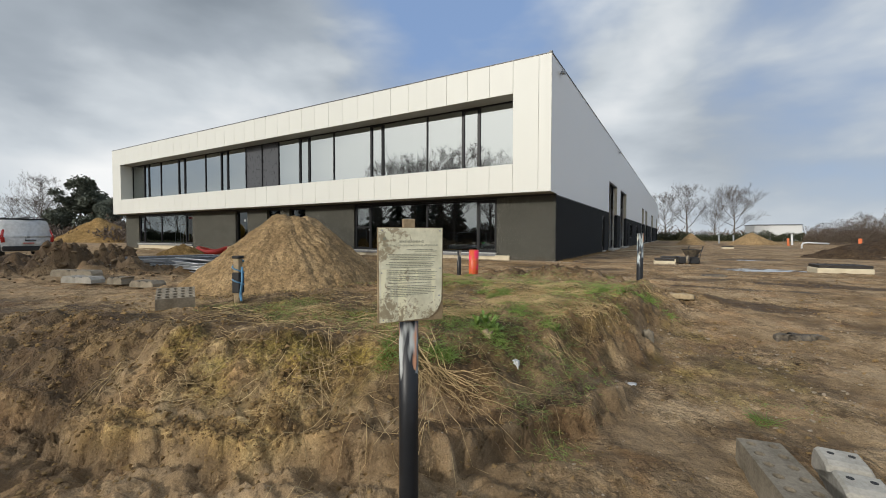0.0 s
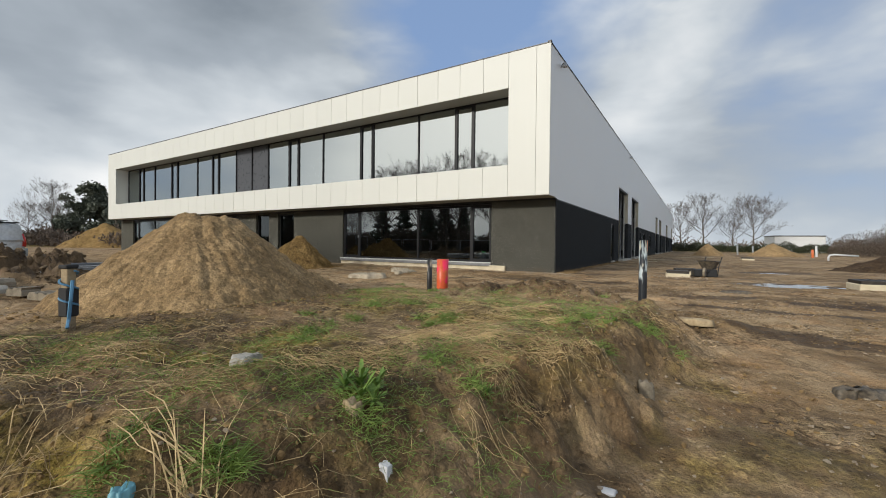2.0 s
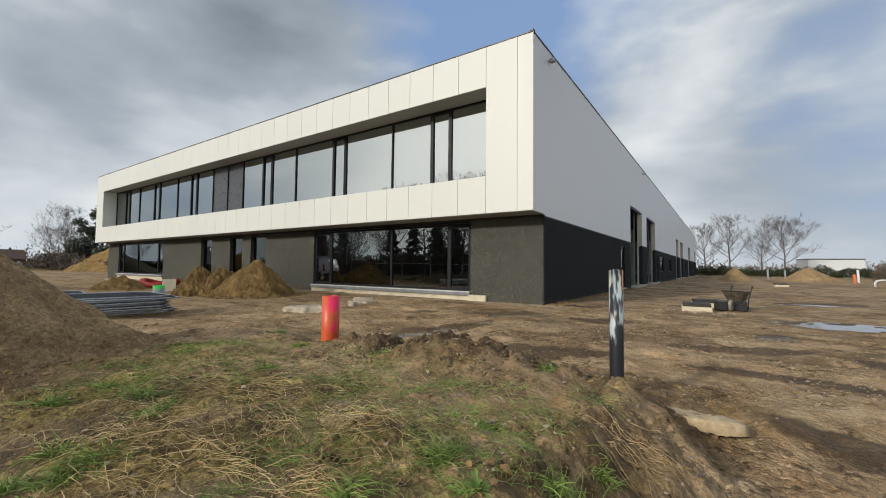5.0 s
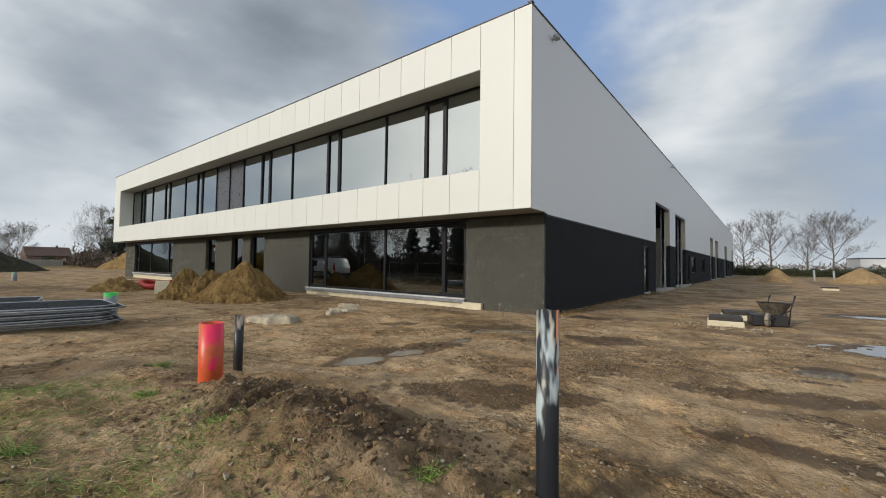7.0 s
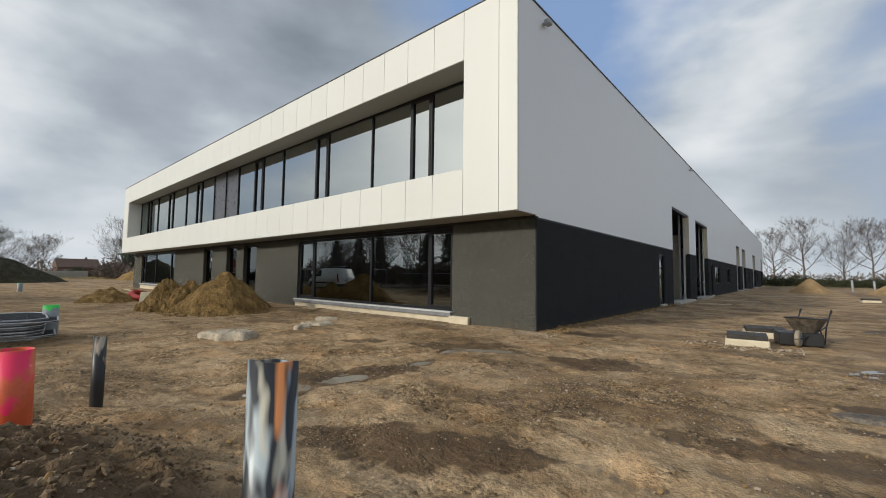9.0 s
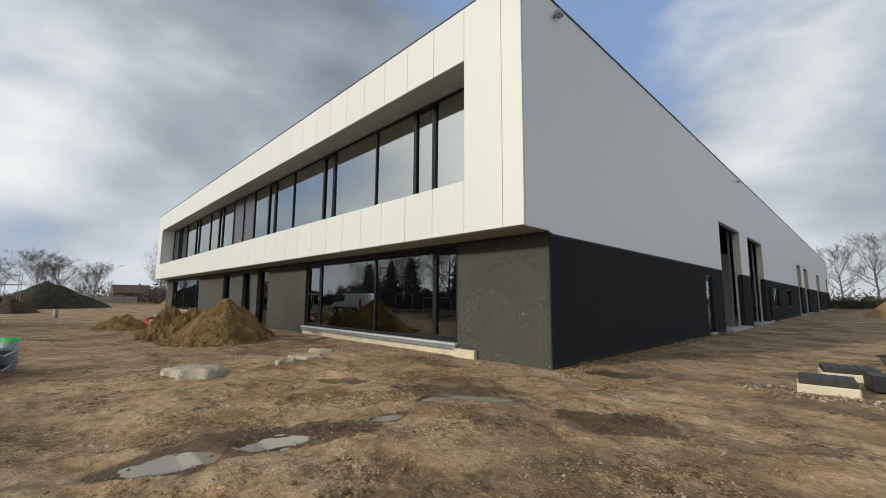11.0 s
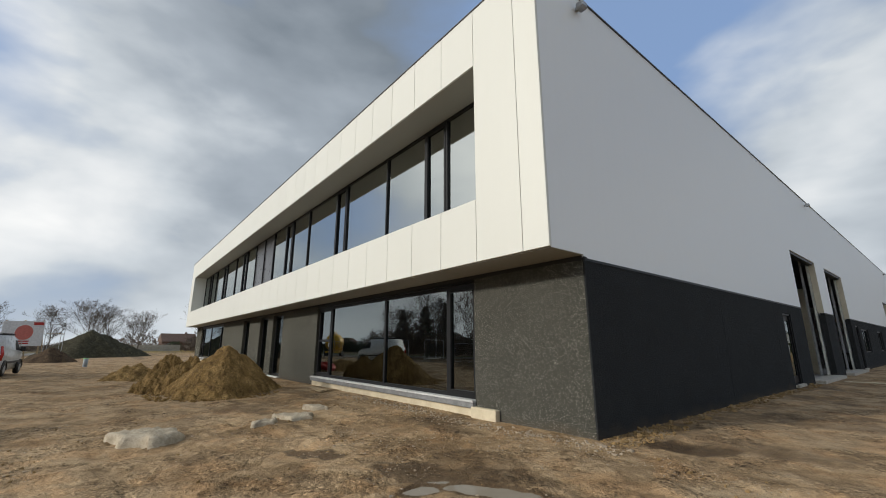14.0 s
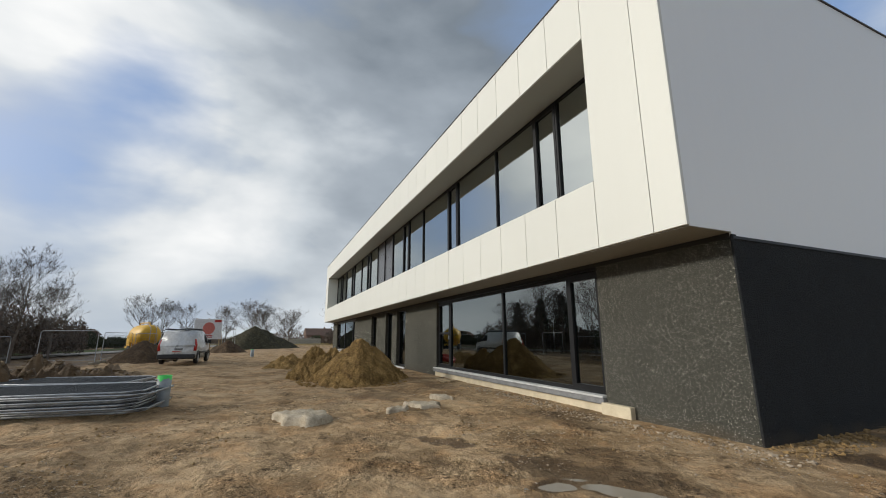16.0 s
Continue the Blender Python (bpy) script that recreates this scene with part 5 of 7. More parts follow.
# ---- road and verge beyond the fence ----
def strip(name, pts, half, mat, label, dz):
    bm = bmesh.new()
    rows = []
    pts = [Vector((*p, 0)) for p in pts]
    for i, p in enumerate(pts):
        t = (pts[min(i + 1, len(pts) - 1)] - pts[max(i - 1, 0)]).normalized()
        s = Vector((-t.y, t.x, 0)) * half
        rows.append([bm.verts.new((q.x, q.y, float(ground(q.x, q.y)) + dz)) for q in (p + s, p + s * 0.33, p - s * 0.33, p - s)])
    for a, b in zip(rows, rows[1:]):
        for k in range(3):
            bm.faces.new((a[k], a[k + 1], b[k + 1], b[k]))
    tagged(part(name, bm, mat, None, "", True), label, name, kind="structure")


ASPHALT = mottled("worn_asphalt", (0.14, 0.135, 0.125), (0.22, 0.215, 0.20), 1, 40, 0.85)
VERGE = mottled("verge_turf", (0.055, 0.085, 0.02), (0.11, 0.14, 0.045), 1.2, 14, 0.95, relief=0.6, dist=0.03)
line = [(-120 + 5 * k, 4.0 - 1.15 * k) for k in range(30)]
strip("road", line, 2.6, ASPHALT, "narrow grey asphalt road past the site", 0.06)
strip("verge", [(x, y - 5.4) for x, y in line], 2.4, VERGE, "green grass verge along the road", 0.1)


# ---- site fence, lamps, signs ----
def fence_panel(w=3.4, h=2.0):
    t = thing("site_fence", "upright galvanised mesh fence panel on feet", "fence", pose(0, 0, 0), "standing fence panels")
    bm = bmesh.new()
    tube(bm, [(-w / 2, 0, 0.12), (-w / 2, 0, h - 0.1), (-w / 2 + 0.1, 0, h), (w / 2 - 0.1, 0, h), (w / 2, 0, h - 0.1), (w / 2, 0, 0.12)], 0.021, 6)
    part("frame_tube", bm, GALVA, t)
    bm = bmesh.new()
    tube(bm, [(-w / 2, 0, 0.25), (w / 2, 0, 0.25)], 0.017, 6)
    part("bottom_rail", bm, GALVA, t)
    bm = bmesh.new()
    for k in range(1, 28):
        x = -w / 2 + w * k / 28
        tube(bm, [(x, 0, 0.25), (x, 0, h)], 0.0045, 3, False)
    for k in range(1, 9):
        z = 0.25 + (h - 0.25) * k / 9
        tube(bm, [(-w / 2, 0, z), (w / 2, 0, z)], 0.0045, 3, False)
    tagged(part("wire_mesh", bm, WIRE, t), kind="stuff")
    for x in (-w / 2, w / 2):
        part("foot_block", box_bm(x - 0.12, x + 0.12, -0.33, 0.33, -0.02, 0.13, bevel=0.02), CONCRETE, t)
    return t


first_fence = fence_panel()
first_fence.matrix_world = at(-33.2, 1.2, 70, 0.0)
for k in range(1, 6):
    copy_thing(first_fence, at(-34.9 - 3.35 * k, 1.4 + 0.95 * k, 164 + 2 * k))
for k in range(5):
    copy_thing(first_fence, at(-31.6 + 3.45 * k, -1.9 - 0.9 * k, -14))


def street_lamp(x, y, h, turn):
    t = thing("street_lamp", "thin grey street lamp with a short arm", "street lamp", at(x, y, turn), "street lamps")
    bm = bmesh.new()
    tube(bm, [(0, 0, -0.2), (0, 0, h * 0.5), (0, 0, h)], [0.09, 0.075, 0.05], 8)
    part("pole", bm, GALVA, t)
    part("lamp_head", box_bm(-0.05, 0.9, -0.1, 0.1, h - 0.02, h + 0.1, bevel=0.03), GALVA, t)


street_lamp(-78.0, -3.0, 8.0, 30)
street_lamp(-48.0, -10.5, 8.0, 30)
street_lamp(-20.0, -17.5, 8.0, 30)


def billboard(x, y, turn):
    t = thing("site_billboard", "white site billboard with red shapes on a timber frame", "billboard", at(x, y, turn, 0.75))
    for k, (xx, z0) in enumerate(((-1.4, -0.3), (0.0, -0.3), (1.4, -0.3))):
        part("post", box_bm(xx - 0.06, xx + 0.06, 0.03, 0.15, z0 - 0.9, 3.6, bevel=0.01), WOOD, t)
        bm = bmesh.new()
        tube(bm, [(xx, 0.15, 3.0), (xx, 1.9, -0.85)], 0.05, 6)
        part("brace", bm, WOOD, t)
    board = part("board", box_bm(-1.6, 1.6, 0.0, 0.028, 1.0, 3.5, bevel=0.004), FAR_WHITE, t)
    bm = bmesh.new()
    ring = [bm.verts.new((0.1 + 0.7 * math.cos(a), -0.004, 2.35 + 0.75 * math.sin(a))) for a in np.linspace(0, 6.283, 20, endpoint=False)]
    bm.faces.new(ring)
    part("red_shape", bm, plain("pale_red_print", (0.55, 0.16, 0.13), 0.6), board)
    for z in (1.2, 1.42):
        part("red_bar", box_bm(-0.9, 0.6, -0.004, -0.001, z, z + 0.13), RED, board)
    part("red_bar", box_bm(0.7, 1.5, -0.004, -0.001, 3.1, 3.4), RED, board)


billboard(-60.6, 5.4, 80)


def scaffold(x, y, turn):
    t = thing("scaffold_frame", "narrow metal scaffold tower beside the billboard", "scaffold", at(x, y, turn))
    for xx in (-0.6, 0.6):
        for yy in (-0.5, 0.5):
            bm = bmesh.new()
            tube(bm, [(xx, yy, -0.1), (xx, yy, 3.9)], 0.03, 6)
            part("upright", bm, GALVA, t)
    for z in (0.8, 1.8, 2.8, 3.8):
        for yy in (-0.5, 0.5):
            bm = bmesh.new()
            tube(bm, [(-0.6, yy, z), (0.6, yy, z)], 0.025, 6)
            part("ledger", bm, GALVA, t)
    part("platform", box_bm(-0.6, 0.6, -0.5, 0.5, 2.82, 2.87), WOOD, t)


scaffold(-60.2, 7.9, 80)


def yellow_machine(x, y, turn):
    """The yellow silo wagon behind the van."""
    t = thing("silo_wagon", "yellow rounded silo wagon with ladder and pipes", "machine", at(x, y, turn) @ Matrix.Scale(1.2, 4))
    bm = bmesh.new()
    tube(bm, [(-1.9, 0, 1.9), (-1.7, 0, 1.9), (-1.2, 0, 1.9), (1.2, 0, 1.9), (1.7, 0, 1.9), (1.9, 0, 1.9)], [0.3, 0.85, 1.05, 1.05, 0.85, 0.3], 18)
    part("tank", bm, YELLOW, t, "", True)
    part("chassis", box_bm(-1.8, 2.2, -0.9, 0.9, 0.62, 0.85, bevel=0.02), YELLOW, t)
    part("motor_box", box_bm(1.3, 2.3, -0.8, 0.8, 0.86, 1.9, bevel=0.06), YELLOW, t)
    for xx in (-1.0, 0.9):
        for yy in (-0.9, 0.9):
            bm = bmesh.new()
            tube(bm, [(xx, yy - 0.14, 0.42), (xx, yy + 0.14, 0.42)], 0.44, 16)
            part("wheel", bm, RUBBER, t)
    for yy in (-0.25, 0.25):
        bm = bmesh.new()
        tube(bm, [(-2.0, yy, 0.5), (-1.95, yy, 2.6), (-1.2, yy, 3.0)], 0.03, 6)
        part("ladder_rail", bm, GALVA, t)
    bm = bmesh.new()
    tube(bm, [(-0.8, 0, 2.95), (-0.8, 0, 3.15), (1.4, 0, 3.15), (2.0, 0, 2.7)], 0.06, 8)
    part("pipe", bm, YELLOW, t)


yellow_machine(-62.3, -1.5, 212)


# ---- the van ----
def build_van(m):
    van = thing("van", "small white delivery van with a black roof rack", "van", m)
    prof = [(0.0, 0.36), (0.02, 1.0), (0.10, 1.30), (0.22, 1.70), (0.34, 1.80), (1.2, 1.84), (2.35, 1.82), (2.62, 1.74), (3.25, 1.16), (3.45, 1.08), (4.0, 0.96), (4.17, 0.82), (4.21, 0.5), (4.17, 0.30), (3.9, 0.26), (0.4, 0.26), (0.1, 0.28)]
    bm = bmesh.new()
    w = 0.9
    left = [bm.verts.new((x, w, z)) for x, z in prof]
    right = [bm.verts.new((x, -w, z)) for x, z in prof]
    n = len(prof)
    bm.faces.new(left)
    bm.faces.new(right[::-1])
    for k in range(n):
        bm.faces.new((left[k], right[k], right[(k + 1) % n], left[(k + 1) % n]))
    for z in (0.6, 1.0, 1.35):
        g = list(bm.verts) + list(bm.edges) + list(bm.faces)
        bmesh.ops.bisect_plane(bm, geom=g, plane_co=(0, 0, z), plane_no=(0, 0, 1))
    for v in bm.verts:
        if v.co.z > 1.0:
            v.co.y *= 1 - 0.17 * (v.co.z - 1.0) / 0.84
        if v.co.x > 3.6:
            v.co.y *= 1 - 0.15 * (v.co.x - 3.6) / 0.6
    bmesh.ops.recalc_face_normals(bm, faces=bm.faces)
    sharp = [e for e in bm.edges if len(e.link_faces) == 2 and e.calc_face_angle() > 0.5]
    bmesh.ops.bevel(bm, geom=sharp, offset=0.05, segments=2, affect="EDGES")
    part("body", bm, VAN_WHITE, van, "", True)
    part("rear_bumper", box_bm(-0.07, 0.16, -0.9, 0.9, 0.30, 0.54, bevel=0.04), BLACK_PLASTIC, van, "black plastic bumper")
    part("front_bumper", box_bm(4.05, 4.25, -0.76, 0.76, 0.28, 0.52, bevel=0.05), BLACK_PLASTIC, van)
    plate = part("number_plate", box_bm(-0.075, -0.05, -0.26, 0.26, 0.62, 0.74, bevel=0.004), STEEL_WHITE, van)
    part("plate_bar", box_bm(-0.079, -0.0755, -0.2, 0.2, 0.655, 0.705), RED, plate)
    part("tailgate_handle", box_bm(-0.04, 0.01, -0.28, 0.12, 0.80, 0.85, bevel=0.01), BLACK_PLASTIC, van)
    part("tailgate_seam", box_bm(-0.005, 0.004, 0.085, 0.095, 0.56, 0.99), GAP, van)
    part("emblem", box_bm(-0.03, 0.012, -0.05, 0.05, 0.95, 1.04, bevel=0.01), GALVA, van)
    for s in (-1, 1):
        bm = bmesh.new()
        pts = [(0.02, 0.86, 0.72), (0.10, 0.865, 1.02), (0.17, 0.80, 1.33)]
        tube(bm, [(x, y * s, z) for x, y, z in pts], [0.075, 0.085, 0.06], 8)
        part("tail_lamp", bm, RED_LAMP, van, "red tail lamp", True)
        bm = bmesh.new()
        tube(bm, [(3.95, 0.62 * s, 0.84), (4.1, 0.55 * s, 0.80)], [0.13, 0.09], 10)
        part("headlamp", bm, GALVA, van)
        part("mirror", box_bm(3.0, 3.12, s * 0.98 - 0.1, s * 0.98 + 0.1, 1.1, 1.32, bevel=0.03), BLACK_PLASTIC, van)
        part("side_strip", box_bm(0.75, 3.2, s * 0.905 - 0.012, s * 0.905 + 0.012, 0.56, 0.66, bevel=0.01), BLACK_PLASTIC, van)
        bm = bmesh.new()
        q = [(2.25, 1.12), (2.3, 1.62), (2.62, 1.62), (3.08, 1.18), (3.05, 1.12)]
        vs = [bm.verts.new((x, s * (0.9 * (1 - 0.17 * (z - 1.0) / 0.84) + 0.006), z)) for x, z in q]
        bm.faces.new(vs)
        bmesh.ops.solidify(bm, geom=bm.faces[:], thickness=0.01)
        part("side_glass", bm, BLACK_PLASTIC, van)
        for x in (0.72, 3.42):
            bm = bmesh.new()
            tube(bm, [(x, s * 0.74, 0.31), (x, s * 0.78, 0.31), (x, s * 0.90, 0.31), (x, s * 0.925, 0.31)], [0.28, 0.31, 0.31, 0.27], 20)
            wheel = part("wheel", bm, RUBBER, van, "", True)
            bm = bmesh.new()
            tube(bm, [(x, s * 0.90, 0.31), (x, s * 0.932, 0.31)], [0.2, 0.17], 14)
            part("rim", bm, GALVA, wheel)
            bm = bmesh.new()
            tube(bm, [(x + 0.38 * math.cos(a), s * 0.905, 0.31 + 0.38 * math.sin(a)) for a in np.linspace(-0.1, math.pi + 0.1, 14)], 0.035, 6)
            part("wheel_arch", bm, BLACK_PLASTIC, van)
    bm = bmesh.new()
    vs = [bm.verts.new(c) for c in ((2.70, 0.66, 1.69), (2.70, -0.66, 1.69), (3.22, -0.76, 1.2), (3.22, 0.76, 1.2))]
    bm.faces.new(vs)
    bmesh.ops.solidify(bm, geom=bm.faces[:], thickness=-0.012)
    part("windscreen", bm, BLACK_PLASTIC, van)
    rack = part("roof_rack", box_bm(0.5, 2.3, -0.7, -0.66, 1.9, 1.94, bevel=0.01), BLACK_PLASTIC, van, "black roof rack")
    part("rack_rail", box_bm(0.5, 2.3, 0.66, 0.7, 1.9, 1.94, bevel=0.01), BLACK_PLASTIC, rack)
    for x in (0.45, 0.95, 1.5, 2.1):
        part("rack_bar", box_bm(x, x + 0.06, -0.78, 0.78, 1.85, 1.9, bevel=0.01), BLACK_PLASTIC, rack)
    part("rack_ladder", box_bm(0.25, 2.6, -0.35, 0.1, 1.945, 1.985, bevel=0.01), GALVA, rack)


build_van(at(-30.35, 7.38, 176.0, 0.08) @ Matrix.Scale(1.1, 4))


# ---- pipes and posts ----
def ground_pipe(name, label, x, y, r, top, mat, lean=(0, 0), cut=0.0, group=""):
    z = float(ground(x, y))
    ob = part(name, pipe_bm(r, r * 0.09, -0.35, top - z, 30, cut, cut * 0.3), mat, None, "", True)
    ob.matrix_world = pose(x, y, z, lean[0], lean[1], 0)
    return tagged(ob, label, "pipe", group)


PAINTED = sprayed_material("painted_black_pipe", (0.018, 0.021, 0.026), [((0.46, 0.53, 0.55), 0.51), ((0.60, 0.56, 0.44), 0.57), ((0.02, 0.022, 0.026), 0.58), ((0.80, 0.30, 0.09), 0.63)], 12.0, 0.40, 9.0)
ORANGE = sprayed_material("orange_pipe", (0.62, 0.10, 0.03), [((0.85, 0.02, 0.11), 0.47)], 5.0, 0.22, 9.0, 0.6)
BLACK_STUB = sprayed_material("black_pipe", (0.016, 0.017, 0.018), [((0.42, 0.36, 0.28), 0.52), ((0.5, 0.2, 0.08), 0.62)], 12.0, 0.42, 9.0)
GREEN_TOP = sprayed_material("grey_pipe", (0.24, 0.27, 0.29), [((0.05, 0.62, 0.09), 0.05)], 4.0, 0.62, 9.0)
ground_pipe("marker_pipe", "black plastic pipe with runs of white and orange paint", -0.588, 9.375, 0.066, 1.26, PAINTED, (0, 0), 0.012)
ground_pipe("drain_pipe", "orange drain pipe sprayed pink, standing in the soil", -4.46, 9.1, 0.125, 0.84, ORANGE, (1, 1.0), 0.004)
ground_pipe("drain_pipe", "thin black pipe with a burnt pale top", -5.24, 9.77, 0.06, 0.79, BLACK_STUB, (0, 0.4), 0.012)
ground_pipe("drain_pipe", "grey pipe with a bright green sprayed top", -12.96, 10.1, 0.15, 0.68, GREEN_TOP, (0, 1))
ground_pipe("drain_pipe", "far grey pipe with a green top", -43.2, 11.2, 0.15, 0.55, GREEN_TOP)
ORANGE_PLAIN = plain("orange_plastic", (0.70, 0.17, 0.05), 0.45)
for px, py, ph, mat in ((14.4, 50.5, 1.0, ORANGE_PLAIN), (12.2, 85.0, 0.8, ORANGE_PLAIN), (13.2, 72.0, 0.95, ORANGE_PLAIN), (14.9, 79.0, 1.5, FAR_WHITE), (6.4, 88.0, 1.5, GALVA), (9.3, 96.0, 1.4, GALVA)):
    ground_pipe("marker_post", "upright marker pipe on the open ground", px, py, 0.13, ph, mat, (2, -3), 0.0, "far marker pipes")


bent = bmesh.new()
tube(bent, [(0, 0, -0.1), (0, 0, 0.35), (0.12, 0, 0.55), (0.5, 0, 0.62), (2.6, 0.2, 0.5)], 0.09, 8)
bent_pipe = part("drain_pipe", bent, FAR_WHITE, None, "", True)
bent_pipe.matrix_world = at(12.0, 58.9, 15)
tagged(bent_pipe, "white drain pipe bent over the open ground", "pipe")


def permit_sign():
    x, y = -1.252, 1.58
    z = -0.41
    turn = 47.6
    t = thing("permit_sign", "weathered permit notice on a board on a black post", "sign", pose(x, y, z, 0, 0, turn))
    post_mat = sprayed_material("sign_post_paint", (0.016, 0.018, 0.022), [((0.55, 0.57, 0.55), 0.5), ((0.80, 0.38, 0.20), 0.62)], 11.0, 0.82, 9.0)
    part("post", pipe_bm(0.058, 0.006, -0.3, 1.13, 28), post_mat, t, "black pipe with runs of paint", True)
    part("stake", box_bm(-0.035, 0.035, -0.02, 0.025, 0.9, 1.71, bevel=0.004), WOOD, t)
    part("backing_board", box_bm(-0.196, 0.19, -0.075, -0.06, 1.115, 1.658, bevel=0.003), WOOD, t)
    m, n, p, pos = material("weathered_paper", 0.35, 0.0, 0.5)
    a = n.noise(pos, 9.0, 5.0, 0.65)
    stain = n.ramp(n.math("ADD", n.noise(pos, 26.0, 6.0, 0.75, 0.6), n.math("MULTIPLY", n.math("SUBTRACT", n.noise(pos, 5.0, 2.0), 0.5), 0.9)), [(0.56, 0.0), (0.64, 1.0)])
    runs = n.noise(n.add("ShaderNodeMapping", {0: pos, "Scale": (3.2, 1.0, 0.25)}).outputs[0], 9.0, 3.0, 0.5)
    col = n.mix(n.ramp(a, [(0.35, 0.0), (0.65, 1.0)]), (0.60, 0.585, 0.43), (0.82, 0.80, 0.62))
    zz = n.add("ShaderNodeSeparateXYZ", {0: pos}).outputs[2]
    col = n.mix(n.math("MULTIPLY", n.ramp(runs, [(0.52, 0.0), (0.60, 0.8)]), n.math("LESS_THAN", zz, 1.42)), col, (0.88, 0.85, 0.62))
    col = n.mix(n.math("MULTIPLY", stain, 0.8), col, (0.25, 0.19, 0.11))
    link(n, col, p, "Base Color")
    bm = bmesh.new()
    outline = [(-0.185, 1.115), (0.10, 1.13), (0.15, 1.165), (0.18, 1.23), (0.185, 1.655), (-0.19, 1.655)]
    fr = [bm.verts.new((px, -0.0805, pz)) for px, pz in outline]
    bk = [bm.verts.new((px, -0.0755, pz)) for px, pz in outline]
    bm.faces.new(fr)
    bm.faces.new(bk[::-1])
    for k in range(len(fr)):
        bm.faces.new((fr[k], bk[k], bk[(k + 1) % len(fr)], fr[(k + 1) % len(fr)]))
    sheet = part("notice_sheet", bm, m, t, "stained paper notice under plastic")
    ink = plain("faded_ink", (0.27, 0.275, 0.21), 0.7)

    def words(text, cx, cz, size):
        cu = bpy.data.curves.new("heading", "FONT")
        cu.body, cu.size, cu.align_x = text, size, "CENTER"
        ob = new("heading", cu)
        me = bpy.data.meshes.new_from_object(ob)
        bpy.data.objects.remove(ob)
        me.materials.append(ink)
        h = new("heading", me)
        h.parent = sheet
        h.matrix_basis = pose(cx, -0.0825, cz, 90, 0, 0)

    words("BEKENDMAKING", 0.0, 1.571, 0.019)
    words("AANVRAAG STEDENBOUWKUNDIGE VERGUNNING", 0.0, 1.551, 0.0135)
    rng = random.Random(9)
    zrow = 1.53
    lines = bmesh.new()
    rows = [(-0.03, 0.13), (0.02, 0.15)] + [(-0.15 + rng.uniform(0, 0.03), rng.uniform(0.11, 0.155)) for _ in range(20)] + [(-0.15, 0.1), (-0.15, -0.02)]
    for k, (x0, x1) in enumerate(rows):
        if k in (2, 6, 10, 13, 16, 17):
            zrow -= 0.007
        xx = x0
        while xx < x1:
            ww = rng.uniform(0.008, 0.028)
            box(lines, xx, min(xx + ww, x1), -0.0825, -0.081, zrow, zrow + 0.0032)
            xx += ww + 0.0028
        zrow -= 0.0098
    tagged(part("body_text", lines, ink, sheet), kind="stuff")
    part("crest", box_bm(-0.165, -0.148, -0.0825, -0.081, 1.585, 1.602), ink, sheet)
    for px, pz in ((-0.17, 1.64), (0.17, 1.64), (-0.165, 1.13), (0.165, 1.26), (-0.175, 1.4), (0.172, 1.42)):
        bm = bmesh.new()
        tube(bm, [(px, -0.080, pz), (px, -0.084, pz)], [0.005, 0.004], 8)
        part("nail_head", bm, GALVA, t)


permit_sign()


def wrapped_post():
    t = thing("wrapped_post", "wooden post wrapped in blue strap and dead stalks", "post", at(-5.40, 3.2, 20, 0.03))
    part("post", box_bm(-0.045, 0.045, -0.045, 0.045, -0.3, 0.62, bevel=0.008), WOOD, t)
    part("dark_cap", box_bm(-0.06, 0.06, -0.06, 0.06, 0.621, 0.66, bevel=0.008), RUBBER, t)
    bm = bmesh.new()
    pts = [(0.075 * math.cos(a), 0.075 * math.sin(a), 0.6 - 0.055 * a / 2) for a in np.linspace(0, 14, 50)]
    tube(bm, pts, 0.011, 5)
    part("strap", bm, BLUE_WRAP, t)
    part("dark_sleeve", box_bm(-0.062, 0.062, -0.062, 0.062, 0.12, 0.42, bevel=0.012), RUBBER, t)
    bm = bmesh.new()
    tube(bm, [(0.08, -0.02, 0.5), (0.11, -0.06, 0.3), (0.07, -0.05, 0.1), (0.12, -0.1, 0.02)], 0.016, 6)
    part("strap_end", bm, BLUE_WRAP, t)


wrapped_post()


# ---- stacked fence panels ----
def lying_panel(k):
    w, d = 3.5, 2.05
    t = thing("mesh_barrier", "galvanised mesh fence section lying flat in a stack", "barrier", pose(0, 0, 0), "stacked fence panels")
    bm = bmesh.new()
    c = 0.28
    tube(bm, [(-w / 2, -d / 2, 0), (w / 2 - c, -d / 2, 0), (w / 2, -d / 2 + c, 0), (w / 2, d / 2 - c, 0), (w / 2 - c, d / 2, 0), (-w / 2, d / 2, 0), (-w / 2, -d / 2, 0)], 0.022, 8)
    part("frame_tube", bm, GALVA, t, "", True)
    bm = bmesh.new()
    for i in range(1, 30):
        x = -w / 2 + w * i / 30
        tube(bm, [(x, -d / 2, 0), (x, d / 2, 0)], 0.004, 3, False)
    for i in range(1, 40):
        y = -d / 2 + d * i / 40
        tube(bm, [(-w / 2, y, 0.006), (w / 2, y, 0.006)], 0.003, 3, False)
    tagged(part("wire_mesh", bm, WIRE, t), kind="stuff")
    return t


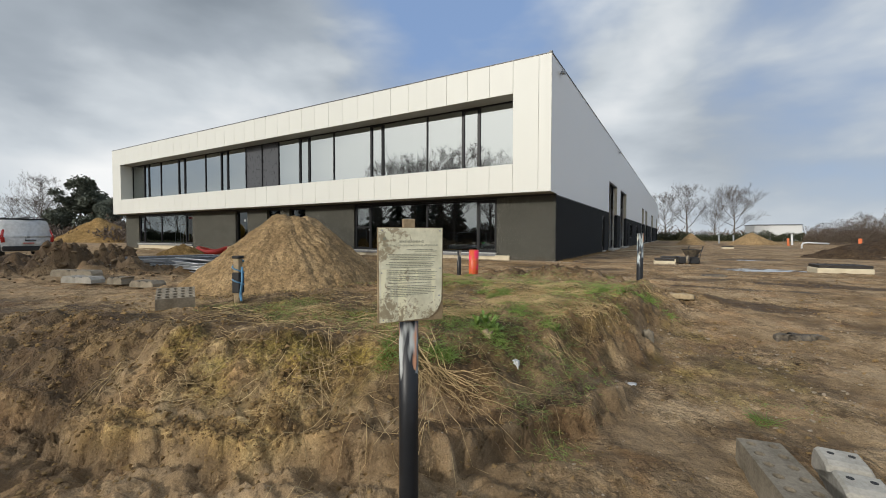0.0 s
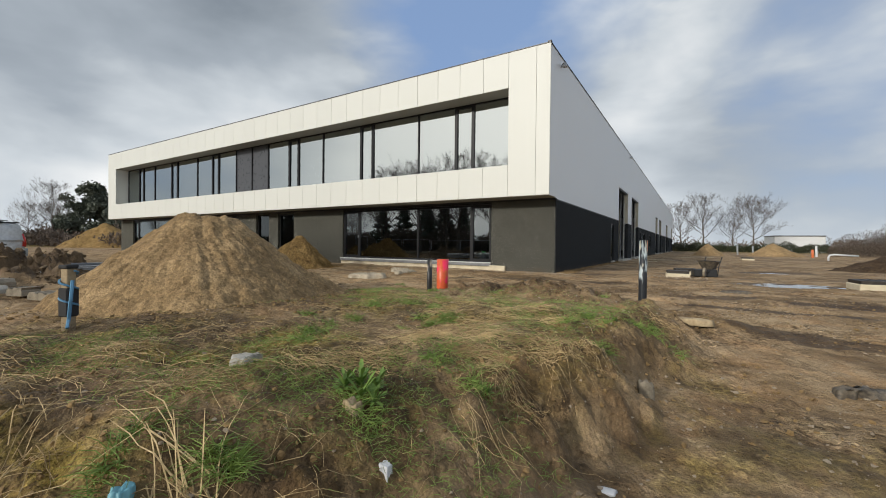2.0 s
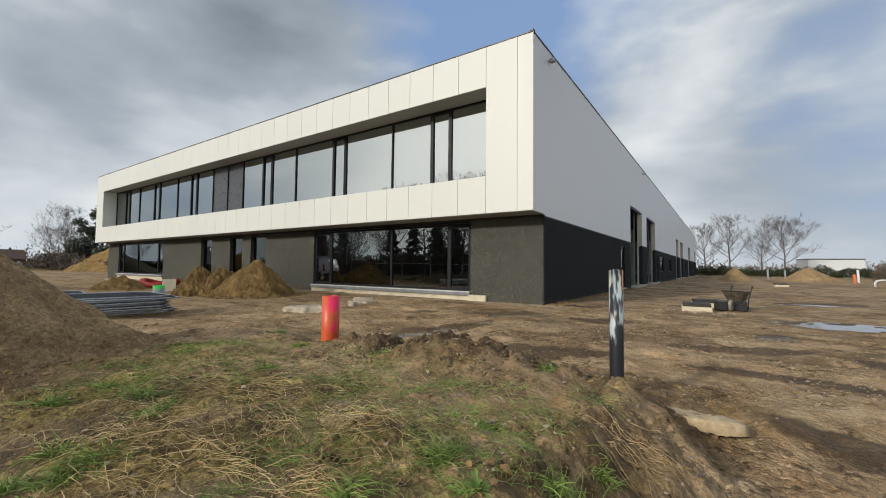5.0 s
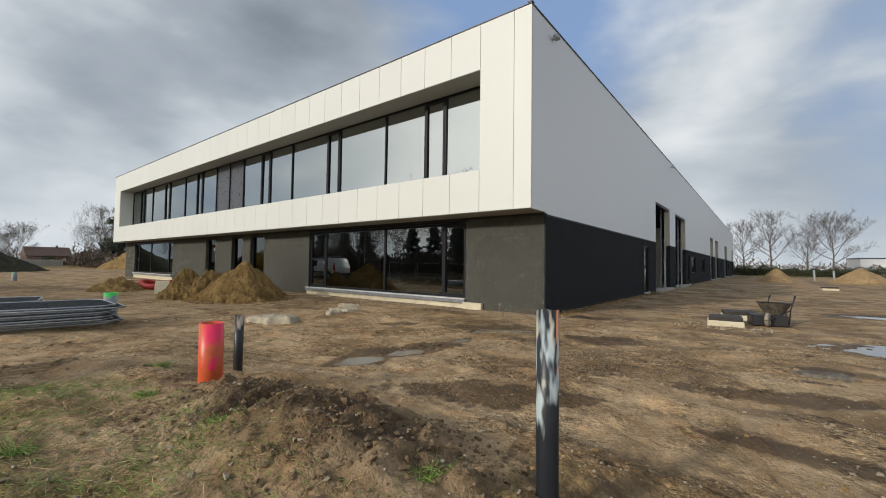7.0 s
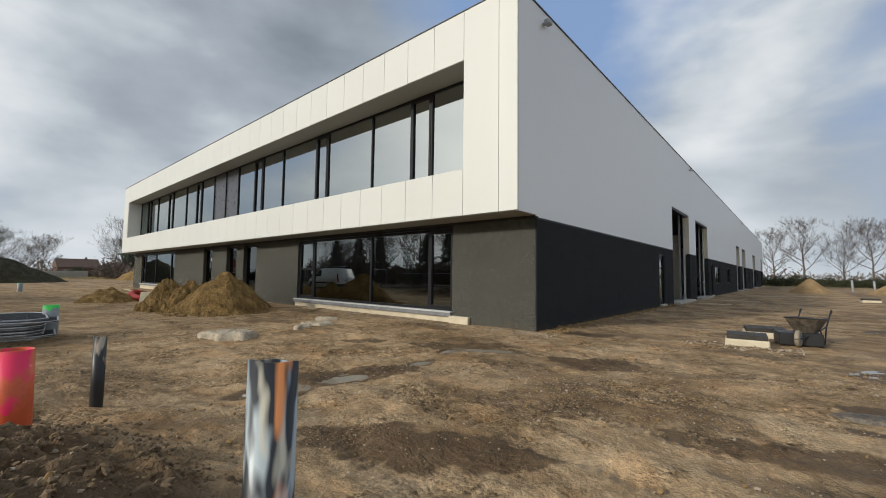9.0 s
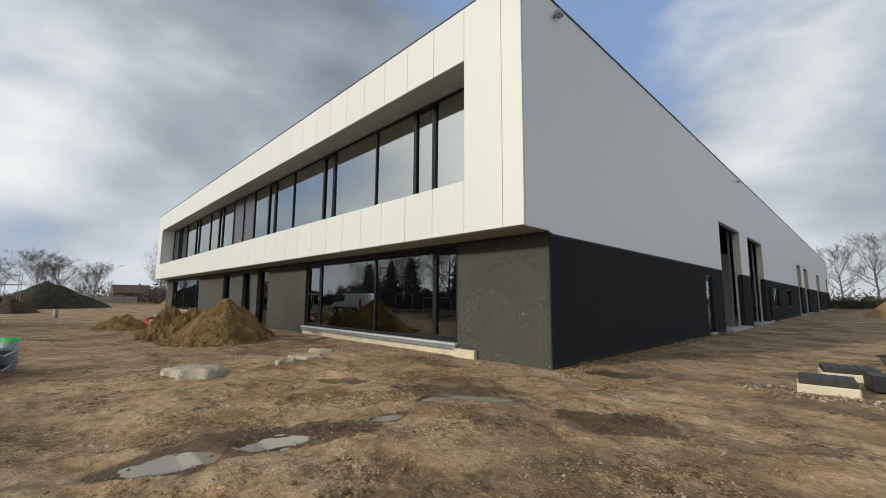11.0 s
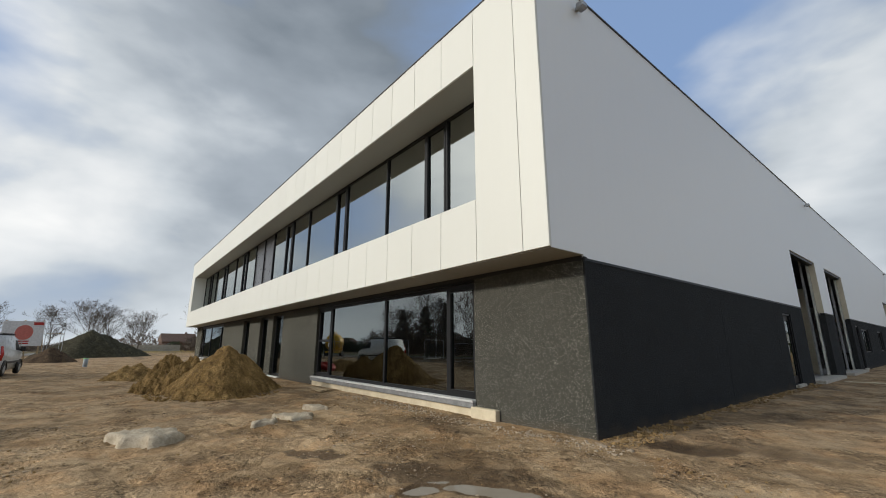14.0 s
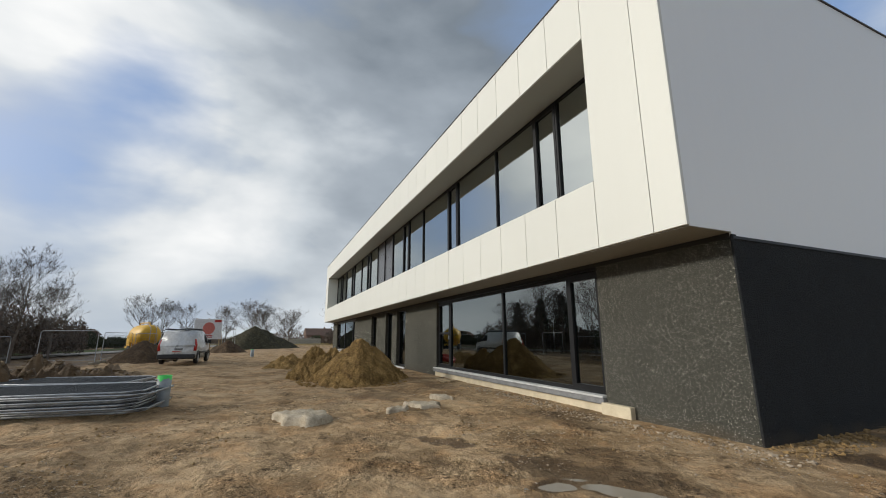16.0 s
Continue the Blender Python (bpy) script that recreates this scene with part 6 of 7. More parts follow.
lying = lying_panel(0)
rng = random.Random(5)
sz = float(ground(-12.6, 8.4)) + 0.07
lying.matrix_world = pose(-12.75, 8.35, sz, 0, 0, 84)
for k in range(1, 9):
    copy_thing(lying, pose(-12.75 + rng.uniform(-0.12, 0.12), 8.35 + rng.uniform(-0.16, 0.12), sz + 0.05 * k, rng.uniform(-0.3, 0.3), rng.uniform(-0.3, 0.3), 84 + rng.uniform(-3, 3)))
second = copy_thing(lying, pose(-16.0, 7.4, float(ground(-16.0, 7.4)) + 0.12, 0, 0, 80))
for k in range(1, 6):
    copy_thing(lying, pose(-16.0 + rng.uniform(-0.1, 0.1), 7.4 + rng.uniform(-0.15, 0.15), float(ground(-16.0, 7.4)) + 0.12 + 0.05 * k, 0, 0, 80 + rng.uniform(-3, 3)))


# ---- concrete blocks ----
def perforated_block(name, label, m, lx, ly, lz, cols, rows, r, mat, group, taper=0.02):
    """A cast block with round holes sunk into its top."""
    bm = bmesh.new()
    sx, sy = lx / cols, ly / rows
    n = 12
    top = {}

    def corner(i, j):
        if (i, j) not in top:
            top[i, j] = bm.verts.new((-lx / 2 + i * sx, -ly / 2 + j * sy, lz))
        return top[i, j]

    for i in range(cols):
        for j in range(rows):
            cx, cy = -lx / 2 + (i + 0.5) * sx, -ly / 2 + (j + 0.5) * sy
            ring = [bm.verts.new((cx + r * math.cos(2 * math.pi * k / n), cy + r * math.sin(2 * math.pi * k / n), lz)) for k in range(n)]
            low = [bm.verts.new((v.co.x, v.co.y, lz * 0.35)) for v in ring]
            for k in range(n):
                bm.faces.new((ring[k], ring[(k + 1) % n], low[(k + 1) % n], low[k]))
            bm.faces.new(low[::-1])
            c = [corner(i + 1, j + 1), corner(i, j + 1), corner(i, j), corner(i + 1, j)]
            for q in range(4):
                k0 = int(n / 8 + q * n / 4)
                seg = [ring[(k0 + s) % n] for s in range(n // 4 + 1)]
                bm.faces.new([c[q], c[(q + 1) % 4], *seg[::-1]])
    edge = [top[i, 0] for i in range(cols + 1)] + [top[cols, j] for j in range(1, rows + 1)] + [top[i, rows] for i in range(cols - 1, -1, -1)] + [top[0, j] for j in range(rows - 1, 0, -1)]
    low = [bm.verts.new((v.co.x * (1 + taper), v.co.y * (1 + taper), 0)) for v in edge]
    for k in range(len(edge)):
        bm.faces.new((edge[k], low[k], low[(k + 1) % len(edge)], edge[(k + 1) % len(edge)]))
    bm.faces.new(low[::-1])
    bmesh.ops.recalc_face_normals(bm, faces=bm.faces)
    ob = part(name, bm, mat)
    ob.matrix_world = m
    return tagged(ob, label, "concrete block", group)


def notched_block(label, m, lx, ly, lz, mat, group):
    """A cast fence foot with sloped ends and slots across its top."""
    t = thing("fence_foot", label, "fence foot", m, group)
    prof = [(-lx / 2, 0), (-lx / 2, lz * 0.55), (-lx / 2 + 0.06, lz), (-0.14, lz), (-0.11, lz * 0.78), (-0.03, lz * 0.78), (0.0, lz), (0.1, lz), (0.13, lz * 0.78), (0.19, lz * 0.78), (0.22, lz), (lx / 2 - 0.06, lz), (lx / 2, lz * 0.55), (lx / 2, 0)]
    bm = bmesh.new()
    a = [bm.verts.new((x, -ly / 2, z)) for x, z in prof]
    b = [bm.verts.new((x, ly / 2, z)) for x, z in prof]
    bm.faces.new(a)
    bm.faces.new(b[::-1])
    for k in range(len(a)):
        bm.faces.new((a[k], b[k], b[(k + 1) % len(a)], a[(k + 1) % len(a)]))
    bmesh.ops.triangulate(bm, faces=[f for f in bm.faces if len(f.verts) > 4])
    bmesh.ops.recalc_face_normals(bm, faces=bm.faces)
    part("block", bm, mat, t)
    for x in (-lx * 0.32, lx * 0.32):
        for y in (-0.05, 0.05):
            bm = bmesh.new()
            tube(bm, [(x, y, lz - 0.02), (x, y, lz + 0.002)], 0.022, 10)
            part("socket", bm, GAP, t)


def ribbed_foot(label, m, lx, ly, lz, mat, group):
    """A cast fence foot of three humps with sockets, split by grooves."""
    t = thing("fence_foot", label, "fence foot", m, group)
    prof = [(-lx / 2, 0)]
    for k in range(3):
        x0 = -lx / 2 + lx * k / 3
        prof += [(x0, lz * 0.55), (x0 + 0.035, lz * 0.93), (x0 + 0.06, lz), (x0 + lx / 3 - 0.10, lz * 0.98), (x0 + lx / 3 - 0.05, lz * 0.9), (x0 + lx / 3 - 0.012, lz * 0.55)]
    prof += [(lx / 2, lz * 0.55), (lx / 2, 0)]
    bm = bmesh.new()
    rows = [[bm.verts.new((x, y * ly / 2, z * (0.9 if abs(y) == 1 and z else 1.0))) for x, z in prof] for y in (-1, -0.86, 0.86, 1)]
    for a, b in zip(rows, rows[1:]):
        for k in range(len(a)):
            bm.faces.new((a[k], b[k], b[(k + 1) % len(a)], a[(k + 1) % len(a)]))
    for r in (rows[0], rows[-1]):
        bmesh.ops.triangulate(bm, faces=[bm.faces.new(r)])
    bmesh.ops.recalc_face_normals(bm, faces=bm.faces)
    part("block", bm, mat, t)
    for k in range(3):
        x = -lx / 2 + lx * k / 3 + 0.13
        for y in (-0.055, 0.055):
            bm = bmesh.new()
            tube(bm, [(x, y, lz - 0.03), (x, y, lz + 0.001)], 0.02, 10)
            part("socket", bm, GAP, t)


perforated_block("perforated_block", "grey cast concrete block with rows of round holes", at(0.752, 2.87, -78, 0.0), 0.84, 0.27, 0.20, 6, 2, 0.032, CONCRETE, "fence feet")
ribbed_foot("pale concrete fence foot with three humps beside another block", at(1.14, 2.97, -88, 0.0), 1.0, 0.24, 0.19, PALE_CONCRETE, "fence feet")
perforated_block("perforated_block", "grey concrete block with square rows of holes on the bank", at(-5.5, 2.4, 62, 0.05, 17), 0.42, 0.34, 0.15, 5, 4, 0.028, CONCRETE, "fence feet")
notched_block("pale concrete fence foot among other blocks", at(-12.75, 3.85, 18, 0.06), 0.95, 0.34, 0.16, PALE_CONCRETE, "fence feet")
notched_block("concrete fence foot lying askew on bare soil", at(-11.75, 4.25, 20, 0.06), 0.42, 0.34, 0.17, CONCRETE, "fence feet")
notched_block("concrete fence foot lying on bare soil", at(-10.75, 4.4, 15, 0.05), 0.7, 0.34, 0.15, CONCRETE, "fence feet")
notched_block("long grey concrete kerb block", at(-13.9, 4.1, 18, 0.05), 1.4, 0.3, 0.18, CONCRETE, "fence feet")


def manhole(x, y, turn, lx, ly, label):
    t = thing("manhole_frame", label, "manhole", at(x, y, turn))
    part("concrete_collar", box_bm(-lx / 2, lx / 2, -ly / 2, ly / 2, -0.12, 0.17, bevel=0.025), FOAM, t, "pale cast concrete collar")
    part("iron_cover", box_bm(-lx / 2 + 0.03, lx / 2 - 0.03, -ly / 2 + 0.03, ly / 2 - 0.03, 0.171, 0.28, bevel=0.012), IRON, t, "rusty dark cast iron cover")
    for k in range(5):
        xx = -lx / 2 + lx * (k + 1) / 6
        part("cover_rib", box_bm(xx - 0.012, xx + 0.012, -ly / 2 + 0.06, ly / 2 - 0.06, 0.281, 0.292), IRON, t)


manhole(-0.45, 21.35, 5, 0.86, 0.86, "square manhole collar with a black iron cover")
manhole(-0.2, 23.4, 8, 0.95, 0.9, "manhole collar with a tilted black cover")
manhole(5.1, 19.2, 5, 1.5, 1.0, "pale concrete manhole collar with a black cover on open ground")
manhole(4.6, 52.0, 5, 1.0, 0.9, "far manhole collar standing proud of the soil")
crate = part("black_crate", box_bm(-0.42, 0.42, -0.3, 0.3, 0.0, 0.3, bevel=0.02), BLACK_PLASTIC)
crate.matrix_world = at(0.5, 22.2, 12)
tagged(crate, "black plastic crate beside the wheelbarrow", "crate")


def wheelbarrow(m):
    t = thing("wheelbarrow", "dirty dark metal wheelbarrow standing on its legs", "wheelbarrow", m)
    bm = bmesh.new()
    rim = [(-0.48, -0.34, 0.62), (0.42, -0.32, 0.66), (0.55, 0.0, 0.68), (0.42, 0.32, 0.66), (-0.48, 0.34, 0.62)]
    flo = [(-0.28, -0.2, 0.33), (0.18, -0.18, 0.30), (0.24, 0.0, 0.30), (0.18, 0.18, 0.30), (-0.28, 0.2, 0.33)]
    a = [bm.verts.new(c) for c in rim]
    b = [bm.verts.new(c) for c in flo]
    for k in range(5):
        bm.faces.new((a[k], a[(k + 1) % 5], b[(k + 1) % 5], b[k]))
    bm.faces.new(b)
    bmesh.ops.recalc_face_normals(bm, faces=bm.faces)
    bmesh.ops.solidify(bm, geom=bm.faces[:], thickness=0.012)
    part("tray", bm, TARP, t)
    bm = bmesh.new()
    tube(bm, [*rim, rim[0]], 0.016, 6)
    part("tray_rim", bm, BLACK_PLASTIC, t)
    for s in (-1, 1):
        bm = bmesh.new()
        tube(bm, [(0.72, 0.05 * s, 0.2), (0.2, 0.2 * s, 0.3), (-0.5, 0.29 * s, 0.42), (-0.95, 0.3 * s, 0.72)], 0.018, 7)
        part("handle_bar", bm, BLACK_PLASTIC, t)
        bm = bmesh.new()
        tube(bm, [(-0.95, 0.3 * s, 0.72), (-1.07, 0.3 * s, 0.80)], 0.024, 8)
        part("grip", bm, RUBBER, t)
        bm = bmesh.new()
        tube(bm, [(-0.15, 0.24 * s, 0.34), (-0.32, 0.27 * s, 0.0), (-0.4, 0.27 * s, 0.0), (-0.5, 0.29 * s, 0.42)], 0.016, 6)
        part("leg", bm, BLACK_PLASTIC, t)
    bm = bmesh.new()
    tube(bm, [(0.72 + 0.15 * math.cos(v), 0.0, 0.2 + 0.15 * math.sin(v)) for v in np.linspace(0, 2 * math.pi, 17)], 0.05, 8, False)
    wheel = part("wheel", bm, CONCRETE, t, "mud-caked tyre", True)
    bm = bmesh.new()
    tube(bm, [(0.72, -0.04, 0.2), (0.72, 0.04, 0.2)], 0.1, 12)
    part("hub", bm, GALVA, wheel)


wheelbarrow(at(0.66, 22.4, -102))


def slab_piece(name, label, m, outline, thick, mat, seed, category):
    """A broken flat piece with a ragged outline and an uneven top."""
    rng = random.Random(seed)
    bm = bmesh.new()
    ragged = []
    for (ax, ay), (bx, by) in zip(outline, outline[1:] + outline[:1]):
        for k in range(5):
            f = k / 5
            j = 0.12 * math.hypot(bx - ax, by - ay)
            ragged.append((ax + (bx - ax) * f + rng.uniform(-j, j), ay + (by - ay) * f + rng.uniform(-j, j)))
    n = len(ragged)
    mid = Vector((sum(p[0] for p in ragged) / n, sum(p[1] for p in ragged) / n, 0))
    rings = []
    for f, z in ((1.04, -0.06), (1.0, thick * 0.6), (0.93, thick), (0.75, thick * 1.1), (0.5, thick * 0.95), (0.25, thick * 1.05)):
        ring = []
        for px, py in ragged:
            x, y = mid.x + (px - mid.x) * f, mid.y + (py - mid.y) * f
            h = noise.noise(Vector((x * 9, y * 9, seed))) * 0.45 * thick + noise.noise(Vector((x * 30, y * 30, seed))) * 0.38 * thick
            ring.append(bm.verts.new((x, y, z + (h if z > 0 else 0))))
        rings.append(ring)
    for a, b in zip(rings, rings[1:]):
        for k in range(n):
            bm.faces.new((a[k], a[(k + 1) % n], b[(k + 1) % n], b[k]))
    bm.faces.new(rings[-1])
    ob = part(name, bm, mat, None, "", True)
    ob.matrix_world = m
    return tagged(ob, label, category)


slab_piece("broken_slab", "flat broken piece of yellowish concrete on the bank's edge", at(0.02, 9.28, 20, 0.01), [(-0.36, 0.16), (-0.1, 0.2), (0.15, 0.08), (0.34, 0.02), (0.38, -0.12), (0.2, -0.2), (0.05, -0.12), (-0.12, -0.02), (-0.3, 0.02)], 0.032, MORTAR, 3, "slab")
slab_piece("broken_slab", "pale broken slab half sunk in the soil", at(-10.15, 13.1, 20, 0.0), [(-0.62, -0.3), (0.1, -0.42), (0.66, -0.12), (0.5, 0.36), (-0.1, 0.46), (-0.6, 0.22)], 0.13, OLD_SLAB, 4, "slab")
slab_piece("broken_slab", "flat pale lump of old mortar on the soil", at(-10.7, 15.9, 30, 0.0), [(-0.5, -0.2), (0.2, -0.3), (0.55, 0.0), (0.2, 0.3), (-0.4, 0.2)], 0.07, OLD_SLAB, 5, "slab")
slab_piece("broken_slab", "small pale lump of mortar on the soil", at(-10.3, 15.1, 80, 0.0), [(-0.25, -0.15), (0.2, -0.2), (0.3, 0.1), (-0.1, 0.22)], 0.09, OLD_SLAB, 6, "slab")
slab_piece("broken_slab", "small flat lump of mortar by the sill", at(-11.6, 16.8, 10, 0.0), [(-0.35, -0.12), (0.25, -0.18), (0.4, 0.1), (-0.1, 0.16)], 0.06, OLD_SLAB, 7, "slab")
slab_piece("field_stone", "upright field stone at the foot of the bank", at(-0.22, 5.95, 40, -0.02), [(-0.07, -0.05), (0.06, -0.06), (0.08, 0.04), (-0.03, 0.08)], 0.16, CONCRETE, 8, "stone")
slab_piece("field_stone", "yellowish stone lying at the bank's rim", at(-1.55, 3.42, 10, -0.01), [(-0.045, -0.04), (0.035, -0.045), (0.05, 0.02), (-0.015, 0.045)], 0.06, MORTAR, 9, "stone")
slab_piece("tarpaulin_scrap", "crumpled scrap of grey tarpaulin on the soil", at(1.68, 7.3, 25, 0.0), [(-0.34, -0.05), (-0.12, -0.03), (0.05, -0.16), (0.18, -0.06), (0.34, -0.1), (0.30, 0.06), (0.12, 0.02), (0.0, 0.12), (-0.12, 0.05), (-0.3, 0.08)], 0.05, TARP, 10, "tarpaulin")
slab_piece("tarpaulin_scrap", "dark scrap of plastic on the open soil", at(1.15, 15.7, 5, 0.0), [(-0.4, -0.1), (0.1, -0.2), (0.4, -0.05), (0.22, 0.12), (-0.2, 0.14)], 0.05, TARP, 11, "plastic scrap")
slab_piece("paper_scrap", "torn white scrap of paper on the bank", at(-1.2, 3.3, 5, 0.0), [(-0.03, -0.02), (0.03, -0.025), (0.035, 0.02), (-0.02, 0.03)], 0.02, FAR_WHITE, 12, "paper")
slab_piece("paper_scrap", "flat white scrap of paper on the path", at(-0.3, 4.4, 5, 0.0), [(-0.05, -0.03), (0.06, -0.025), (0.065, 0.02), (-0.04, 0.03)], 0.012, FAR_WHITE, 13, "paper")
slab_piece("paper_scrap", "crumpled white paper beside a grass tuft", at(-0.2, 7.35, 5, 0.0), [(-0.03, -0.02), (0.025, -0.022), (0.03, 0.012), (-0.012, 0.03)], 0.02, FAR_WHITE, 14, "paper")
slab_piece("plastic_scrap", "crumpled light blue plastic bag in straw", at(-1.85, 2.38, 35, 0.02), [(-0.025, -0.05), (0.02, -0.05), (0.035, 0.0), (0.02, 0.055), (-0.02, 0.045)], 0.07, plain("light_blue_plastic", (0.20, 0.47, 0.55), 0.4), 15, "plastic bag")
slab_piece("cloth_rag", "crumpled cream rag lying in the straw", at(-2.6, 3.4, 35, 0.01), [(-0.08, -0.085), (0.03, -0.10), (0.05, 0.0), (0.10, 0.06), (-0.05, 0.07)], 0.05, PALE_CONCRETE, 15, "rag")


# ---- timber and waste by the facade ----
def plank(x, y, turn, length, width, mat, label, dz=0.02, tilt=0.0):
    ob = part("plank", box_bm(-length / 2, length / 2, -width / 2, width / 2, 0, 0.03, bevel=0.004), mat)
    ob.matrix_world = at(x, y, turn, dz, 0, tilt)
    tagged(ob, label, "plank", "loose planks")


plank(-15.7, 18.55, 4, 1.6, 0.22, WOOD, "old plank lying along the window sill", 0.03)
plank(-15.2, 18.3, -8, 1.1, 0.16, WOOD, "broken plank lying beside another plank", 0.02)
for k, (x, y, a, l) in enumerate([(-3.4, 38.5, 10, 2.0), (-3.0, 41.5, 30, 1.6), (-2.6, 45.0, -15, 2.4), (-3.2, 50.0, 20, 2.2), (-1.5, 56.0, 5, 3.0), (-2.2, 62.0, -10, 2.5), (1.0, 60.0, 0, 2.2), (-38.0, 17.6, 2, 4.2), (-41.0, 17.3, -4, 3.6), (-43.5, 17.8, 6, 3.0)]):
    plank(x, y, a, l, 0.2, WOOD if k % 2 else FOAM, "long loose plank on the soil by the wall", 0.02)
half_pipe = bmesh.new()
tube(half_pipe, [(0.85 * math.cos(a), 0.85 * math.sin(a), 0.2 + 0.12 * math.sin(a * 2)) for a in np.linspace(0, 2 * math.pi, 29)], 0.17, 10, False)
coil = part("red_hose_coil", half_pipe, RED, None, "", True)
coil.matrix_world = at(-26.8, 15.4, 0, 0.1)
tagged(coil, "coil of thick red cable duct on the soil", "hose coil")
panel = part("leaning_board", box_bm(-0.3, 0.3, -0.02, 0.02, 0.0, 0.7, bevel=0.004), FOAM)
panel.matrix_world = at(-22.9, 14.3, 60, -0.05, -20)
tagged(panel, "cream foam board leaning in the sand heap", "board")


# ---- loose growth, stones and clods ----
def scatter_stones(name, label, mat, places, seed, category, flat=0.65):
    """Many small uneven stones: x, y, size."""
    rng = np.random.RandomState(seed)
    g = (1 + 5**0.5) / 2
    unit = np.array([(-1, g, 0), (1, g, 0), (-1, -g, 0), (1, -g, 0), (0, -1, g), (0, 1, g), (0, -1, -g), (0, 1, -g), (g, 0, -1), (g, 0, 1), (-g, 0, -1), (-g, 0, 1)]) / math.hypot(1, g)
    tri = np.array([(0, 11, 5), (0, 5, 1), (0, 1, 7), (0, 7, 10), (0, 10, 11), (1, 5, 9), (5, 11, 4), (11, 10, 2), (10, 7, 6), (7, 1, 8), (3, 9, 4), (3, 4, 2), (3, 2, 6), (3, 6, 8), (3, 8, 9), (4, 9, 5), (2, 4, 11), (6, 2, 10), (8, 6, 7), (9, 8, 1)])
    p = np.array(places)
    z = terrain(p[:, 0], p[:, 1])[0]
    n = len(p)
    shape = unit[None] * rng.uniform(0.5, 1.35, (n, 12, 1)) * rng.uniform(0.5, 1.3, (n, 1, 3)) * np.array([1, 1, flat])
    a = rng.uniform(0, 6.283, n)
    c, s = np.cos(a)[:, None], np.sin(a)[:, None]
    shape = np.stack([shape[..., 0] * c - shape[..., 1] * s, shape[..., 0] * s + shape[..., 1] * c, shape[..., 2]], -1) * p[:, 2][:, None, None]
    co = shape + np.stack([p[:, 0], p[:, 1], z + p[:, 2] * 0.2], -1)[:, None]
    faces = (tri[None] + 12 * np.arange(n)[:, None, None]).reshape(-1, 3)
    ob = raw(name, co.reshape(-1, 3).tolist(), faces.tolist(), mat)
    tagged(ob, label, category, kind="stuff")


def in_region(rng, n, x0, x1, y0, y1, lo, hi, keep=None):
    out = []
    while len(out) < n:
        x, y = rng.uniform(x0, x1, 4 * n), rng.uniform(y0, y1, 4 * n)
        ok = np.ones(4 * n, bool) if keep is None else keep(x, y) > rng.uniform(0, 1, 4 * n)
        size = lo * (hi / lo) ** (rng.uniform(0, 1, 4 * n) ** 2.2)
        out += list(zip(x[ok], y[ok], size[ok]))
    return out[:n]


def clear_of_building(x, y):
    return np.where((x < -4.7) & (y > 18.85), 0.0, 1.0)


rng = np.random.RandomState(3)
patchy = lambda x, y: clear_of_building(x, y) * np.clip(0.25 + 1.6 * fbm(x * 0.7, y * 0.7, 3, 91), 0.03, 1)
on_bank = lambda x, y: terrain(x, y)[1]
in_spoil = lambda x, y: np.clip(1.2 - np.hypot((x + 2.7) / 2.1, (y - 9.2) / 1.0), 0, 1)
by_heap = lambda x, y: np.exp(-((np.hypot(x + 6.85, y - 5.4) - 1.95) / 0.4) ** 2)
by_wall = lambda x, y: np.exp(-((y - 18.55 - 0.1 * np.sin(x)) / 0.28) ** 2) * np.where(x > -13, 1.0, 0.4)
pale = in_region(rng, 6000, -13, 6, 2.5, 19, 0.004, 0.024, patchy) + in_region(rng, 9000, -9, 3, 9.8, 18.9, 0.0035, 0.016, patchy) + in_region(rng, 2500, -5, 2.5, 2.0, 9.5, 0.0035, 0.012) + in_region(rng, 1300, -14, -4.2, 17.6, 18.95, 0.006, 0.05, by_wall) + in_region(rng, 260, -1.6, 0.6, 20.2, 21.4, 0.01, 0.06) + in_region(rng, 300, -3.6, -0.6, 6.8, 9.4, 0.006, 0.03)
scatter_stones("pebbles", "pale pebbles and bits of rubble strewn over the soil", PEBBLE, pale, 5, "pebbles")
brown = in_region(rng, 6500, -13, 6, 1.5, 19, 0.005, 0.032, patchy) + in_region(rng, 2600, -7.5, 0.2, 0.3, 9.0, 0.006, 0.028, on_bank) + in_region(rng, 2400, -4.6, 0.8, -0.2, 3.0, 0.005, 0.024) + in_region(rng, 900, -7.0, -2.8, 0.2, 2.6, 0.008, 0.034) + in_region(rng, 700, -3.4, -1.0, 0.7, 2.0, 0.006, 0.028, lambda x, y: terrain(x, y)[1]) + in_region(rng, 1300, -9.0, -4.0, 2.6, 8.0, 0.008, 0.04, by_heap) + in_region(rng, 900, -5.6, -3.4, 3.4, 7.4, 0.006, 0.03) + in_region(rng, 700, -4.93, -4.55, 19.1, 35.0, 0.01, 0.07) + in_region(rng, 500, -4.9, -4.3, 19.0, 21.5, 0.008, 0.05)
scatter_stones("soil_clods", "loose brown clods of soil on the bank and ruts", CLOD, brown, 6, "clods", 0.75)
spoil = in_region(rng, 1500, -24, -12, 3, 8.2, 0.02, 0.12, lambda x, y: np.clip(1.1 - np.hypot((x + 18) / 6, (y - 5.6) / 2.4), 0, 1)) + in_region(rng, 3200, -5.2, -0.4, 8.2, 10.4, 0.006, 0.034, in_spoil)
scatter_stones("soil_clods", "dark moist crumbs and clods of freshly dug soil", SPOIL, spoil, 8, "clods", 0.75)
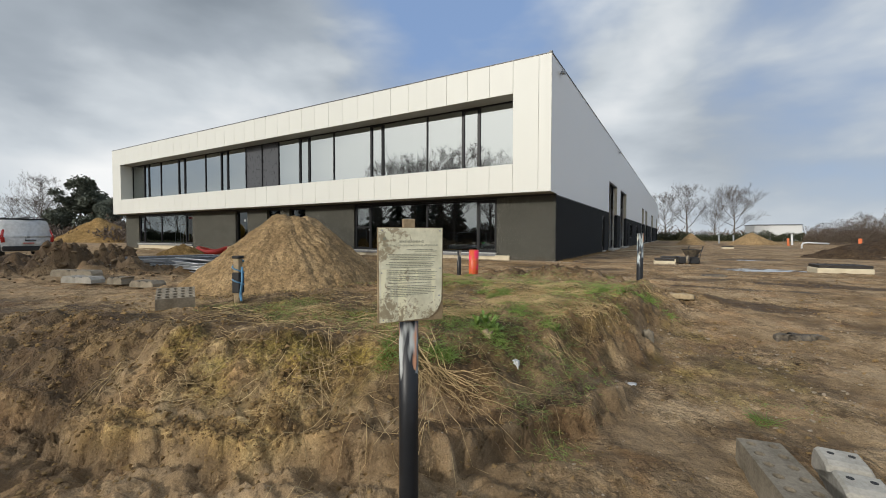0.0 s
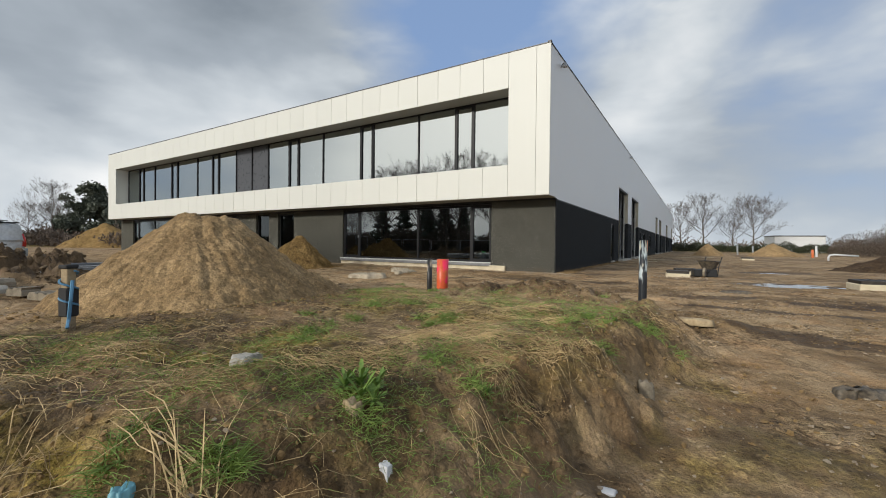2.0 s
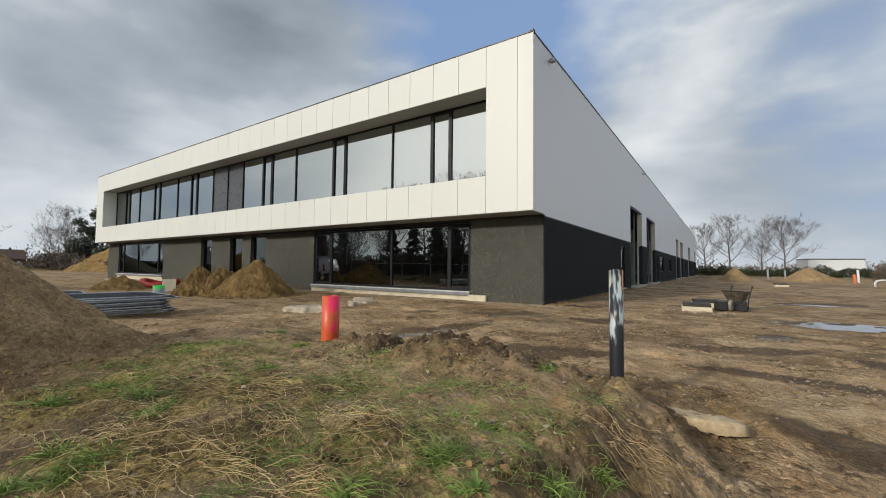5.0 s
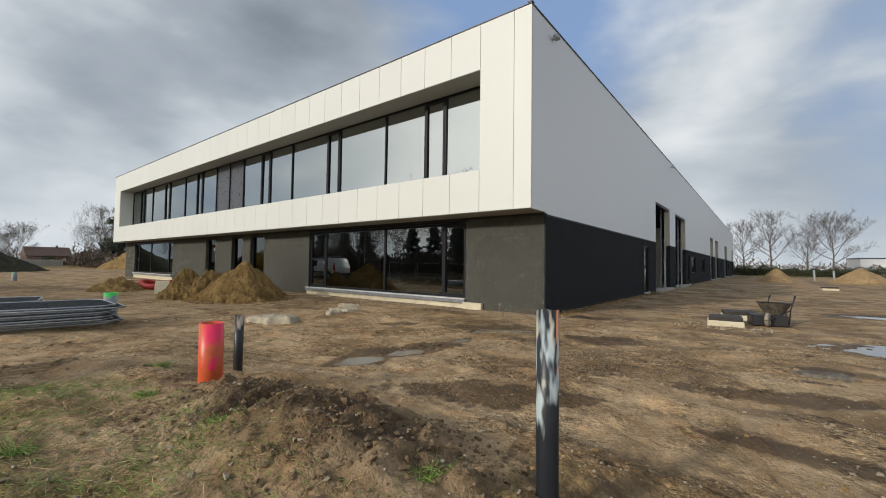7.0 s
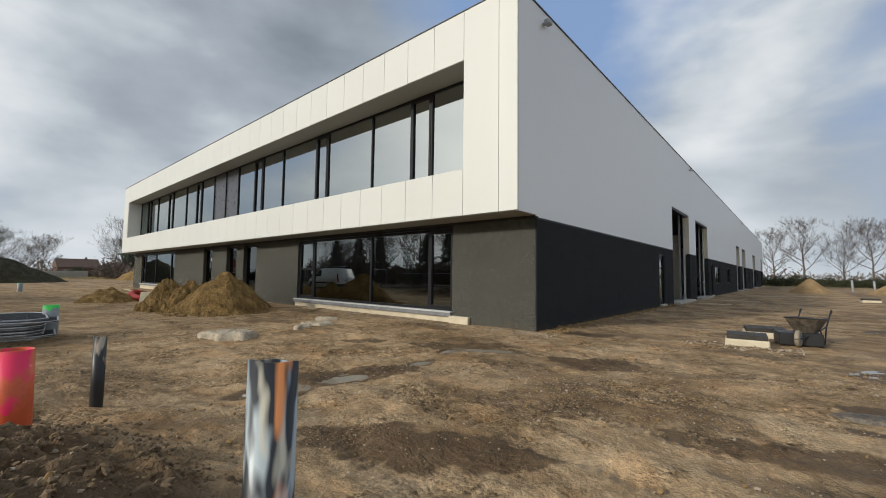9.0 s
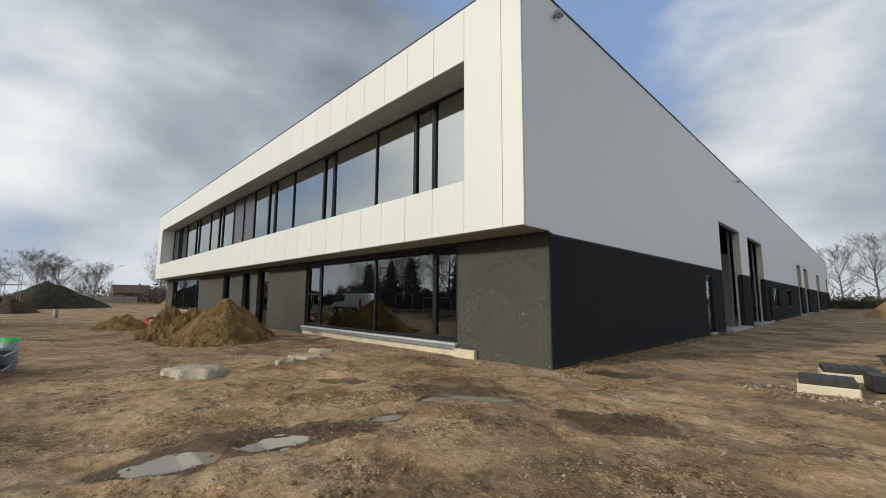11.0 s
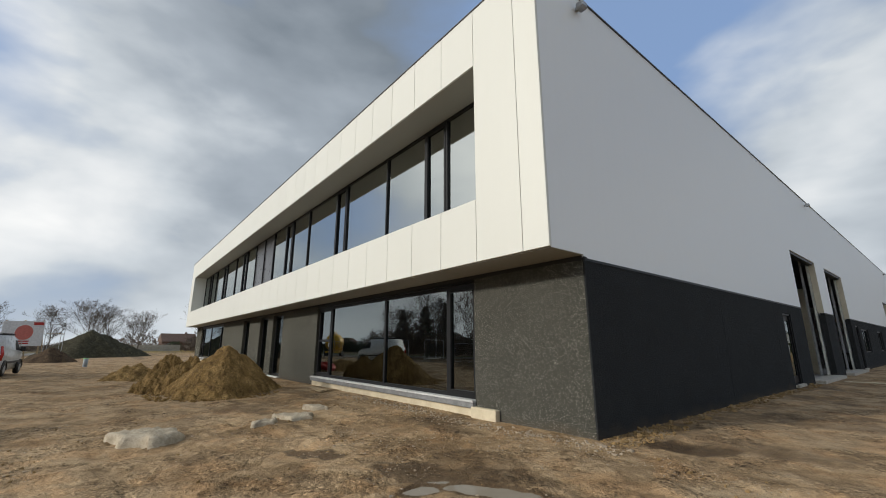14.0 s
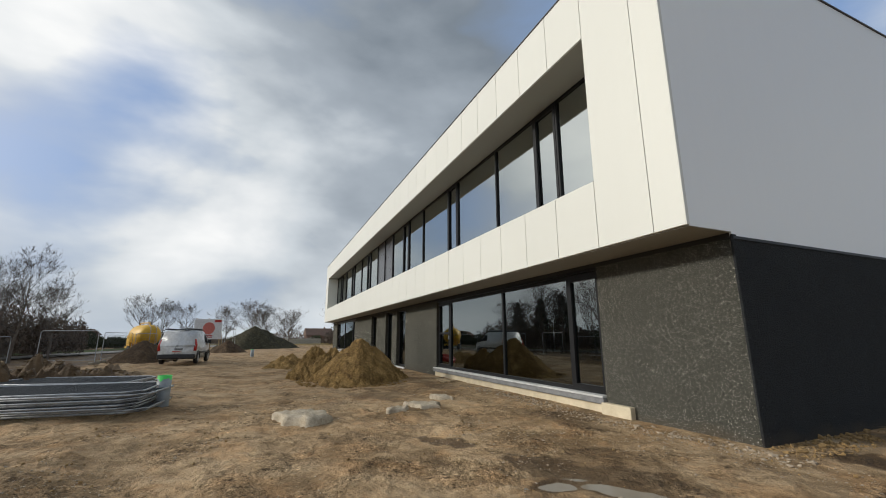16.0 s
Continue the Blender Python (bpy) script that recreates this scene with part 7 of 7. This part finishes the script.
heapfoot = [(-17.4 + r * math.cos(a), 15.7 + r * math.sin(a), s) for r, a, s in zip(rng.uniform(1.5, 2.3, 500), rng.uniform(2.4, 7.0, 500), rng.uniform(0.02, 0.07, 500))]
scatter_stones("sand_clods", "yellow-brown clods rolled down from the heaps", YELLOW_SAND, heapfoot, 7, "clods", 0.8)


def stalks(name, label, mat, tufts, seed, category, sides=3):
    """Thin bent stalks: x, y, count, length, radius, spread, lean x, lean y, upward."""
    rng = np.random.RandomState(seed)
    verts, faces = [], []
    for tx, ty, count, length, r, spread, lx, ly, up in tufts:
        x, y = tx + rng.normal(0, spread, count), ty + rng.normal(0, spread, count)
        z = terrain(x, y)[0]
        for k in range(count):
            p = Vector((x[k], y[k], z[k] - 0.01 + abs(rng.normal(0, 0.02)) * (1 - up)))
            a = rng.uniform(0, 6.283)
            d = Vector((math.cos(a) + lx * 1.5, math.sin(a) + ly * 1.5, up * rng.uniform(0.5, 1.6))).normalized()
            n = 3
            ln = length * rng.uniform(0.5, 1.3)
            side = d.orthogonal().normalized()
            i0 = len(verts)
            for s in range(n + 1):
                rr = r * (1 - 0.75 * s / n) * (0.55 if s == 0 else 1)
                upv = d.cross(side)
                verts += [p + side * rr, p - side * rr * 0.5 + upv * rr * 0.8, p - side * rr * 0.5 - upv * rr * 0.8]
                d = (d + Vector((rng.normal(0, 0.22), rng.normal(0, 0.22), rng.normal(-0.26 * up - 0.05, 0.14)))).normalized()
                p = p + d * (ln / n)
            for s in range(n):
                b = i0 + 3 * s
                for q in range(3):
                    faces.append((b + q, b + (q + 1) % 3, b + 3 + (q + 1) % 3, b + 3 + q))
    ob = raw(name, verts, faces, mat)
    tagged(ob, label, category, kind="stuff")


def lying(name, label, mat, beds, seed, category):
    """Stalks lying over the ground: x, y, count, length, radius, spread, heading, fan, lift."""
    rng = np.random.RandomState(seed)
    n = 6
    P, R = [], []
    for tx, ty, count, length, r, spread, heading, fan, lift in beds:
        a = heading + rng.normal(0, fan, count) + np.where(rng.uniform(0, 1, count) < 0.25, math.pi, 0.0) * (fan > 0.3)
        ln = length * rng.uniform(0.4, 1.3, count)
        x, y = tx + rng.normal(0, spread, count), ty + rng.normal(0, spread, count)
        bow = rng.normal(0, 0.28, count)
        kink = rng.randint(1, n, count)
        turn = rng.normal(0, 0.55, count)
        up = np.abs(rng.normal(0, lift, count)) + 0.006
        tilt = rng.normal(0, lift, count)
        for k in range(n + 1):
            s = k / n
            arch = up * (0.35 + 2.4 * s * (1 - s)) + np.abs(tilt) * s * 0.6
            P.append(np.stack([x, y, arch], -1))
            R.append(r * (1.0 - 0.55 * s) * rng.uniform(0.7, 1.2, count))
            b = a + bow * s + np.where(k >= kink, turn, 0)
            x, y = x + np.cos(b) * ln / n, y + np.sin(b) * ln / n
    # from lists bed by bed to one row of points a stalk
    pts, rad, at_bed = [], [], 0
    for b in beds:
        pts.append(np.stack(P[at_bed:at_bed + n + 1], 1))
        rad.append(np.stack(R[at_bed:at_bed + n + 1], 1))
        at_bed += n + 1
    p, r = np.concatenate(pts), np.concatenate(rad)
    p[..., 2] += terrain(p[..., 0].ravel(), p[..., 1].ravel())[0].reshape(p.shape[:2])
    d = np.gradient(p, axis=1)
    side = np.stack([-d[..., 1], d[..., 0], 0 * d[..., 0]], -1)
    side = side / (np.linalg.norm(side, axis=-1, keepdims=True) + 1e-9)
    up = np.array([0, 0, 1.0])
    co = np.stack([p + side * r[..., None], p - side * r[..., None] * 0.5 + up * r[..., None] * 0.9, p - side * r[..., None] * 0.5 - up * r[..., None] * 0.5], 2)
    m = len(p)
    i0 = (np.arange(m) * (n + 1) * 3)[:, None, None] + (np.arange(n) * 3)[None, :, None]
    q = np.arange(3)[None, None]
    faces = np.stack([i0 + q, i0 + (q + 1) % 3, i0 + 3 + (q + 1) % 3, i0 + 3 + q], -1).reshape(-1, 4)
    tagged(raw(name, co.reshape(-1, 3).tolist(), faces.tolist(), mat), label, category, kind="stuff")


STRAW_BEDS = [(-0.91, 5.36), (-1.02, 5.1), (-1.26, 5.01), (-2.03, 5.16), (-2.08, 4.96), (-1.5, 5.07), (-2.1, 3.94), (-1.95, 4.07), (-2.1, 3.75), (-1.35, 6.4), (-1.85, 6.15), (-1.85, 5.7), (-1.44, 4.6), (-1.14, 4.45), (-1.9, 6.54), (-1.6, 6.8), (-2.6, 6.0), (-4.1, 6.9), (-3.2, 6.9), (-3.7, 3.1), (-2.5, 3.0), (-1.3, 5.3), (-1.9, 4.6)]
HANGING = [(-0.80, 5.75, -0.9), (-0.74, 5.45, -1.0), (-0.95, 5.15, -1.1), (-0.6, 5.9, -0.8), (-0.34, 7.92, -0.3), (-0.3, 8.1, -0.5), (-1.05, 3.95, -0.6), (-2.75, 1.95, -1.4), (-2.3, 2.15, -1.3), (-3.3, 1.9, -1.7)]
ROOTS = [(-1.80, 2.46), (-1.72, 2.52), (-1.66, 2.55), (-1.60, 2.62)]
rngs = random.Random(12)
beds = [(x, y, rngs.randint(30, 80), 0.19, 0.0021, 0.11, rngs.uniform(-0.2, 1.2), 0.75, 0.024) for x, y in STRAW_BEDS]
beds += [(x + rngs.uniform(-0.2, 0.2), y + rngs.uniform(-0.2, 0.2), rngs.randint(10, 32), 0.30, 0.0026, 0.10, rngs.uniform(-0.4, 1.2), 0.4, 0.035) for x, y in STRAW_BEDS]
beds += [(x, y, 16 if x > -1.2 else 6, 0.36, 0.0030, 0.09, h, 0.28, 0.025) for x, y, h in HANGING]
beds += [(x, y, 13, 0.8, 0.0042, 0.05, -0.2, 0.42, 0.04) for x, y in ROOTS]
beds += [(x, y, 6, 0.55, 0.0036, 0.05, h, 0.5, 0.03) for x, y, h in ((-2.1, 1.95, -1.2), (-2.2, 1.85, 2.6), (-1.85, 1.95, -0.8), (-3.2, 1.5, -2.3), (-2.6, 2.3, -0.4), (-3.7, 2.3, 0.2), (-3.1, 3.1, 0.1), (-4.3, 1.9, 0.6), (-5.0, 2.6, 0.3))]
rngp = random.Random(8)
beds += [(rngp.uniform(-4.4, -1.5), rngp.uniform(1.2, 2.7), rngp.randint(2, 6), 0.42, 0.0030, 0.08, rngp.uniform(-1.8, 1.2), 0.6, 0.04) for _ in range(34)]
beds += [(rngp.uniform(-4.6, -0.8), rngp.uniform(2.4, 8.2), 18, 0.22, 0.0019, 0.22, rngp.uniform(-3, 3), 0.9, 0.012) for _ in range(80)]
beds += [(rngp.uniform(-10, -4.6), rngp.uniform(1.6, 3.8), 8, 0.28, 0.002, 0.25, rngp.uniform(-3, 3), 0.9, 0.012) for _ in range(40)]
lying("dry_straw", "matted dry straw and bent root stalks lying on the bank", STRAW, beds, 4, "straw")
def grass_patches(count):
    """Places in the irregular patches where grass comes up."""
    out = []
    while len(out) < count:
        x, y = rngp.uniform(-5.4, -0.5), rngp.uniform(2.6, 8.6)
        if fbm(np.array([x * 0.75]), np.array([y * 0.75]), 3, 83)[0] + rngp.gauss(0, 0.06) > 0.1:
            out.append((x, y))
    return out


GREEN_TUFTS = [(-1.67, 4.55), (-2.64, 5.14), (-2.29, 5.61), (-1.53, 4.27), (-0.98, 6.43), (-0.26, 7.11), (-0.1, 7.05), (-2.86, 4.05), (-3.82, 4.83), (-3.06, 4.45), (-3.12, 4.55), (-2.45, 5.46), (-3.23, 4.87), (-2.88, 6.26), (-3.19, 7.1), (-0.98, 6.89), (-0.87, 7.45), (-0.43, 7.13), (-0.25, 7.56), (-0.61, 6.67), (-2.91, 6.41), (-3.49, 7.5), (-2.23, 5.8), (-1.13, 9.04), (-2.66, 5.82), (-3.23, 6.33), (-1.68, 2.7), (-2.1, 2.4), (-1.6, 3.54), (-1.52, 3.5), (-1.66, 4.31), (-1.04, 4.19), (0.84, 3.92), (-4.15, 8.43), (-5.39, 8.98), (-1.58, 2.8), (-2.03, 2.5), (-0.73, 5.95), (-3.6, 6.0), (-3.9, 6.3), (-3.4, 5.3)]
tufts = [(x + rngp.uniform(-0.1, 0.1), y + rngp.uniform(-0.1, 0.1), rngp.randint(60, 150), rngp.uniform(0.10, 0.18), 0.0042, rngp.uniform(0.02, 0.06), 0, 0, 1.1) for x, y in GREEN_TUFTS]
tufts += [(x, y, rngp.randint(10, 34), 0.085, 0.0027, 0.09, 0, 0, 0.8) for x, y in grass_patches(950)]
tufts += [(1.1 + rngp.uniform(-0.3, 0.2), 4.4 + rngp.uniform(-0.15, 0.15), 14, 0.05, 0.002, 0.06, 0, 0, 0.6) for _ in range(8)]
stalks("grass_tufts", "fresh green grass tufts growing on the bank", GRASS, tufts, 5, "grass")
weeds = [(rngp.uniform(-4.6, -2.2), rngp.uniform(2.2, 3.6), 5, 0.42, 0.0022, 0.1, 0, 0, 2.2) for _ in range(26)]
weeds += [(rngp.uniform(-4.4, -3.0), rngp.uniform(2.4, 3.3), 6, 0.58, 0.0030, 0.08, 0, 0, 3.4) for _ in range(14)]
weeds += [(-5.4 + rngp.uniform(-0.3, 0.3), 3.3 + rngp.uniform(-0.3, 0.3), 8, 0.45, 0.002, 0.12, 0, 0, 2.0) for _ in range(8)]
weeds += [(rngp.uniform(-4.5, -0.6), rngp.uniform(2.0, 7.5), 3, 0.3, 0.003, 0.1, 0.2, -0.2, 0.3) for _ in range(60)]
stalks("dead_stalks", "thin dead brown stalks standing on the bank", TWIG, weeds, 6, "stalks")
wallgrass = [(-4.72 + rngp.uniform(0, 0.15), y, 10, 0.22, 0.003, 0.06, 0, 0, 1.4) for y in (25.2, 25.5, 25.8, 26.1, 26.4, 27.0, 22.3, 23.0)]
stalks("wall_grass", "dry grass growing at the wall's foot", STRAW, wallgrass, 7, "grass")


# ---- broad-leaved weeds ----
def leafy_weed(x, y, size, seed):
    rng = random.Random(seed)
    t = thing("leafy_weed", "low bushy green weed with lobed leaves", "weed", at(x, y, rng.uniform(0, 360)), "leafy weeds")
    for k in range(40):
        a, up = k * 2.4, rng.uniform(0.4, 2.1)
        ln = size * rng.uniform(0.3, 0.9)
        bm = bmesh.new()
        rows = []
        for s, w in ((0.0, 0.03), (0.3, 0.10), (0.5, 0.06), (0.75, 0.15), (1.0, 0.03)):
            c = Vector((math.cos(a) * s * ln, math.sin(a) * s * ln, ln * (up * s - 0.55 * s * s) + 0.01))
            sd = Vector((-math.sin(a), math.cos(a), 0)) * w * ln
            rows.append([bm.verts.new(c + sd + Vector((0, 0, 0.02 * ln))), bm.verts.new(c), bm.verts.new(c - sd + Vector((0, 0, 0.02 * ln)))])
        for p, q in zip(rows, rows[1:]):
            for i in range(2):
                bm.faces.new((p[i], p[i + 1], q[i + 1], q[i]))
        part("leaf", bm, WEED_LEAF, t, "", True)


for k, (x, y, s) in enumerate([(-1.66, 3.6, 0.13), (-1.58, 3.52, 0.12), (-1.6, 3.68, 0.11), (-1.72, 3.52, 0.11), (-1.5, 3.55, 0.10), (-1.04, 4.19, 0.07), (-0.61, 6.67, 0.08)]):
    leafy_weed(x, y, s, k)
